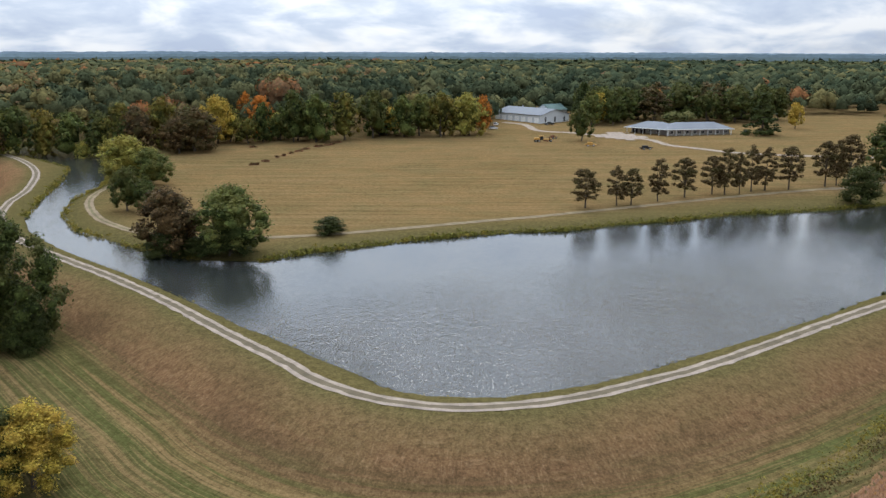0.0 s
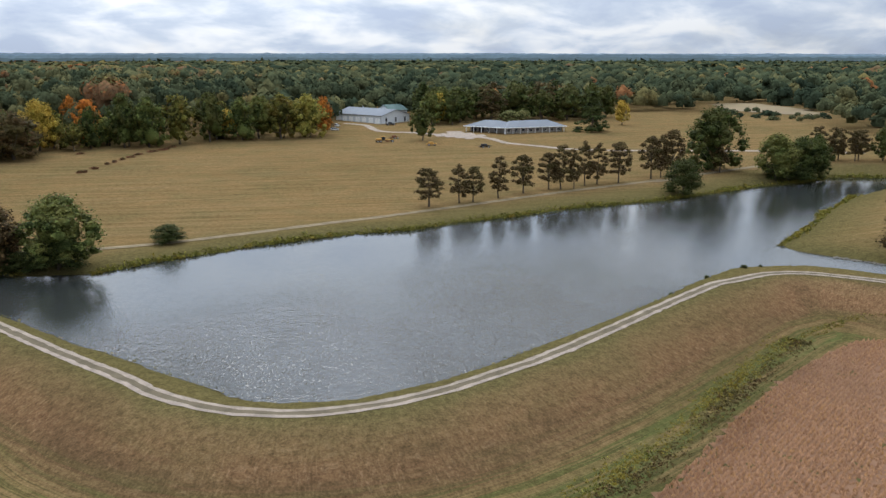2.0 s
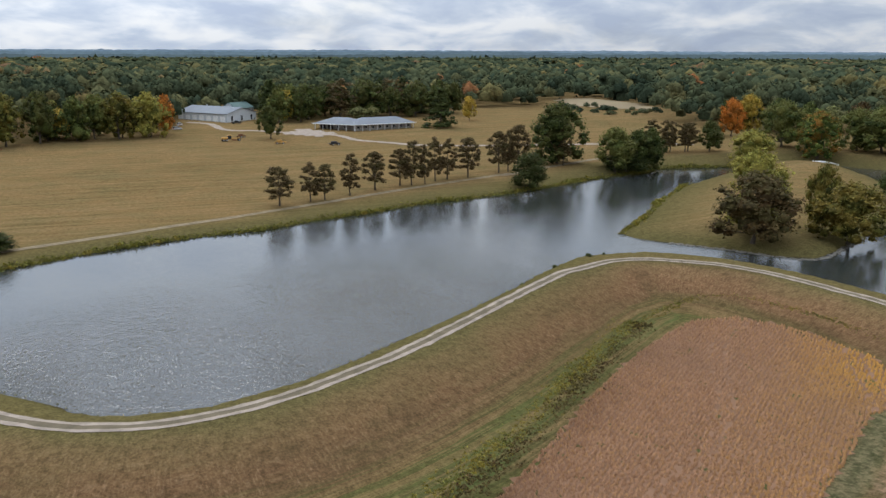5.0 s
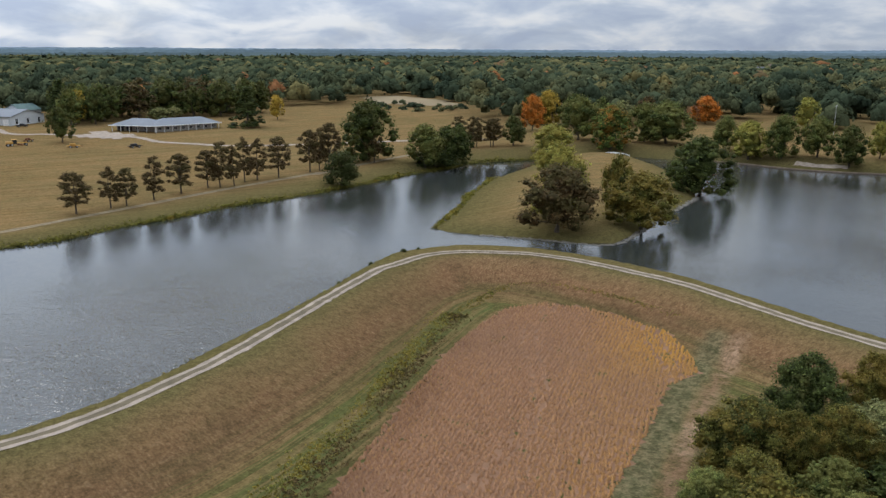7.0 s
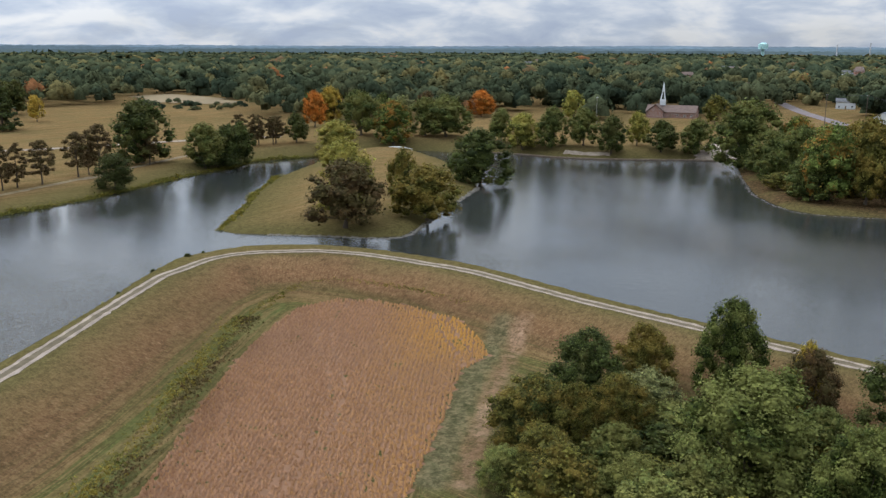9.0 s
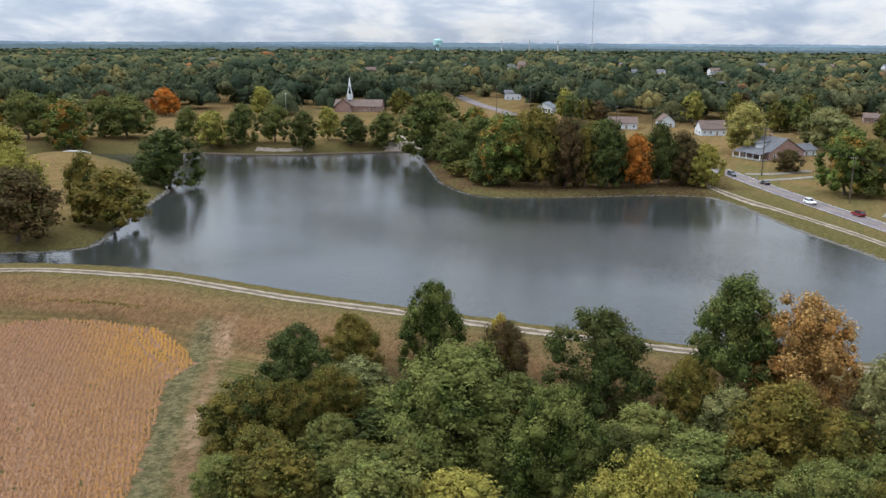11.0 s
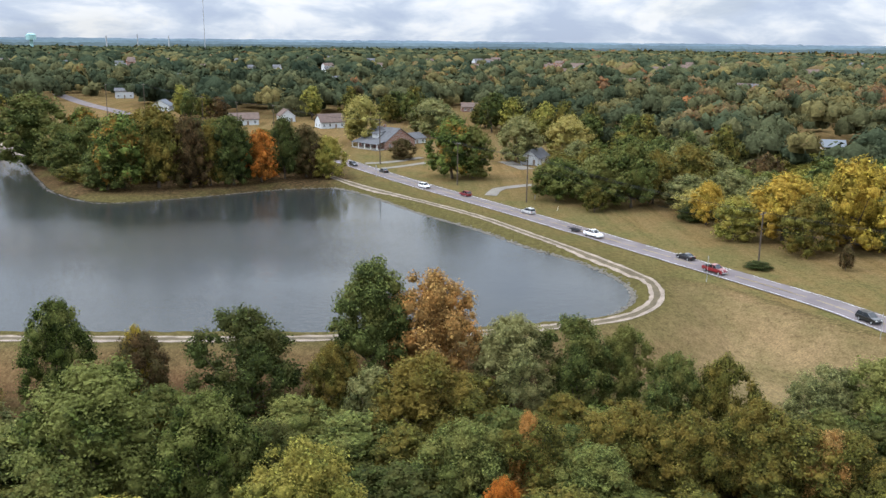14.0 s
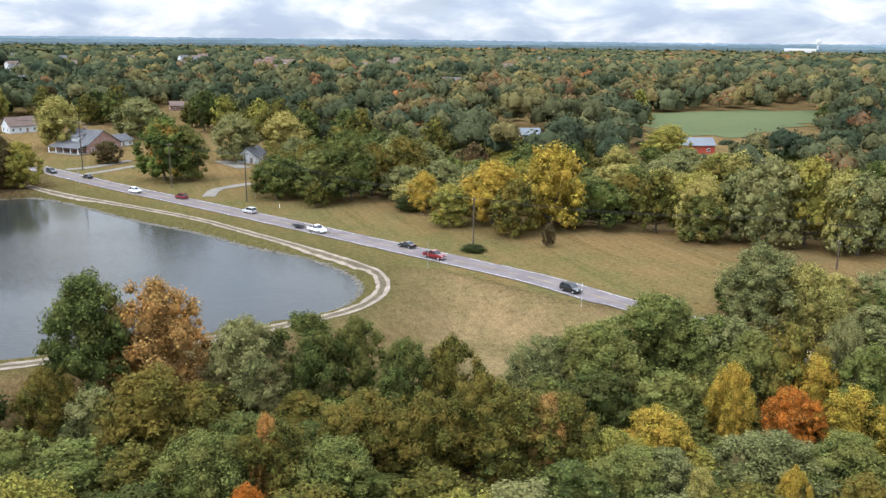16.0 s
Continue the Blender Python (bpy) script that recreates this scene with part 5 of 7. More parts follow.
def make_woods():
    """Lobed round crowns with loose leaf sprays over them, coarser with distance."""
    rng = np.random.default_rng(21)
    a0, a1 = radians(-141), radians(31)
    all_v, all_f, all_t, base = [], [], [], 0
    front = []
    v0, f0 = ICO1
    up = f0[v0[f0].mean(1)[:, 2] > -0.3]
    for r0, r1, lobes, n_leaf, grow, leaf in ((300, 520, 5, 330, 0.5, 0.088), (520, 800, 4, 100, 0.5, 0.135), (800, 1500, 3, 9, 0.62, 0.24), (1500, 2700, 1, 6, 0.85, 0.24)):
        got = []
        r = r0
        while r < r1:
            s = 14.2 * (max(r, 500) / 600) ** grow
            n = int((a1 - a0) * r / s)
            a = a0 + (np.arange(n) + rng.uniform(0, 1, n)) * (a1 - a0) / n
            rr = r + rng.uniform(-0.5, 0.5, n) * s
            got.append(np.column_stack([-np.sin(a) * rr, np.cos(a) * rr, np.full(n, s)]))
            r += s * (0.9 if r0 < 1500 else 1.15)
        p = np.vstack(got)
        clear = np.zeros(len(p), bool)
        for o in FAR_FIELDS:
            clear |= inside(p[:, :2], o)
        # gaps opened toward the camera so that the houses show
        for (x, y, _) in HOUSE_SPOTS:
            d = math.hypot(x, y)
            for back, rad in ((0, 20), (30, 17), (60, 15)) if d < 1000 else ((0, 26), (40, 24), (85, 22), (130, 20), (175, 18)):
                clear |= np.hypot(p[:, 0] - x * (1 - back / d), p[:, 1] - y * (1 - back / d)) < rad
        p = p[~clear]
        z, shore, _ = survey(p[:, :2])
        p, z = p[shore > 4], z[shore > 4]
        # trees kept low where they would hide a field from the camera
        low = np.zeros(len(p), bool)
        for o in (GREEN_FIELD, TAN_FIELD, GREEN_FIELD_B):
            for s in (1.03, 1.1, 1.2, 1.3, 1.38):
                low |= inside(p[:, :2] * s, o)
        if r0 < 500:      # the front of the woods stands as full trees
            edge = (seg_dist(p[:, :2], CLEARED, True) < 15) & (np.hypot(p[:, 0], p[:, 1]) < 600)
            for o in (GREEN_FIELD, TAN_FIELD):
                edge |= seg_dist(p[:, :2], o, True) < 14
            front.extend(p[edge & ~low])
            p, z, low = p[~edge], z[~edge], low[~edge]
        n = len(p)
        far = np.hypot(p[:, 0], p[:, 1])
        rad = p[:, 2] * np.clip(0.50 * np.exp(rng.normal(0, 0.30, n)), 0.32, 1.0)
        h = np.clip(18.5 - far / 420, 12.5, 18) + rng.normal(0, 3.4, n) * np.clip(1.2 - far / 2600, 0.25, 1.0)
        h = h + 5.0 * smooth(np.degrees(np.arctan2(-p[:, 0], p[:, 1])), -8, 6) * (far < 1100)
        h = np.where(low, rng.uniform(2.5, 5.0, n), h)
        rad = np.where(low, rad * 0.5, rad)
        stand = np.sin(p[:, 0] * 0.013 + 2 * np.sin(p[:, 1] * 0.006)) * np.cos(p[:, 1] * 0.011)
        turn_of = np.degrees(np.arctan2(-p[:, 0], p[:, 1]))
        tint = np.clip(rng.beta(1.25, 1.55, n) * 0.86 + 0.14 * stand + 0.20 * smooth(turn_of, -6, 10) + 0.20 * smooth(-turn_of, 80, 105), 0, 0.93)
        tint = np.where(rng.random(n) < 0.018, rng.uniform(0.93, 1.0, n), tint)
        turn = rng.uniform(0, 6.28, n)
        for k in range(lobes):
            ang = turn + k * 6.283 / max(lobes - 1, 1) + rng.uniform(-0.4, 0.4, n)
            off = rad * (0.0 if k == 0 else rng.uniform(0.45, 0.62, n))
            lr = rad * (1.0 if lobes == 1 else 0.68 if k == 0 else 0.52) * rng.uniform(0.85, 1.15, n)
            half = np.minimum(h * 0.46, lr * rng.uniform(1.0, 1.5, n))
            c = np.column_stack([p[:, 0] + np.cos(ang) * off, p[:, 1] + np.sin(ang) * off, z + h - half - (0.0 if k == 0 else 1.0) * rad * rng.uniform(0.10, 0.50, n)])
            sc = np.stack([lr, lr, half], 1)
            v = c[:, None, :] + v0[None] * sc[:, None, :] * (0.80 if lobes > 3 else 0.92) * (1 + rng.normal(0, 0.10, (n, len(v0))))[:, :, None]
            all_v.append(v.reshape(-1, 3)), all_f.append((up[None] + (np.arange(n) * len(v0))[:, None, None]).reshape(-1, 3) + base), all_t.append(np.repeat(tint, len(v0)))
            base += n * len(v0)
            per = n_leaf // lobes
            m = n * per
            d = rng.normal(0, 1, (m, 3))
            d[:, 2] = np.abs(d[:, 2]) * 0.9 - 0.2
            d /= np.linalg.norm(d, axis=1)[:, None]
            q = np.repeat(c, per, 0) + d * np.repeat(sc, per, 0) * rng.uniform(0.84, 1.06, m)[:, None]
            nr = d + rng.normal(0, 0.35, (m, 3)) + np.array((0, 0, 0.3))
            nr /= np.linalg.norm(nr, axis=1)[:, None]
            t1 = np.cross(nr, rng.normal(0, 1, (m, 3)))
            t1 /= np.linalg.norm(t1, axis=1)[:, None]
            t2 = np.cross(nr, t1)
            s = (np.repeat(rad, per) * leaf * rng.uniform(0.6, 1.3, m))[:, None]
            tri = np.stack([q - t1 * s, q + t1 * s * 0.55 - t2 * s * 0.85, q + t1 * s * 0.6 + t2 * s * 0.8], 1)
            all_v.append(tri.reshape(-1, 3)), all_f.append(np.arange(m * 3).reshape(-1, 3) + base)
            all_t.append(np.repeat(np.clip(np.repeat(tint, per) + rng.normal(0, 0.05, m), 0, 1), 3))
            base += m * 3
    me = fast_mesh("woods", np.vstack(all_v), np.vstack(all_f), M_WOODS)
    at = me.attributes.new("tint", "FLOAT", "POINT")
    at.data.foreach_set("value", np.concatenate(all_t).astype(np.float32))
    pick = random.Random(77)
    rows = [(pick.choice(["oak", "green", "olive", "green", "oak", "grey", "lime", "olive", "olive", "rust"]), float(x), float(y), pick.uniform(12, 20), pick.uniform(5.5, 8.0)) for x, y, _ in front]
    joined("woods_front", rows, "far", "mixed autumn trees along the front of the woods")
    tagged(new("woods", me), "mixed autumn woods, green and yellow, to the horizon", "woods", kind="stuff")


make_woods()


def distant_ridge(r, top, swing, colour, seed):
    """A low wooded ridge on the horizon, all round, with haze in its colour."""
    rng = np.random.default_rng(seed)
    a = np.linspace(0, 2 * math.pi, 1441)[:-1]
    prof = sum(math.sqrt(1 / k) * np.sin(k * a + rng.uniform(0, 6.28)) for k in (3, 5, 9, 14, 23, 37))
    zt = top + swing * prof / 2.2 + rng.normal(0, 1.1, len(a))
    n = len(a)
    out = np.stack([-np.sin(a), np.cos(a)], 1)
    verts = np.vstack([np.column_stack([out * (r - 60), np.full(n, 5.0)]), np.column_stack([out * r, zt]), np.column_stack([out * (r + 160), np.full(n, 5.0)])])
    i = np.arange(n)
    i2 = (i + 1) % n
    faces = [tuple(q) for k in (0, n) for q in np.stack([i + k, i2 + k, i2 + k + n, i + k + n], 1)]
    tagged(new("backdrop", mesh_from("backdrop", verts, faces, [plain("hazed_woods", colour, 1.0, 0.25, 0.01, spec=0.0)])), "low wooded ridge on the far horizon with painted blue-grey haze", "ridge", kind="structure")


# each farther ridge has paler, bluer haze painted into its base colour
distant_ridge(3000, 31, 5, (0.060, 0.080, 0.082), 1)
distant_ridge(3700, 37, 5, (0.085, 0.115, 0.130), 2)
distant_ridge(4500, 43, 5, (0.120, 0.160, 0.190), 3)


# ---- buildings ----
M_WHITE = plain("white_siding", (0.48, 0.50, 0.51), 0.6, 0.08, 1.5)
M_METAL_ROOF = plain("pale_metal_roof", (0.150, 0.162, 0.176), 0.8, 0.10, 0.6, 0.0, 0.1)
M_SHINGLE = plain("grey_shingles", (0.105, 0.105, 0.110), 1.0, 0.18, 2.0)
M_BROWN_ROOF = plain("brown_shingles", (0.13, 0.095, 0.08), 0.85, 0.2, 2.0)
M_RED = plain("red_barn_boards", (0.30, 0.06, 0.04), 0.75, 0.2, 1.5)
M_GREEN_ROOF = plain("green_metal_roof", (0.085, 0.125, 0.115), 0.8, 0.15, 1.0)
M_BAY_SHADE = plain("painted_bay_shade", (0.03, 0.03, 0.032), 0.6, 0.2, 2.0)
M_TRIM = plain("white_trim", (0.70, 0.70, 0.68), 0.55, 0.08, 3.0)
M_WOOD = plain("weathered_wood", (0.19, 0.145, 0.105), 0.85, 0.3, 3.0)
M_CONCRETE = plain("pale_concrete", (0.27, 0.25, 0.22), 0.85, 0.15, 1.5)
M_DRIVE = plain("worn_concrete_drive", (0.175, 0.158, 0.135), 0.9, 0.2, 1.5)
M_STONE = plain("bank_stone", (0.135, 0.122, 0.102), 0.9, 0.3, 2.5)
M_STEEL = plain("galvanised_steel", (0.42, 0.43, 0.44), 0.45, 0.12, 3.0, 0.6, 0.5)
M_TYRE = plain("tyre_rubber", (0.022, 0.022, 0.023), 0.85, 0.2, 4.0)
M_BLACK = plain("black_wire", (0.03, 0.03, 0.032), 0.6, 0.1, 4.0)


def brick_material():
    m, nt, b = material("red_brown_brick", 0.85, 0.2)
    tc = nt.nodes.new("ShaderNodeTexCoord")
    br = node(nt, "ShaderNodeTexBrick", Scale=1.0)
    br.inputs["Color1"].default_value, br.inputs["Color2"].default_value, br.inputs["Mortar"].default_value = (0.20, 0.085, 0.06, 1), (0.26, 0.125, 0.09, 1), (0.33, 0.30, 0.27, 1)
    br.inputs["Brick Width"].default_value, br.inputs["Row Height"].default_value, br.inputs["Mortar Size"].default_value = 0.25, 0.09, 0.012
    sep = nt.nodes.new("ShaderNodeSeparateXYZ")
    com = nt.nodes.new("ShaderNodeCombineXYZ")
    nt.links.new(tc.outputs["Object"], sep.inputs[0])
    nt.links.new(calc(nt, "ADD", sep.outputs[0], sep.outputs[1]), com.inputs[0])
    nt.links.new(sep.outputs[2], com.inputs[1])
    nt.links.new(com.outputs[0], br.inputs["Vector"])
    nt.links.new(br.outputs[0], b.inputs["Base Color"])
    return m


def glass_material():
    m, nt, b = material("dark_glass", 0.06, 0.5)
    b.inputs["Base Color"].default_value = (0.02, 0.024, 0.028, 1)
    return m


M_BRICK, M_GLASS = brick_material(), glass_material()


def prism(bm, pts, y0, y1):
    """A solid from an outline in x and z, between two depths."""
    a = [bm.verts.new((x, y0, z)) for x, z in pts]
    b = [bm.verts.new((x, y1, z)) for x, z in pts]
    bm.faces.new(a)
    bm.faces.new(b[::-1])
    for i in range(len(pts)):
        j = (i + 1) % len(pts)
        bm.faces.new((a[i], b[i], b[j], a[j]))
    bmesh.ops.recalc_face_normals(bm, faces=bm.faces[:])
    return bm


def frame_of(a, b):
    """Pose with x along the line from a to b, y away from the lake viewpoint, at the middle of a-b."""
    ang = math.degrees(math.atan2(b[1] - a[1], b[0] - a[0]))
    x, y = (a[0] + b[0]) / 2, (a[1] + b[1]) / 2
    return pose(x, y, ground_at(x, y) - 0.05, 0, 0, ang)


def add_window(parent, x, z, w, h, face, y, side=None):
    """A window with frame and pane in a wall; face -1 looks to -y, +1 to +y; side: on an x wall at that x."""
    win = new("window")
    win.parent = parent
    f = bmesh.new()
    if side is None:
        y0, y1 = (y - 0.08, y + 0.03) if face < 0 else (y - 0.03, y + 0.08)
        for bx in ((x - w / 2 - 0.1, z - 0.1, x + w / 2 + 0.1, z), (x - w / 2 - 0.1, z + h, x + w / 2 + 0.1, z + h + 0.1), (x - w / 2 - 0.1, z, x - w / 2, z + h), (x + w / 2, z, x + w / 2 + 0.1, z + h), (x - 0.03, z, x + 0.03, z + h)):
            box(f, bx[0], y0, bx[1], bx[2], y1, bx[3])
        p = boxes((x - w / 2, y - 0.03, z, x + w / 2, y + 0.03, z + h))
    else:
        s = 1 if side > 0 else -1
        x0, x1 = sorted((side - 0.03 * s, side + 0.08 * s))
        for by in ((x - w / 2 - 0.1, z - 0.1, x + w / 2 + 0.1, z), (x - w / 2 - 0.1, z + h, x + w / 2 + 0.1, z + h + 0.1), (x - w / 2 - 0.1, z, x - w / 2, z + h), (x + w / 2, z, x + w / 2 + 0.1, z + h)):
            box(f, x0, by[0], by[1], x1, by[2], by[3])
        p = boxes((side - 0.03, x - w / 2, z, side + 0.03, x + w / 2, z + h))
    part("frame", f, M_TRIM, win)
    part("pane", p, M_GLASS, win)


def gable_house(name, label, at, width, depth, eave, ridge, wall, roof, across=False, windows=3, door=True, over=0.5, category="house", chimney=False, side_windows=2, win=(1.0, 1.3)):
    """A house with a gable roof. at: pose at the middle of the front; the ridge runs along y, or along x with across."""
    top = thing(name, label, category, at)
    w, d = width / 2, depth
    if across:
        bm = bmesh.new()
        prism(bm, [(0, 0), (d, 0), (d, eave), (d / 2, ridge), (0, eave)], -w, w)
        bmesh.ops.transform(bm, matrix=Matrix(((0, 1, 0, 0), (1, 0, 0, 0), (0, 0, 1, 0), (0, 0, 0, 1))), verts=bm.verts[:])
        bmesh.ops.recalc_face_normals(bm, faces=bm.faces[:])
    else:
        bm = prism(bmesh.new(), [(-w, 0), (w, 0), (w, eave), (0, ridge), (-w, eave)], 0, d)
    part("wall", bm, wall, top)
    half = d / 2 if across else w
    slope = (ridge - eave) / half
    t = 0.22
    for s in (-1, 1):
        e = half + over
        pts = [(0, ridge + 0.02), (s * e, ridge - slope * e + 0.02), (s * e, ridge - slope * e + t), (0, ridge + t + 0.03)]
        bm = bmesh.new()
        if across:
            prism(bm, [(x + half, z) for x, z in pts], -w - over, w + over)
            bmesh.ops.transform(bm, matrix=Matrix(((0, 1, 0, 0), (1, 0, 0, 0), (0, 0, 1, 0), (0, 0, 0, 1))), verts=bm.verts[:])
            bmesh.ops.recalc_face_normals(bm, faces=bm.faces[:])
        else:
            prism(bm, pts, -over, d + over)
        part("roof", bm, roof, top)
    n = windows
    for i in range(n):
        x = -w + width * (i + 0.5) / n
        if door and i == n // 2:
            dr = part("door", boxes((x - 0.5, -0.06, 0.1, x + 0.5, 0.02, 2.15)), M_WOOD, top)
            part("handle", boxes((x + 0.32, -0.1, 1.05, x + 0.38, -0.05, 1.12)), M_STEEL, dr)
        else:
            add_window(top, x, 0.95, win[0], win[1], -1, 0.0)
    for i in range(side_windows):
        y = d * (i + 0.5) / side_windows
        add_window(top, y, 0.95, win[0], win[1], 0, 0, side=-w)
        add_window(top, y, 0.95, win[0], win[1], 0, 0, side=w)
    if chimney:
        part("chimney", boxes((-0.45, d * 0.55, ridge - 0.6, 0.45, d * 0.55 + 0.8, ridge + 1.3), bev=0.04), M_BRICK, top)
    return top


def make_barn():
    a, b, c = BARN
    ang = math.degrees(math.atan2(c[1] - a[1], c[0] - a[0])) - 90
    dep, wid = math.dist(a, c) * 1.1, math.dist(a, b) * 0.92
    m = pose(a[0], a[1], ground_at(*a) - 0.3, 0, 0, ang) @ pose(wid / 2, 0, 0)
    top = gable_house("barn", "long white metal barn with a pale low-pitched roof", m, wid, dep, 5.2, 8.4, M_WHITE, M_METAL_ROOF, windows=3, door=False, side_windows=0, category="barn", over=0.7, win=(1.6, 3.0))
    n = 7
    for i in range(n):
        y = dep * (i + 0.6) / n
        d = part("garage_door", boxes((-wid / 2 - 0.1, y - 1.9, 0.1, -wid / 2 + 0.02, y + 1.9, 3.6)), M_TRIM, top, "white panel door")
        part("panel_joint", boxes(*[(-wid / 2 - 0.13, y - 1.85, 0.1 + k * 0.9 - 0.03, -wid / 2 - 0.1, y + 1.85, 0.1 + k * 0.9 + 0.03) for k in (1, 2, 3)]), M_STEEL, d)
    for k in range(2):
        bm = bmesh.new()
        rod(bm, (0, dep * (0.3 + 0.4 * k), 8.2), (0, dep * (0.3 + 0.4 * k), 9.4), 0.5, 0.5, 10)
        part("roof_vent", bm, M_STEEL, top)
    gable_house("barn_annex", "small white annex with a green metal roof behind the barn", m @ pose(wid * 0.9, dep * 0.45, 0.4), 15, 13, 6.0, 9.2, M_WHITE, M_GREEN_ROOF, across=True, windows=3, door=False, side_windows=1, category="shed")


def hip_wing(name, label, a, b, depth, open_front):
    """A low wing of the farm hall: hipped metal roof on posts, walls set back beneath it."""
    wid = math.dist(a, b)
    m = frame_of(a, b)
    top = thing(name, label, "farm hall", m)
    w = wid / 2
    set_back = 4.0 if open_front else 1.6
    part("wall", boxes((-w + 0.8, set_back, 0, w - 0.8, depth - 0.8, 3.3)), M_CONCRETE, top)
    part("roof", hip(wid + 2.0, depth + 2.0, 3.3, 6.6), M_METAL_ROOF, top)
    n = max(4, int(wid / 4.5))
    for i in range(n + 1):
        x = -w + 0.4 + (wid - 0.8) * i / n
        part("post", boxes((x - 0.15, 0.1, 0, x + 0.15, 0.4, 3.35), bev=0.02), M_TRIM, top)
    for i in range(n):
        x = -w + 0.8 + (wid - 1.6) * (i + 0.5) / n
        if open_front and i < n // 2:
            # dark panel on the solid wall, painted as the shade inside a bay
            part("bay_shade_panel", boxes((x - 1.6, set_back - 0.06, 0.05, x + 1.6, set_back + 0.05, 2.9)), M_BAY_SHADE, top, "dark panel painted as the shade of an open bay")
        else:
            add_window(top, x, 1.0, 1.8, 1.4, -1, set_back)
    part("fascia", boxes((-w - 1.0, -1.02, 3.1, w + 1.0, -0.9, 3.45)), M_TRIM, top)
    return top


def hip(w, d, z0, z1):
    bm = bmesh.new()
    x, k = w / 2, d / 2
    lo = [bm.verts.new(p) for p in ((-x, -1, z0), (x, -1, z0), (x, d - 1, z0), (-x, d - 1, z0))]
    r = [bm.verts.new(p) for p in ((-x + k, k - 1, z1), (x - k, k - 1, z1))]
    bm.faces.new((lo[0], lo[1], r[1], r[0]))
    bm.faces.new((lo[1], lo[2], r[1]))
    bm.faces.new((lo[2], lo[3], r[0], r[1]))
    bm.faces.new((lo[3], lo[0], r[0]))
    bm.faces.new(lo[::-1])
    bmesh.ops.recalc_face_normals(bm, faces=bm.faces[:])
    return bm


make_barn()
hip_wing("farm_hall", "low hall with a pale hipped metal roof on white posts", WING_A[0], WING_A[1], 16, True)
hip_wing("farm_hall", "low hall with a pale hipped metal roof and windows", WING_B[0], WING_B[1], 15, False)

# the brick house by the road, its porch and garage
hm = frame_of(HOUSE[0], HOUSE[1])
house = gable_house("house", "brick house with grey shingle roof and a deep porch", hm, math.dist(HOUSE[0], HOUSE[1]), 17, 3.2, 8.6, M_BRICK, M_SHINGLE, windows=3, side_windows=3, chimney=True)
hw = math.dist(HOUSE[0], HOUSE[1]) / 2
part("porch_roof", prism(bmesh.new(), [(-hw - 4.6, 2.5), (-hw + 0.2, 3.6), (-hw + 0.2, 3.8), (-hw - 4.6, 2.7)], 0, 17), M_SHINGLE, house)
for k in range(5):
    part("porch_post", boxes((-hw - 4.3, 0.3 + k * 4.0, 0, -hw - 4.0, 0.6 + k * 4.0, 2.6), bev=0.03), M_TRIM, house)
part("porch_floor", boxes((-hw - 4.6, 0, 0, -hw, 17, 0.35)), M_CONCRETE, house)
dm = part("dormer", prism(bmesh.new(), [(-hw * 0.80, 4.2), (-hw * 0.25, 4.2), (-hw * 0.25, 6.6), (-hw * 0.80, 6.6)], 6.5, 10.0), M_WHITE, house, "white board dormer")
part("dormer_roof", prism(bmesh.new(), [(-hw * 0.90, 6.4), (0.0, 7.6), (0.0, 7.8), (-hw * 0.90, 6.6)], 6.1, 10.4), M_SHINGLE, dm)
gable_house("garage", "white garage with grey roof beside the brick house", hm @ pose(hw + 6.5, 5.0, 0), 11, 9, 2.8, 4.9, M_WHITE, M_SHINGLE, across=True, windows=3, side_windows=1, category="garage")
gable_house("house", "small white house with a brown gable roof", frame_of(WHITE_HOUSE[0], WHITE_HOUSE[1]) @ pose(2.5, 0, 0, 0, 0, 14), 13, 9, 3.4, 7.0, M_WHITE, M_BROWN_ROOF, across=True, windows=4, side_windows=2)
gable_house("garage", "white gabled garage with a dark roof and open bay", frame_of(GARAGE[0], GARAGE[1]) @ pose(1.2, 0, 0, 0, 0, -12), 7.5, 12, 2.9, 5.8, M_WHITE, M_SHINGLE, windows=2, side_windows=2, category="garage")
gable_house("bungalow", "long brick bungalow with a low brown roof", frame_of(BUNGALOW[0], BUNGALOW[1]), 19, 10, 3.0, 5.2, M_BRICK, M_BROWN_ROOF, across=True, windows=5, side_windows=1)
gable_house("house", "white two-bay house beside the upper road", frame_of(WHITE_SHED[0], WHITE_SHED[1]), 12, 9, 5.0, 6.8, M_WHITE, M_SHINGLE, across=True, windows=3)
gable_house("house", "grey-roofed white house beside the upper road", frame_of(GREY_HOUSE[0], GREY_HOUSE[1]), 11, 9, 3.2, 6.4, M_WHITE, M_METAL_ROOF, windows=3)
gable_house("house", "low brown-roofed house behind the wooded point", frame_of(FARM_HOUSE[0], FARM_HOUSE[1]), 15, 9, 3.2, 6.0, M_WHITE, M_BROWN_ROOF, across=True, windows=4)
gable_house("house", "small white gabled house behind the wooded point", frame_of(SMALL_WHITE[0], SMALL_WHITE[1]), 8, 9, 3.4, 6.6, M_WHITE, M_BROWN_ROOF, windows=2)
gable_house("red_barn", "red board barn with a pale metal roof", frame_of(RED_BARN[0], RED_BARN[1]) @ pose(6, 0, 0), 16, 10, 3.6, 6.2, M_RED, M_METAL_ROOF, across=True, windows=3, category="barn")
gable_house("house", "brown house among trees with a pale roof", frame_of(BROWN_HOUSE[0], BROWN_HOUSE[1]), 9, 9, 3.6, 6.0, M_BRICK, M_METAL_ROOF, across=True, windows=3)
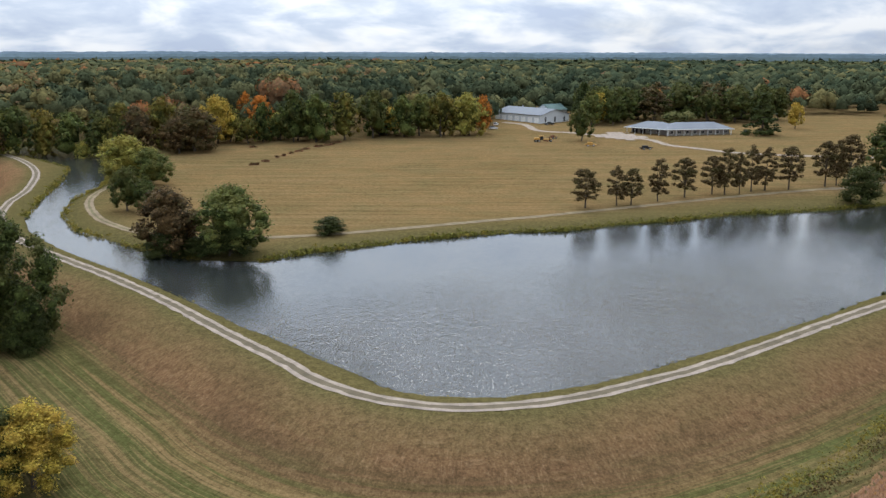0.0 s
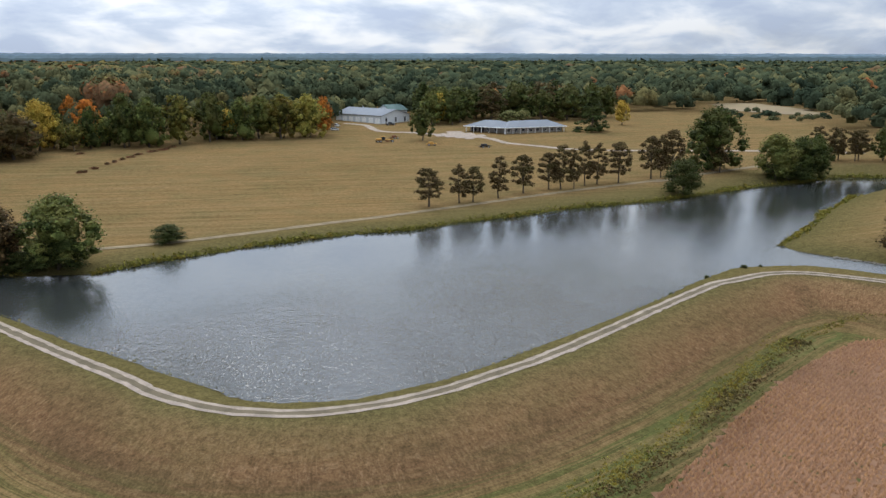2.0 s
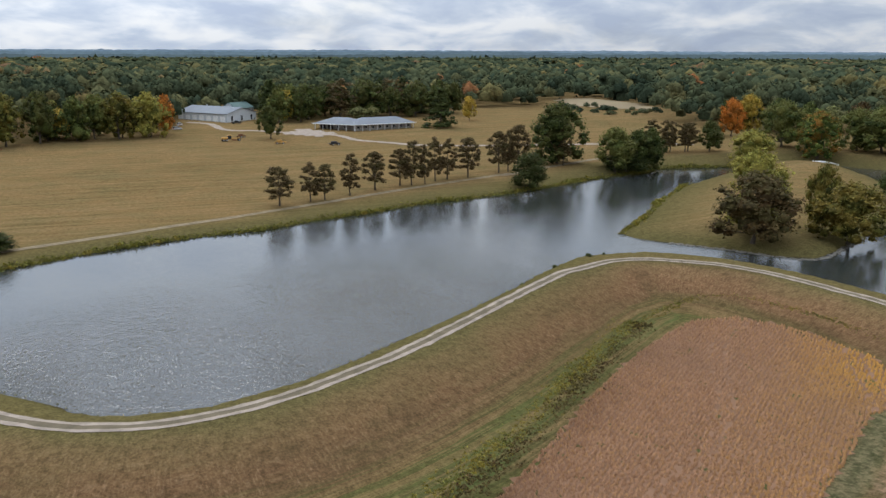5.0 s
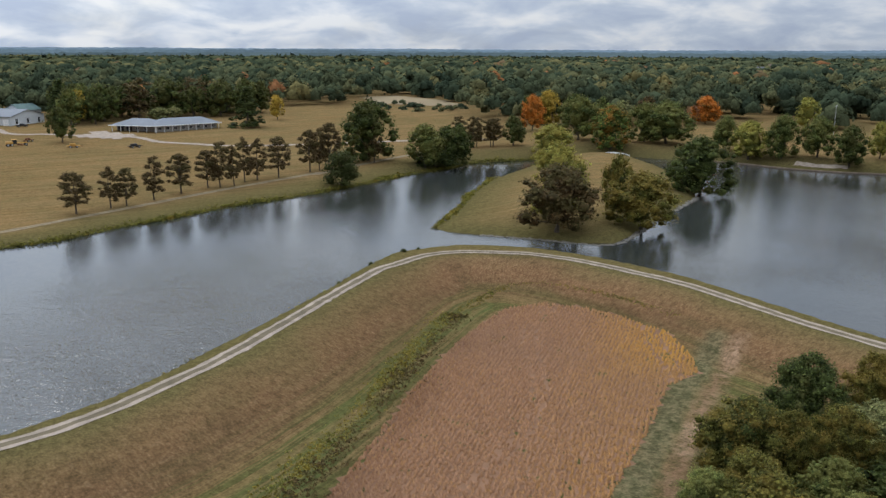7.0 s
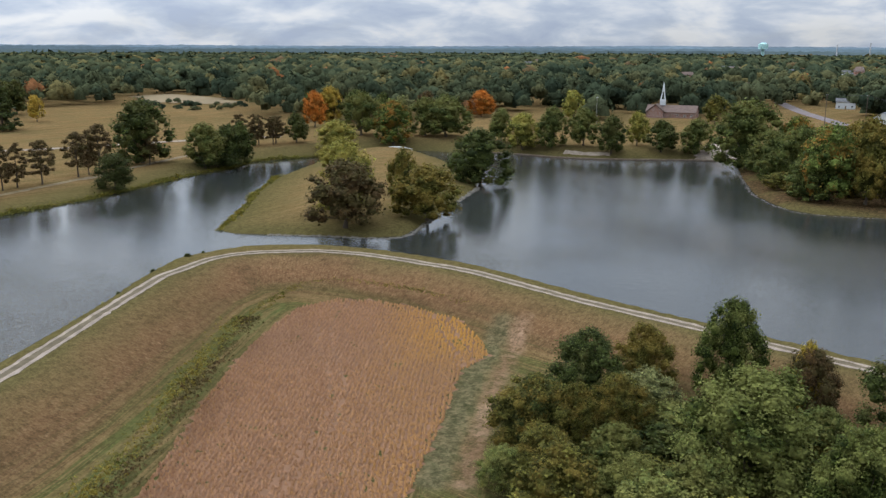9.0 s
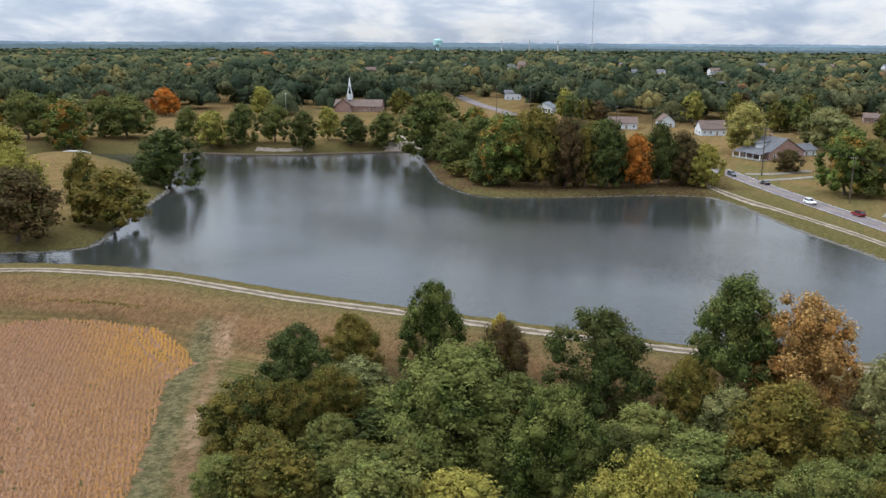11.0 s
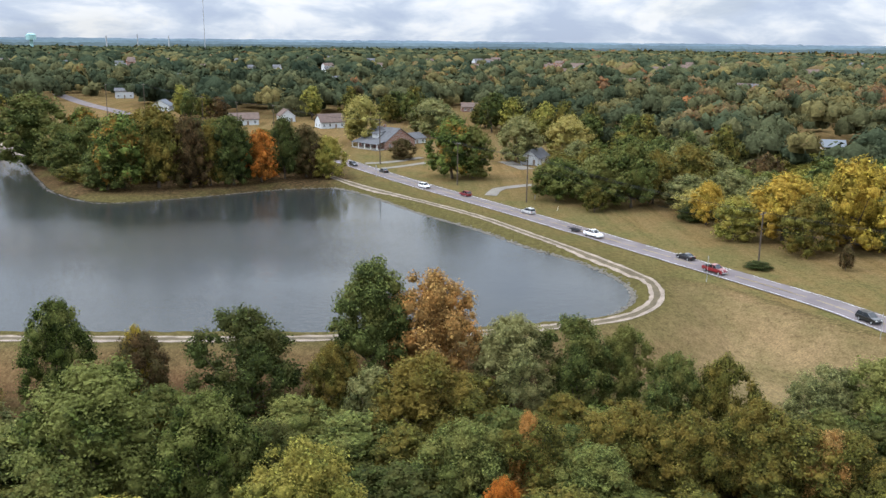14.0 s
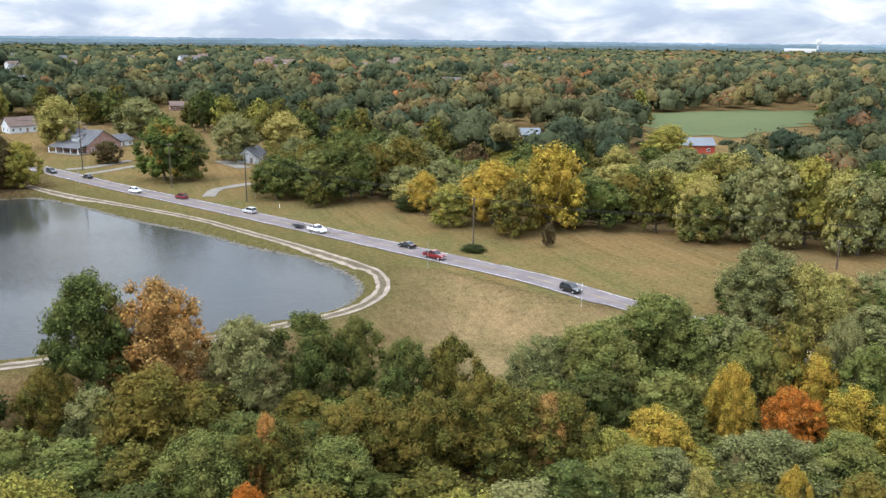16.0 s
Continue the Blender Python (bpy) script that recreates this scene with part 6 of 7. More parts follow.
gable_house("shed", "low shed with a white metal roof behind the thicket", frame_of(WHITE_ROOF[0], WHITE_ROOF[1]), 14, 6, 2.6, 3.6, M_WOOD, M_WHITE, across=True, windows=2, category="shed")


def bearing(t_yaw, px, d):
    a = radians(t_yaw) - math.atan((px - 784) / 1534.6)
    return -math.sin(a) * d, math.cos(a) * d


def make_silo():
    x, y = bearing(-105.36, 1176, 420)
    top = thing("silo", "grey farm silo with a white dome among trees", "silo", pose(x, y, ground_at(x, y)))
    bm = bmesh.new()
    rod(bm, (0, 0, 0), (0, 0, 15), 2.6, 2.6, 20)
    part("wall", bm, M_CONCRETE, top)
    bm = bmesh.new()
    bmesh.ops.create_uvsphere(bm, u_segments=20, v_segments=12, radius=2.7, matrix=Matrix.Translation((0, 0, 15)))
    bmesh.ops.delete(bm, geom=[v for v in bm.verts if v.co.z < 14.9], context="VERTS")
    part("dome", bm, M_TRIM, top, "white dome")


def make_church():
    m = frame_of(CHURCH[0], CHURCH[1])
    top = gable_house("church", "brick church with a brown roof and a white steeple", m, 29, 15, 3.4, 7.0, M_BRICK, M_BROWN_ROOF, across=True, windows=7, side_windows=2, category="church")
    part("porch", prism(bmesh.new(), [(-13, 0), (-4, 0), (-4, 4), (-8.5, 7.6), (-13, 4)], -3, 6), M_BRICK, top, "brick gabled porch")
    part("porch_roof", prism(bmesh.new(), [(-14, 3.6), (-8.5, 7.9), (-3, 3.6), (-3, 3.9), (-8.5, 8.25), (-14, 3.9)], -3.6, 7), M_BROWN_ROOF, top)
    st = new("steeple")
    st.parent = top
    part("steeple_base", boxes((-7.6, 5.6, 7.0, -4.4, 8.8, 10.4), bev=0.05), M_WHITE, st)
    bm = bmesh.new()
    for sx, sy in ((-7.3, 5.9), (-4.7, 5.9), (-7.3, 8.5), (-4.7, 8.5)):
        rod(bm, (sx, sy, 10.3), ((sx + 6) * 0.35 - 6, (sy - 7.2) * 0.35 + 7.2, 15.5), 0.25, 0.2, 6)
    part("steeple_legs", bm, M_WHITE, st)
    bm = bmesh.new()
    rod(bm, (-6, 7.2, 15.2), (-6, 7.2, 21.0), 0.95, 0.04, 8)
    part("spire", bm, M_WHITE, st)


make_church()
make_silo()

# far roofs that show between the crowns
for i, (x, y, z) in enumerate(TOWN):
    rr = random.Random(i + 40)
    g = ground_at(x, y)
    w = rr.uniform(14, 24) if i < 19 else rr.uniform(9, 15)
    ang = math.degrees(math.atan2(y, x)) - 90 + rr.uniform(-35, 35)
    wall, roof, lab = [(M_WHITE, M_SHINGLE, "white house with grey roof among far trees"), (M_BRICK, M_BROWN_ROOF, "brick house with brown roof among far trees"), (M_WHITE, M_BROWN_ROOF, "white house with brown roof among far trees")][i % 3]
    gable_house("house", lab, pose(x, y, g, 0, 0, ang), w, 12 if i < 19 else 9, 7.0, 11.5 if i < 19 else 10.0, wall, roof, across=True, windows=4 if i < 19 else 2, side_windows=0, door=False, win=(1.4, 2.0))


# ---- roads, drives, lots ----
tagged(new("farm_drive", strip("farm_drive", BARN_DRIVE, (-2.2, 2.2), 0.12, M_GRAVEL, 0.25)), "pale gravel farm drive across the meadow", "drive", kind="structure")
tagged(new("upper_road", strip("upper_road", UPPER_ROAD, (-4.2, 4.2), 0.15, M_ASPHALT)), "grey asphalt road climbing past the houses", "road", kind="structure")
for nm, ln, hw_ in (("drive", DRIVE_A, 1.8), ("drive", DRIVE_B, 1.6), ("drive", DRIVE_C, 2.0), ("drive", DRIVE_D, 3.0)):
    tagged(new(nm, strip(nm, ln, (-hw_, hw_), 0.14, M_DRIVE, 0.1)), "pale concrete drive from the road to a house", "drive", kind="structure")


M_GREEN = plain("green_pasture", (0.080, 0.095, 0.042), 0.95, 0.12, 0.05)
M_STRAW = plain("straw_field", (0.19, 0.145, 0.085), 0.95, 0.15, 0.05)
patch("far_field", GREEN_FIELD, M_GREEN, "pale green far pasture among woods", 0.25)
patch("far_field", GREEN_FIELD_B, M_GREEN, "pale green far pasture among woods", 0.25)
patch("far_field", TAN_FIELD, M_STRAW, "tan stubble field among woods", 0.25)
patch("far_field", TAN_FIELD_B, M_GREEN, "pale far field among woods", 0.25)
patch("far_field", STUBBLE, M_STRAW, "tan stubble field among woods", 0.25)
patch("farm_lot", FARM_LOT, M_GRAVEL, "pale gravel lot before the farm hall", 0.14)
patch("beach", BEACH, M_GRAVEL, "pale sandy launching beach at the lake", 0.12, 2.0)


# ---- footbridge, banks ----
def make_bridge():
    a, b = BRIDGE
    n = math.dist(a, b)
    top = thing("footbridge", "small arched footbridge with white railings", "bridge", frame_of(a, b))
    w = n / 2
    arch = lambda x: 0.5 + 1.4 * (1 - (x / w) ** 2)
    for i in range(14):
        x = -w + n * (i + 0.5) / 14
        part("plank", boxes((x - n / 30, -1.2, arch(x) - 0.08, x + n / 30, 1.2, arch(x))), M_WOOD, top)
    for s in (-1.2, 1.2):
        bm = bmesh.new()
        for i in range(10):
            x0, x1 = -w + n * i / 10, -w + n * (i + 1) / 10
            rod(bm, (x0, s, arch(x0) + 1.1), (x1, s, arch(x1) + 1.1), 0.12, 0.12, 5)
            rod(bm, (x0, s, arch(x0) + 0.55), (x1, s, arch(x1) + 0.55), 0.08, 0.08, 5)
        part("handrail", bm, M_TRIM, top)
        for i in range(6):
            x = -w + 0.1 + (n - 0.2) * i / 5
            part("rail_post", boxes((x - 0.1, s - 0.1, arch(x) - 0.2, x + 0.1, s + 0.1, arch(x) + 1.25)), M_TRIM, top)


make_bridge()


def make_park_edge():
    line = densify([(362.0, 173.0), (358.8, 179.5), (331.7, 213.0), (322.4, 233.4), (318.4, 254.6), (305.7, 276.1)], 6.0)
    top = thing("retaining_wall", "low weathered timber retaining wall along the park shore", "wall", pose(0, 0, 0), kind="structure")
    for (x0, y0), (x1, y1) in zip(line, line[1:]):
        n = math.hypot(x1 - x0, y1 - y0)
        bm = boxes((-n / 2 + 0.03, -0.14, -0.6, n / 2 - 0.03, 0.14, 0.02), (-n / 2 + 0.02, -0.17, 0.02, n / 2 - 0.02, 0.17, 0.55), bev=0.02)
        part("timber", bm, M_WOOD, top).matrix_basis = pose((x0 + x1) / 2, (y0 + y1) / 2, 0, 0, 0, math.degrees(math.atan2(y1 - y0, x1 - x0)))
    tagged(new("sandy_bank", strip("sandy_bank", [(338.5, 213.0), (333.0, 222.0), (329.5, 232.0)], (-1.7, 1.7), 0.12, M_GRAVEL, 0.3)), "pale bare sandy bank by the park shore", "sand", kind="structure")


make_park_edge()


def scatter_rocks(name, line, label, count, seed, spread=1.4, size=(0.25, 0.6)):
    rng = np.random.default_rng(seed)
    c = densify(line, 0.5)
    k = rng.integers(0, len(c), count)
    nrm = sides_of(c)
    p = c[k] + nrm[k] * rng.normal(0, spread * 0.5, count)[:, None]
    z = np.maximum(survey(p)[0], -0.05)
    v0, f0 = ICO1
    s = rng.uniform(size[0], size[1], count)
    v = np.column_stack([p, z])[:, None, :] + v0[None] * s[:, None, None] * np.array((1.2, 1.0, 0.65)) * (1 + rng.normal(0, 0.18, (count, len(v0), 1)))
    f = (f0[None] + (np.arange(count) * len(v0))[:, None, None]).reshape(-1, 3)
    tagged(new(name, fast_mesh(name, v.reshape(-1, 3), f, M_STONE)), label, "stones", kind="stuff")


scatter_rocks("bank_stones", SHORE_EAST[4:15], "grey rubble stones along the water's edge", 1800, 4, 0.8, (0.15, 0.36))
scatter_rocks("point_stones", SHORE_EAST[14:23], "pale stones lining the wooded point", 900, 6, 0.7, (0.12, 0.28))
scatter_rocks("island_stones", ISLAND[12:19], "pale stones lining the island's bank", 600, 7, 0.8, (0.2, 0.5))


def tufts(name, line, label, kind, per_metre, seed, spread, height, inner=0.0):
    """Reeds and weeds along a bank: loose clumps of blades."""
    rng = np.random.default_rng(seed)
    c = densify(line, 0.5)
    n = int(len(c) * 0.5 * per_metre)
    k = rng.integers(0, len(c), n)
    nrm = sides_of(c)
    p = c[k] + nrm[k] * (inner + rng.normal(0, spread, n))[:, None]
    zz, wet, _ = survey(p)
    ok = (wet > -0.5)
    p, zz = p[ok], np.maximum(zz[ok], -0.1)
    n = len(p)
    h = rng.uniform(height[0], height[1], n) * (0.7 + 0.5 * np.sin(k[ok] * 0.045) ** 2)
    m = 9
    base = np.repeat(np.column_stack([p, zz]), m, 0)
    hh = np.repeat(h, m)
    d = rng.normal(0, 1, (n * m, 3))
    d[:, 2] = np.abs(d[:, 2]) + 0.15
    d /= np.linalg.norm(d, axis=1)[:, None]
    q = base + d * (hh * rng.uniform(0.5, 1.0, n * m))[:, None]
    tri = q[:, None, :] + rng.normal(0, 0.30, (n * m, 3, 3)) * hh[:, None, None]
    tri[:, :, 2] = np.maximum(tri[:, :, 2], base[:, None, 2])
    me = fast_mesh(name, tri.reshape(-1, 3), np.arange(n * m * 3).reshape(-1, 3), M_LEAF[kind])
    tagged(new(name, me), label, "plants", kind="stuff")


tufts("reeds", SHORE_NORTH[6:22], "yellow-green reeds lining the far bank", "reed", 12.0, 31, 1.0, (0.35, 0.95))
tufts("reeds", SHORE_NORTH[22:31], "yellow-green weeds along the creek bank", "reed", 4.0, 32, 0.9, (0.4, 1.1))
tufts("reeds", SHORE_DAM[:6], "yellow-green weeds along the creek bank", "reed", 4.0, 33, 0.9, (0.4, 1.0))
tufts("reeds", ISLAND[:4], "bright green weeds along the island's bank", "reed", 5.0, 34, 0.9, (0.5, 1.1))
tufts("bank_grass", SHORE_DAM[8:36], "rough green grass along the dam's waterline", "olive", 1.2, 35, 0.4, (0.10, 0.32))
tufts("field_margin_weeds", [(24, 80), (49.5, 100), (61.7, 111.5), (78.5, 126.5), (88, 134)], "yellow-green tall weeds along the field margin", "reed", 15.0, 36, 1.2, (0.2, 0.42))
tufts("field_margin_weeds", [(24, 77), (49.5, 97.5), (62.5, 109.5), (79.5, 124.5), (89, 132)], "dark brown weeds along the field margin", "rust", 18.0, 38, 1.2, (0.2, 0.45))
tufts("field_margin_weeds", [(84, 131), (97, 138), (109, 144), (118, 141.5), (122, 131), (124, 120), (123.5, 110)], "brown dry weeds along the field margin", "olive", 7.0, 37, 0.8, (0.15, 0.4))


# ---- poles and wires ----
M_POLE = plain("tarred_pole_wood", (0.085, 0.066, 0.05), 0.9, 0.3, 2.0)


def utility_pole(x, y, h, ang, arms=1):
    z = ground_at(x, y)
    top = thing("utility_pole", "weathered wooden utility pole with cross-arm", "utility pole", pose(x, y, z, 0, 0, ang), "utility poles")
    bm = bmesh.new()
    rod(bm, (0, 0, -0.5), (0, 0, h), 0.22, 0.16, 8)
    part("pole", bm, M_POLE, top)
    for k in range(arms):
        arm = part("cross_arm", boxes((-0.07, -1.2, h - 0.6 - k, 0.07, 1.2, h - 0.45 - k)), M_WOOD, top)
        for s in (-1.05, -0.4, 0.4, 1.05):
            b2 = bmesh.new()
            rod(b2, (0, s, h - 0.45 - k), (0, s, h - 0.2 - k), 0.06, 0.05, 6)
            part("insulator", b2, M_STEEL, arm)
    return top


def line_angle(i, pts):
    a, b = pts[max(i - 1, 0)], pts[min(i + 1, len(pts) - 1)]
    return math.degrees(math.atan2(b[1] - a[1], b[0] - a[0]))


for i, (x, y, h) in enumerate(POLES):
    utility_pole(x, y, h, line_angle(i, POLES), 2 if i == 0 else 1)
for i, (x, y, h) in enumerate(FAR_POLES):
    utility_pole(x, y, h, line_angle(i, FAR_POLES), 1)


def wires(pts, offset, drop, thick=0.024):
    cu = bpy.data.curves.new("wire", "CURVE")
    cu.dimensions, cu.bevel_depth, cu.bevel_resolution = "3D", thick, 0
    sp = cu.splines.new("POLY")
    out = []
    for (x0, y0, h0), (x1, y1, h1) in zip(pts, pts[1:]):
        z0, z1 = ground_at(x0, y0) + h0 - drop, ground_at(x1, y1) + h1 - drop
        n = Vector((y0 - y1, x1 - x0, 0)).normalized() * offset
        L = math.hypot(x1 - x0, y1 - y0)
        for k in range(13):
            t = k / 12
            out.append((x0 + (x1 - x0) * t + n.x, y0 + (y1 - y0) * t + n.y, z0 + (z1 - z0) * t - 4 * t * (1 - t) * L * 0.016))
    sp.points.add(len(out) - 1)
    for p, c in zip(sp.points, out):
        p.co = (*c, 1)
    cu.materials.append(M_BLACK)
    tagged(new("power_line", cu), "thin black power line sagging between poles", "wire", "power lines")


line = POLES[:4] + [(150.0, -128.0, 12.0), (110.0, -190.0, 12.0)]
for o, d in ((-1.05, 0.25), (0.4, 0.25), (1.05, 0.25), (0.05, 2.4), (0.05, 3.6)):
    wires(line, o, d)
for o in (-1.0, 0.4, 1.0):
    wires(FAR_POLES[:2] + FAR_POLES[4:5] + FAR_POLES[2:4] + POLES[:1], o, 0.25)

px, py, ph = PARK_LAMP[0]
lamp = thing("street_lamp", "tall grey park lamp on the lawn", "lamp", pose(px, py, ground_at(px, py)))
bm = bmesh.new()
rod(bm, (0, 0, 0), (0, 0, ph), 0.14, 0.08, 8)
part("pole", bm, M_STEEL, lamp)
part("lamp_head", boxes((-0.3, -0.8, ph - 0.1, 0.3, 0.4, ph + 0.15), bev=0.05), M_STEEL, lamp)

for x, y, h in SIGN_POSTS:
    z = ground_at(x, y)
    p = thing("sign_post", "thin grey steel sign post beside the road", "sign", pose(x, y, z, 0, 0, 62), "sign posts")
    bm = bmesh.new()
    rod(bm, (0, 0, -0.3), (0, 0, h), 0.06, 0.05, 6)
    part("post", bm, M_STEEL, p)
    part("sign_plate", boxes((-0.03, -0.4, h - 0.75, 0.0, 0.4, h), bev=0.01), M_STEEL, p, "bare grey back of a sign")
for (x, y, h), mat, lab in zip(MARKERS, (plain("yellow_sign_paint", (0.60, 0.40, 0.02), 0.5, 0.1, 3.0), M_TRIM), ("yellow diamond warning sign on a post", "white marker post in the grass")):
    p = thing("marker", lab, "sign", pose(x, y, ground_at(x, y), 0, 0, 60))
    bm = bmesh.new()
    rod(bm, (0, 0, -0.2), (0, 0, max(h, 1.2)), 0.06, 0.06, 6)
    part("post", bm, M_STEEL if h > 1.5 else M_TRIM, p)
    if h > 1.5:
        bm = boxes((-0.02, -0.5, -0.5, 0.02, 0.5, 0.5))
        bmesh.ops.transform(bm, matrix=Matrix.Translation((-0.09, 0, h + 0.2)) @ Matrix.Rotation(radians(45), 4, "X"), verts=bm.verts[:])
        part("sign_plate", bm, mat, p, "yellow diamond plate")


# ---- vehicles ----
def paint(name, colour):
    m, nt, b = material(name, 0.28, 0.5)
    b.inputs["Base Color"].default_value = (*colour, 1)
    b.inputs["Coat Weight"].default_value = 0.6
    return m


PAINT = {"white": paint("white_car_paint", (0.75, 0.75, 0.74)), "black": paint("black_car_paint", (0.015, 0.016, 0.018)), "red": paint("red_car_paint", (0.17, 0.012, 0.018)),
         "silver": paint("silver_car_paint", (0.45, 0.45, 0.45)), "dark": paint("dark_blue_car_paint", (0.025, 0.03, 0.038))}
M_LAMP = paint("clear_headlight", (0.6, 0.6, 0.58))
M_TAIL = paint("red_tail_light", (0.25, 0.01, 0.01))


def add_wheel(parent, x, y, r=0.36, w=0.24):
    t = bmesh.new()
    rod(t, (x, y - w / 2, r), (x, y + w / 2, r), r, r, 16)
    bmesh.ops.bevel(t, geom=[e for e in t.edges if len(e.link_faces) == 2 and e.calc_face_angle(0) > 1.0], offset=0.04, segments=1, affect="EDGES")
    wheel = new("wheel")
    wheel.parent = parent
    part("tyre", t, M_TYRE, wheel)
    s = 1 if y > 0 else -1
    b = bmesh.new()
    rod(b, (x, y + s * (w / 2 - 0.05), r), (x, y + s * (w / 2 + 0.015), r), r * 0.62, r * 0.58, 12)
    part("rim", b, M_STEEL, wheel)


def vehicle(kind, colour, label, at):
    """A car, SUV or pickup; x is forward."""
    top = thing("pickup_truck" if kind == "pickup" else "car", label, "truck" if kind == "pickup" else "car", at, "traffic on the road")
    L, H, W = {"sedan": (4.7, 1.42, 1.8), "suv": (4.7, 1.72, 1.88), "pickup": (5.7, 1.85, 1.98)}[kind]
    x = L / 2
    if kind == "sedan":
        low = [(-x, 0.45), (-x + 0.1, 0.95), (-x + 1.0, 1.0), (x - 1.4, 0.98), (x - 0.15, 0.78), (x, 0.5), (x - 0.05, 0.28), (-x + 0.1, 0.28)]
        cab = [(-x + 0.75, 0.98), (-x + 1.5, H), (x - 2.3, H), (x - 1.35, 0.97)]
    elif kind == "suv":
        low = [(-x, 0.5), (-x + 0.04, 1.05), (x - 1.25, 1.08), (x - 0.2, 0.95), (x, 0.6), (x - 0.05, 0.32), (-x + 0.1, 0.32)]
        cab = [(-x + 0.08, 1.04), (-x + 0.45, H), (x - 2.1, H), (x - 1.2, 1.07)]
    else:
        low = [(-x, 0.6), (-x, 1.18), (x - 1.5, 1.2), (x - 0.2, 1.12), (x, 0.7), (x - 0.05, 0.42), (-x + 0.1, 0.42)]
        cab = [(-x + 1.95, 1.17), (-x + 2.15, H), (x - 2.35, H), (x - 1.5, 1.19)]
    bm = prism(bmesh.new(), low, -W / 2, W / 2)
    bmesh.ops.bevel(bm, geom=bm.edges[:], offset=0.07, segments=2, affect="EDGES")
    body = part("body", bm, PAINT[colour], top)
    bm = prism(bmesh.new(), cab, -W / 2 + 0.12, W / 2 - 0.12)
    for v in bm.verts:
        if v.co.z > H - 0.1:
            v.co.y *= 0.86
    part("windows", bm, M_GLASS, top, "dark tinted windows")
    r0, r1 = cab[1][0] + 0.05, cab[2][0] - 0.05
    part("roof", boxes((r0, -W / 2 + 0.22, H - 0.03, r1, W / 2 - 0.22, H + 0.04), bev=0.03), PAINT[colour], top)
    for s in (-1, 1):
        for (xa, za), (xb, zb) in ((cab[0], cab[1]), (cab[3], cab[2]), (((cab[0][0] + cab[3][0]) / 2, cab[0][1]), ((cab[1][0] + cab[2][0]) / 2, H))):
            part("pillar", rod(bmesh.new(), (xa, s * (W / 2 - 0.11), za), (xb, s * (W / 2 - 0.11) * 0.87, zb), 0.055, 0.05, 5), PAINT[colour], top)
    if kind == "pickup":
        part("bed", boxes((-x + 0.12, -W / 2 + 0.14, 0.9, -x + 1.9, W / 2 - 0.14, 1.205)), M_TYRE, top, "open dark cargo bed")
    for s in (-1, 1):
        part("headlight", boxes((x - 0.22, s * (W / 2 - 0.32) - 0.2, 0.72 if kind != "pickup" else 0.88, x - 0.02, s * (W / 2 - 0.32) + 0.2, 0.86 if kind != "pickup" else 1.05), bev=0.02), M_LAMP, top)
        part("tail_light", boxes((-x - 0.02, s * (W / 2 - 0.25) - 0.14, 0.75, -x + 0.1, s * (W / 2 - 0.25) + 0.14, 1.0), bev=0.02), M_TAIL, top)
        for wx in (-x + 0.95, x - 0.92):
            add_wheel(top, wx, s * (W / 2 - 0.1), 0.40 if kind == "pickup" else 0.34)
    part("bumper", boxes((x - 0.08, -W / 2 + 0.1, 0.4, x + 0.06, W / 2 - 0.1, 0.62), bev=0.03), M_STEEL if kind == "pickup" else M_TYRE, top)
    return top


RD = np.array(densify(ROAD_LINE, 1.0))


def on_road(p, lane, flip):
    """Pose on the road nearest to p, in the lane at that offset."""
    k = int(np.argmin(np.hypot(RD[:, 0] - p[0], RD[:, 1] - p[1])))
    k = min(max(k, 2), len(RD) - 3)
    d = RD[k + 2] - RD[k - 2]
    d /= np.hypot(*d)
    c = RD[k] + np.array((-d[1], d[0])) * lane
    return pose(c[0], c[1], ground_at(c[0], c[1]) + 0.175, 0, 0, math.degrees(math.atan2(d[1], d[0])) + (180 if flip else 0))


TRAFFIC = [("suv", "dark", "dark SUV on the road", -1.75, False), ("sedan", "black", "black sedan on the road", 1.75, True), ("suv", "white", "white SUV on the road", -1.75, False),
           ("suv", "red", "red SUV on the road", 1.75, True), ("suv", "silver", "silver SUV on the road", 1.75, True), ("pickup", "white", "white pickup truck towing a trailer", -1.75, False),
           ("sedan", "black", "black sedan on the road", 1.75, True), ("pickup", "red", "dark red pickup truck on the road", -1.75, False), ("suv", "black", "black SUV on the road", -1.75, False)]
for p, (kind, colour, label, lane, flip) in zip(CARS, TRAFFIC):
    vehicle(kind, colour, label, on_road(p, lane, flip))


def make_trailer():
    top = thing("trailer", "small dark utility trailer behind the white pickup", "trailer", on_road(TRAILER[0], -1.75, False))
    part("deck", boxes((-1.9, -0.95, 0.55, 1.6, 0.95, 0.65), bev=0.02), M_TYRE, top)
    for s in (-0.92, 0.92):
        bm = bmesh.new()
        rod(bm, (-1.9, s, 1.15), (1.6, s, 1.15), 0.04, 0.04, 5)
        for k in range(5):
            rod(bm, (-1.9 + k * 0.87, s, 0.6), (-1.9 + k * 0.87, s, 1.15), 0.035, 0.035, 5)
        part("side_rail", bm, M_BLACK, top)
        add_wheel(top, -0.2, s * 1.12, 0.34, 0.2)
    bm = bmesh.new()
    rod(bm, (1.6, 0, 0.55), (2.7, 0, 0.5), 0.06, 0.05, 6)
    part("drawbar", bm, M_BLACK, top)


make_trailer()

# ---- things on the meadow ----
M_YELLOW = plain("faded_yellow_paint", (0.42, 0.23, 0.06), 0.6, 0.25, 2.0)
M_RUST = plain("rusty_iron", (0.16, 0.075, 0.04), 0.85, 0.3, 3.0)


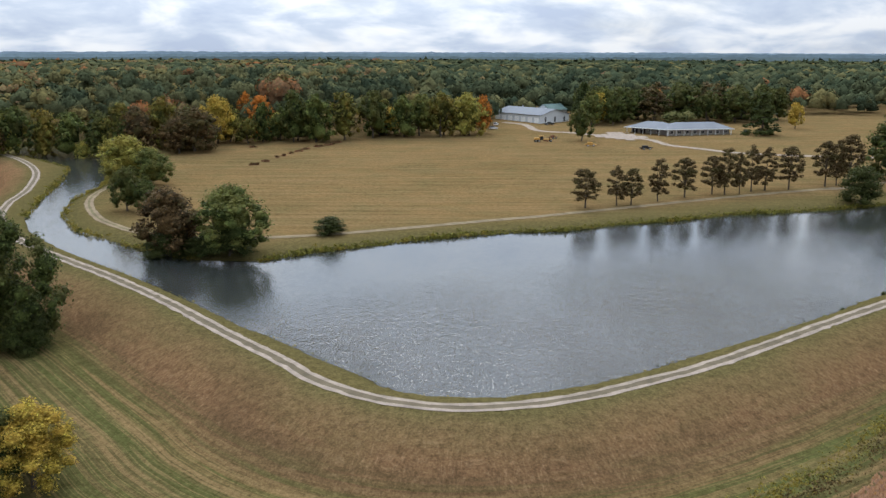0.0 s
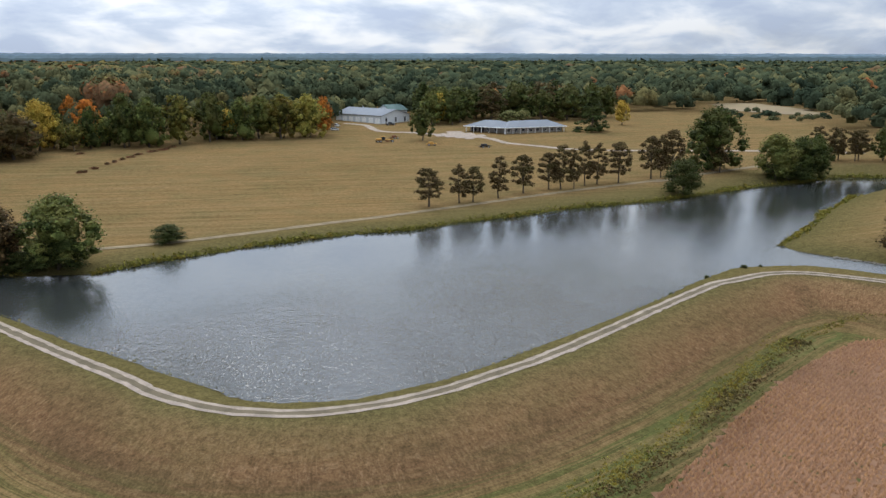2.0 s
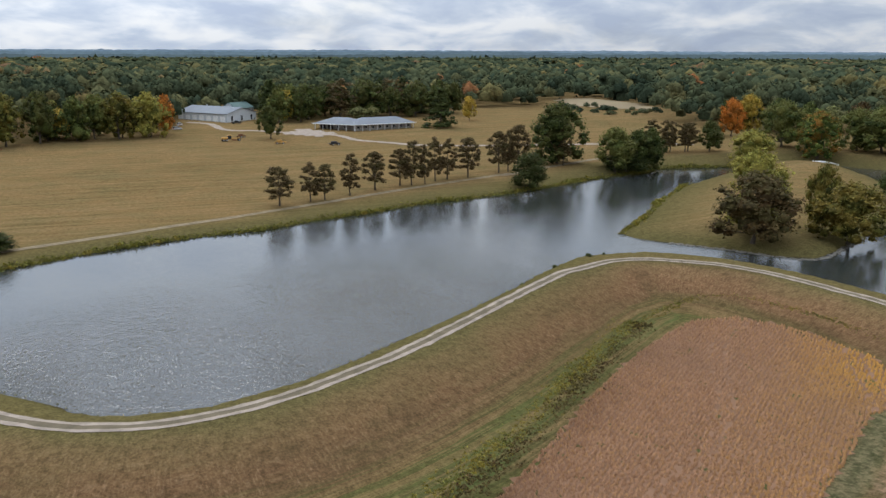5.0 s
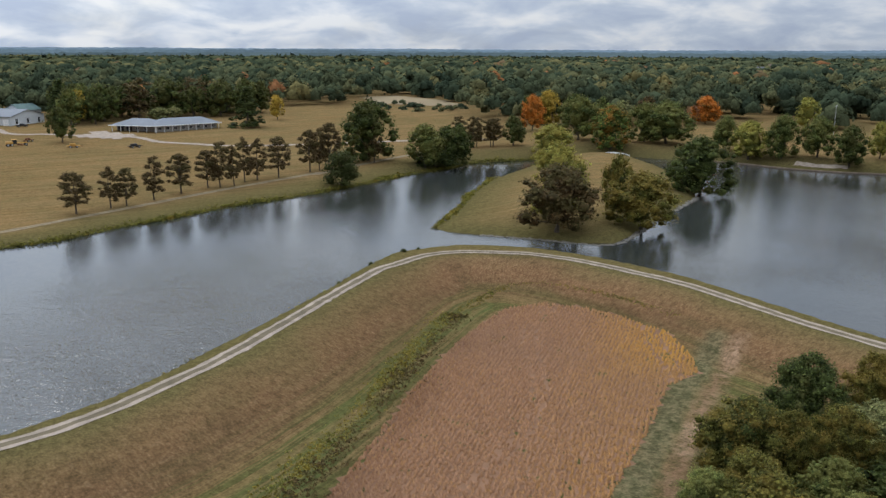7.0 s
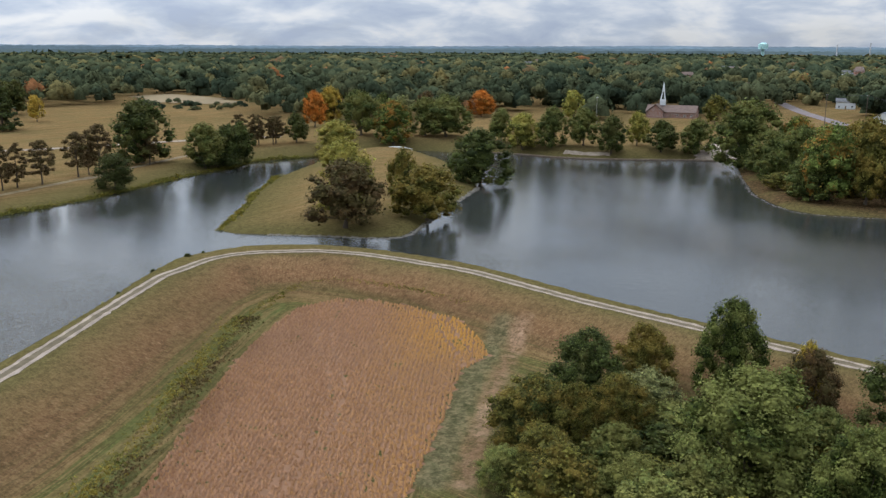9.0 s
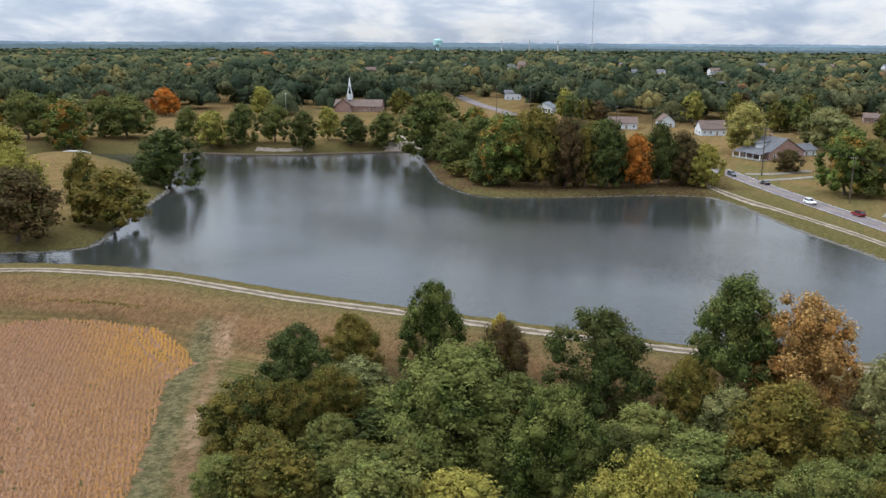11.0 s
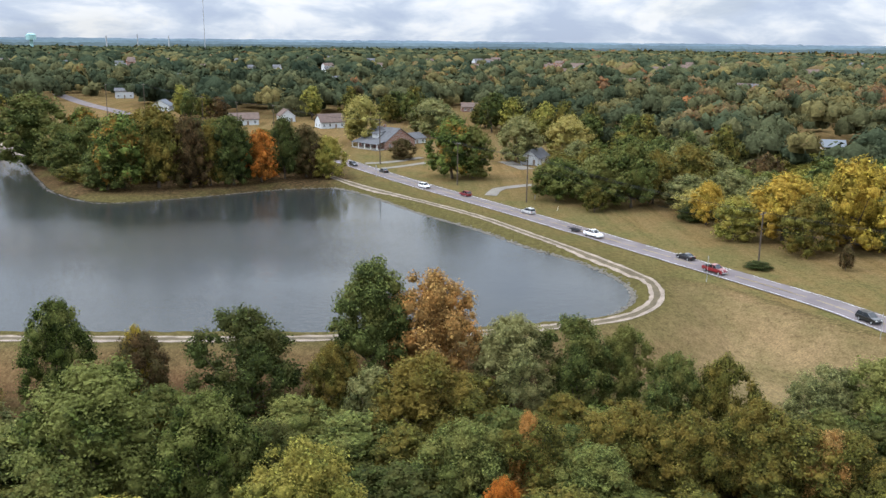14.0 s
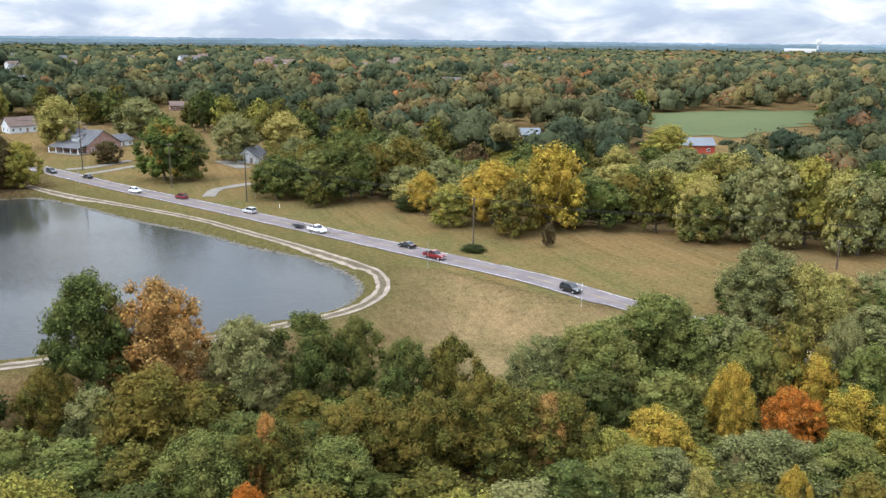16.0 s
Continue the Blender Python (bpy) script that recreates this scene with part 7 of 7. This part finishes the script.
def on_ground(p, ang=0.0):
    return pose(p[0], p[1], ground_at(*p), 0, 0, ang)


def make_grader(p, ang):
    top = thing("road_grader", "old yellow road grader standing on the meadow", "machine", on_ground(p, ang))
    part("frame", boxes((-0.5, -0.25, 1.2, 4.6, 0.25, 1.6), bev=0.05), M_YELLOW, top)
    part("engine_hood", boxes((-4.2, -0.75, 1.0, -1.4, 0.75, 2.1), bev=0.1), M_YELLOW, top)
    part("cab", boxes((-1.4, -0.8, 1.0, 0.3, 0.8, 2.9), bev=0.06), M_GLASS, top)
    part("cab_roof", boxes((-1.6, -0.95, 2.9, 0.5, 0.95, 3.05), bev=0.03), M_YELLOW, top)
    bm = boxes((-0.1, -1.9, 0.25, 0.1, 1.9, 0.85))
    bmesh.ops.transform(bm, matrix=pose(1.8, 0, 0, 0, 0, 25), verts=bm.verts[:])
    part("blade", bm, M_RUST, top)
    for x in (-3.6, -2.0, 4.2):
        for s in (-1.0, 1.0):
            add_wheel(top, x, s, 0.62, 0.4)


def make_implement(p, ang, mat, label, length):
    top = thing("farm_implement", label, "machine", on_ground(p, ang))
    h = length / 2
    bm = bmesh.new()
    for s in (-0.9, 0.9):
        rod(bm, (-h, s, 0.9), (h, s, 0.9), 0.12, 0.12, 6)
    for k in range(4):
        rod(bm, (-h + length * k / 3, -1.4, 0.9), (-h + length * k / 3, 1.4, 0.9), 0.1, 0.1, 6)
    part("frame", bm, mat, top)
    for k in range(7):
        bm = bmesh.new()
        rod(bm, (-h * 0.7 + length * 0.7 * k / 6, 0.9, 0.9), (-h * 0.7 + length * 0.7 * k / 6 - 0.3, 1.0, 0.0), 0.06, 0.04, 5)
        part("tine", bm, M_RUST, top)
    part("hopper", boxes((-h * 0.6, -0.7, 1.0, h * 0.35, 0.7, 1.9), bev=0.12), mat, top)
    bm = bmesh.new()
    rod(bm, (h, 0, 0.9), (h + 1.6, 0, 0.5), 0.09, 0.06, 6)
    part("drawbar", bm, M_RUST, top)
    for x in (-h * 0.5, h * 0.5):
        for s in (-1.3, 1.3):
            add_wheel(top, x, s, 0.5, 0.25)


make_grader(MACHINES[0], 8)
make_implement(MACHINES[1], 40, M_RUST, "rusty brown farm implement on the meadow", 4.5)
make_implement(MACHINES[2], -6, M_YELLOW, "faded orange farm implement on the meadow", 5.5)
make_implement(MACHINES[3], 12, M_BLACK, "dark farm wagon standing on the meadow", 6.0)
vehicle("pickup", "black", "dark pickup parked by the barn", on_ground(MACHINES[4], 20))
vehicle("suv", "white", "white car parked by the barn doors", on_ground(MACHINES[6], 70))
vehicle("suv", "silver", "silver car parked on the grass by the barn", on_ground(MACHINES[5], 20))


def brush_pile(p, seed):
    rng = random.Random(seed)
    top = thing("brush_pile", "low heap of brown cut branches on the meadow", "brush pile", on_ground(p, rng.uniform(0, 180)), "row of brush piles")
    bm = bmesh.new()
    for _ in range(26):
        a = rng.uniform(-0.5, 0.5) + (3.14 if rng.random() < 0.5 else 0)
        l = rng.uniform(1.2, 2.4)
        x, y, z = rng.uniform(-1.3, 1.3), rng.uniform(-0.7, 0.7), rng.uniform(0.05, 1.1)
        rod(bm, (x - math.cos(a) * l / 2, y - math.sin(a) * l / 2, max(z * 0.5, 0.02)), (x + math.cos(a) * l / 2, y + math.sin(a) * l / 2, z), 0.12, 0.05, 5)
    part("branches", bm, M_RUST, top)
    c = np.array([(rng.uniform(-1, 1), rng.uniform(-0.5, 0.5), 0.5) for _ in range(4)])
    v, f = leaves_on(np.random.default_rng(seed), c, np.array([0.7] * 4), 70, 0.28)
    o = new("dry_leaves", fast_mesh("dry_leaves", v, f, M_LEAF["rust"]))
    o.parent = top


for i, p in enumerate(PILES):
    brush_pile(p, 60 + i)

# ---- skyline ----
def make_mast():
    x, y = 2350.0, 2350.0 * MAST[0][1] / MAST[0][0]
    z = ground_at(x, y)
    top = thing("radio_mast", "thin tall grey lattice radio mast on the skyline", "mast", pose(x, y, z))
    bm = bmesh.new()
    rod(bm, (0, 0, 0), (0, 0, 235), 1.0, 0.7, 6)
    part("mast", bm, M_STEEL, top)


make_mast()


def water_tower(x, y, h, r, mat, label):
    top = thing("water_tower", label, "water tower", pose(x, y, ground_at(x, y)))
    bm = bmesh.new()
    rod(bm, (0, 0, h - r * 1.0), (0, 0, h), r, r, 20)
    rod(bm, (0, 0, h), (0, 0, h + r * 0.35), r, r * 0.25, 20)
    part("tank", bm, mat, top)
    bm = bmesh.new()
    rod(bm, (0, 0, 0), (0, 0, h - r * 0.9), r * 0.4, r * 0.3, 12)
    part("stem", bm, mat, top)


M_TEAL = plain("teal_tank_paint", (0.30, 0.48, 0.47), 0.5, 0.06, 0.1)
water_tower(*bearing(-78.14, 472, 2600), 40, 13, M_TEAL, "pale teal water tower on the skyline")
water_tower(*bearing(-109.93, 1430, 3000), 42, 8, M_WHITE, "white water tower on the skyline")
for px, h in ((633, 44), (585, 39), (682, 41)):
    x, y = bearing(-78.14, px, 2600)
    m = thing("chimney_stack", "slim grey stack on the skyline", "stack", pose(x, y, ground_at(x, y)))
    bm = bmesh.new()
    rod(bm, (0, 0, 0), (0, 0, h), 2.0, 1.5, 10)
    part("stack", bm, M_STEEL, m)
x, y = bearing(-109.93, 1400, 2900)
gable_house("factory", "long white factory hall on the skyline", pose(x, y, ground_at(x, y), 0, 0, math.degrees(math.atan2(y, x)) - 90), 90, 40, 15, 17.5, M_WHITE, M_WHITE, across=True, windows=8, side_windows=0, door=False, category="factory", win=(4, 3))
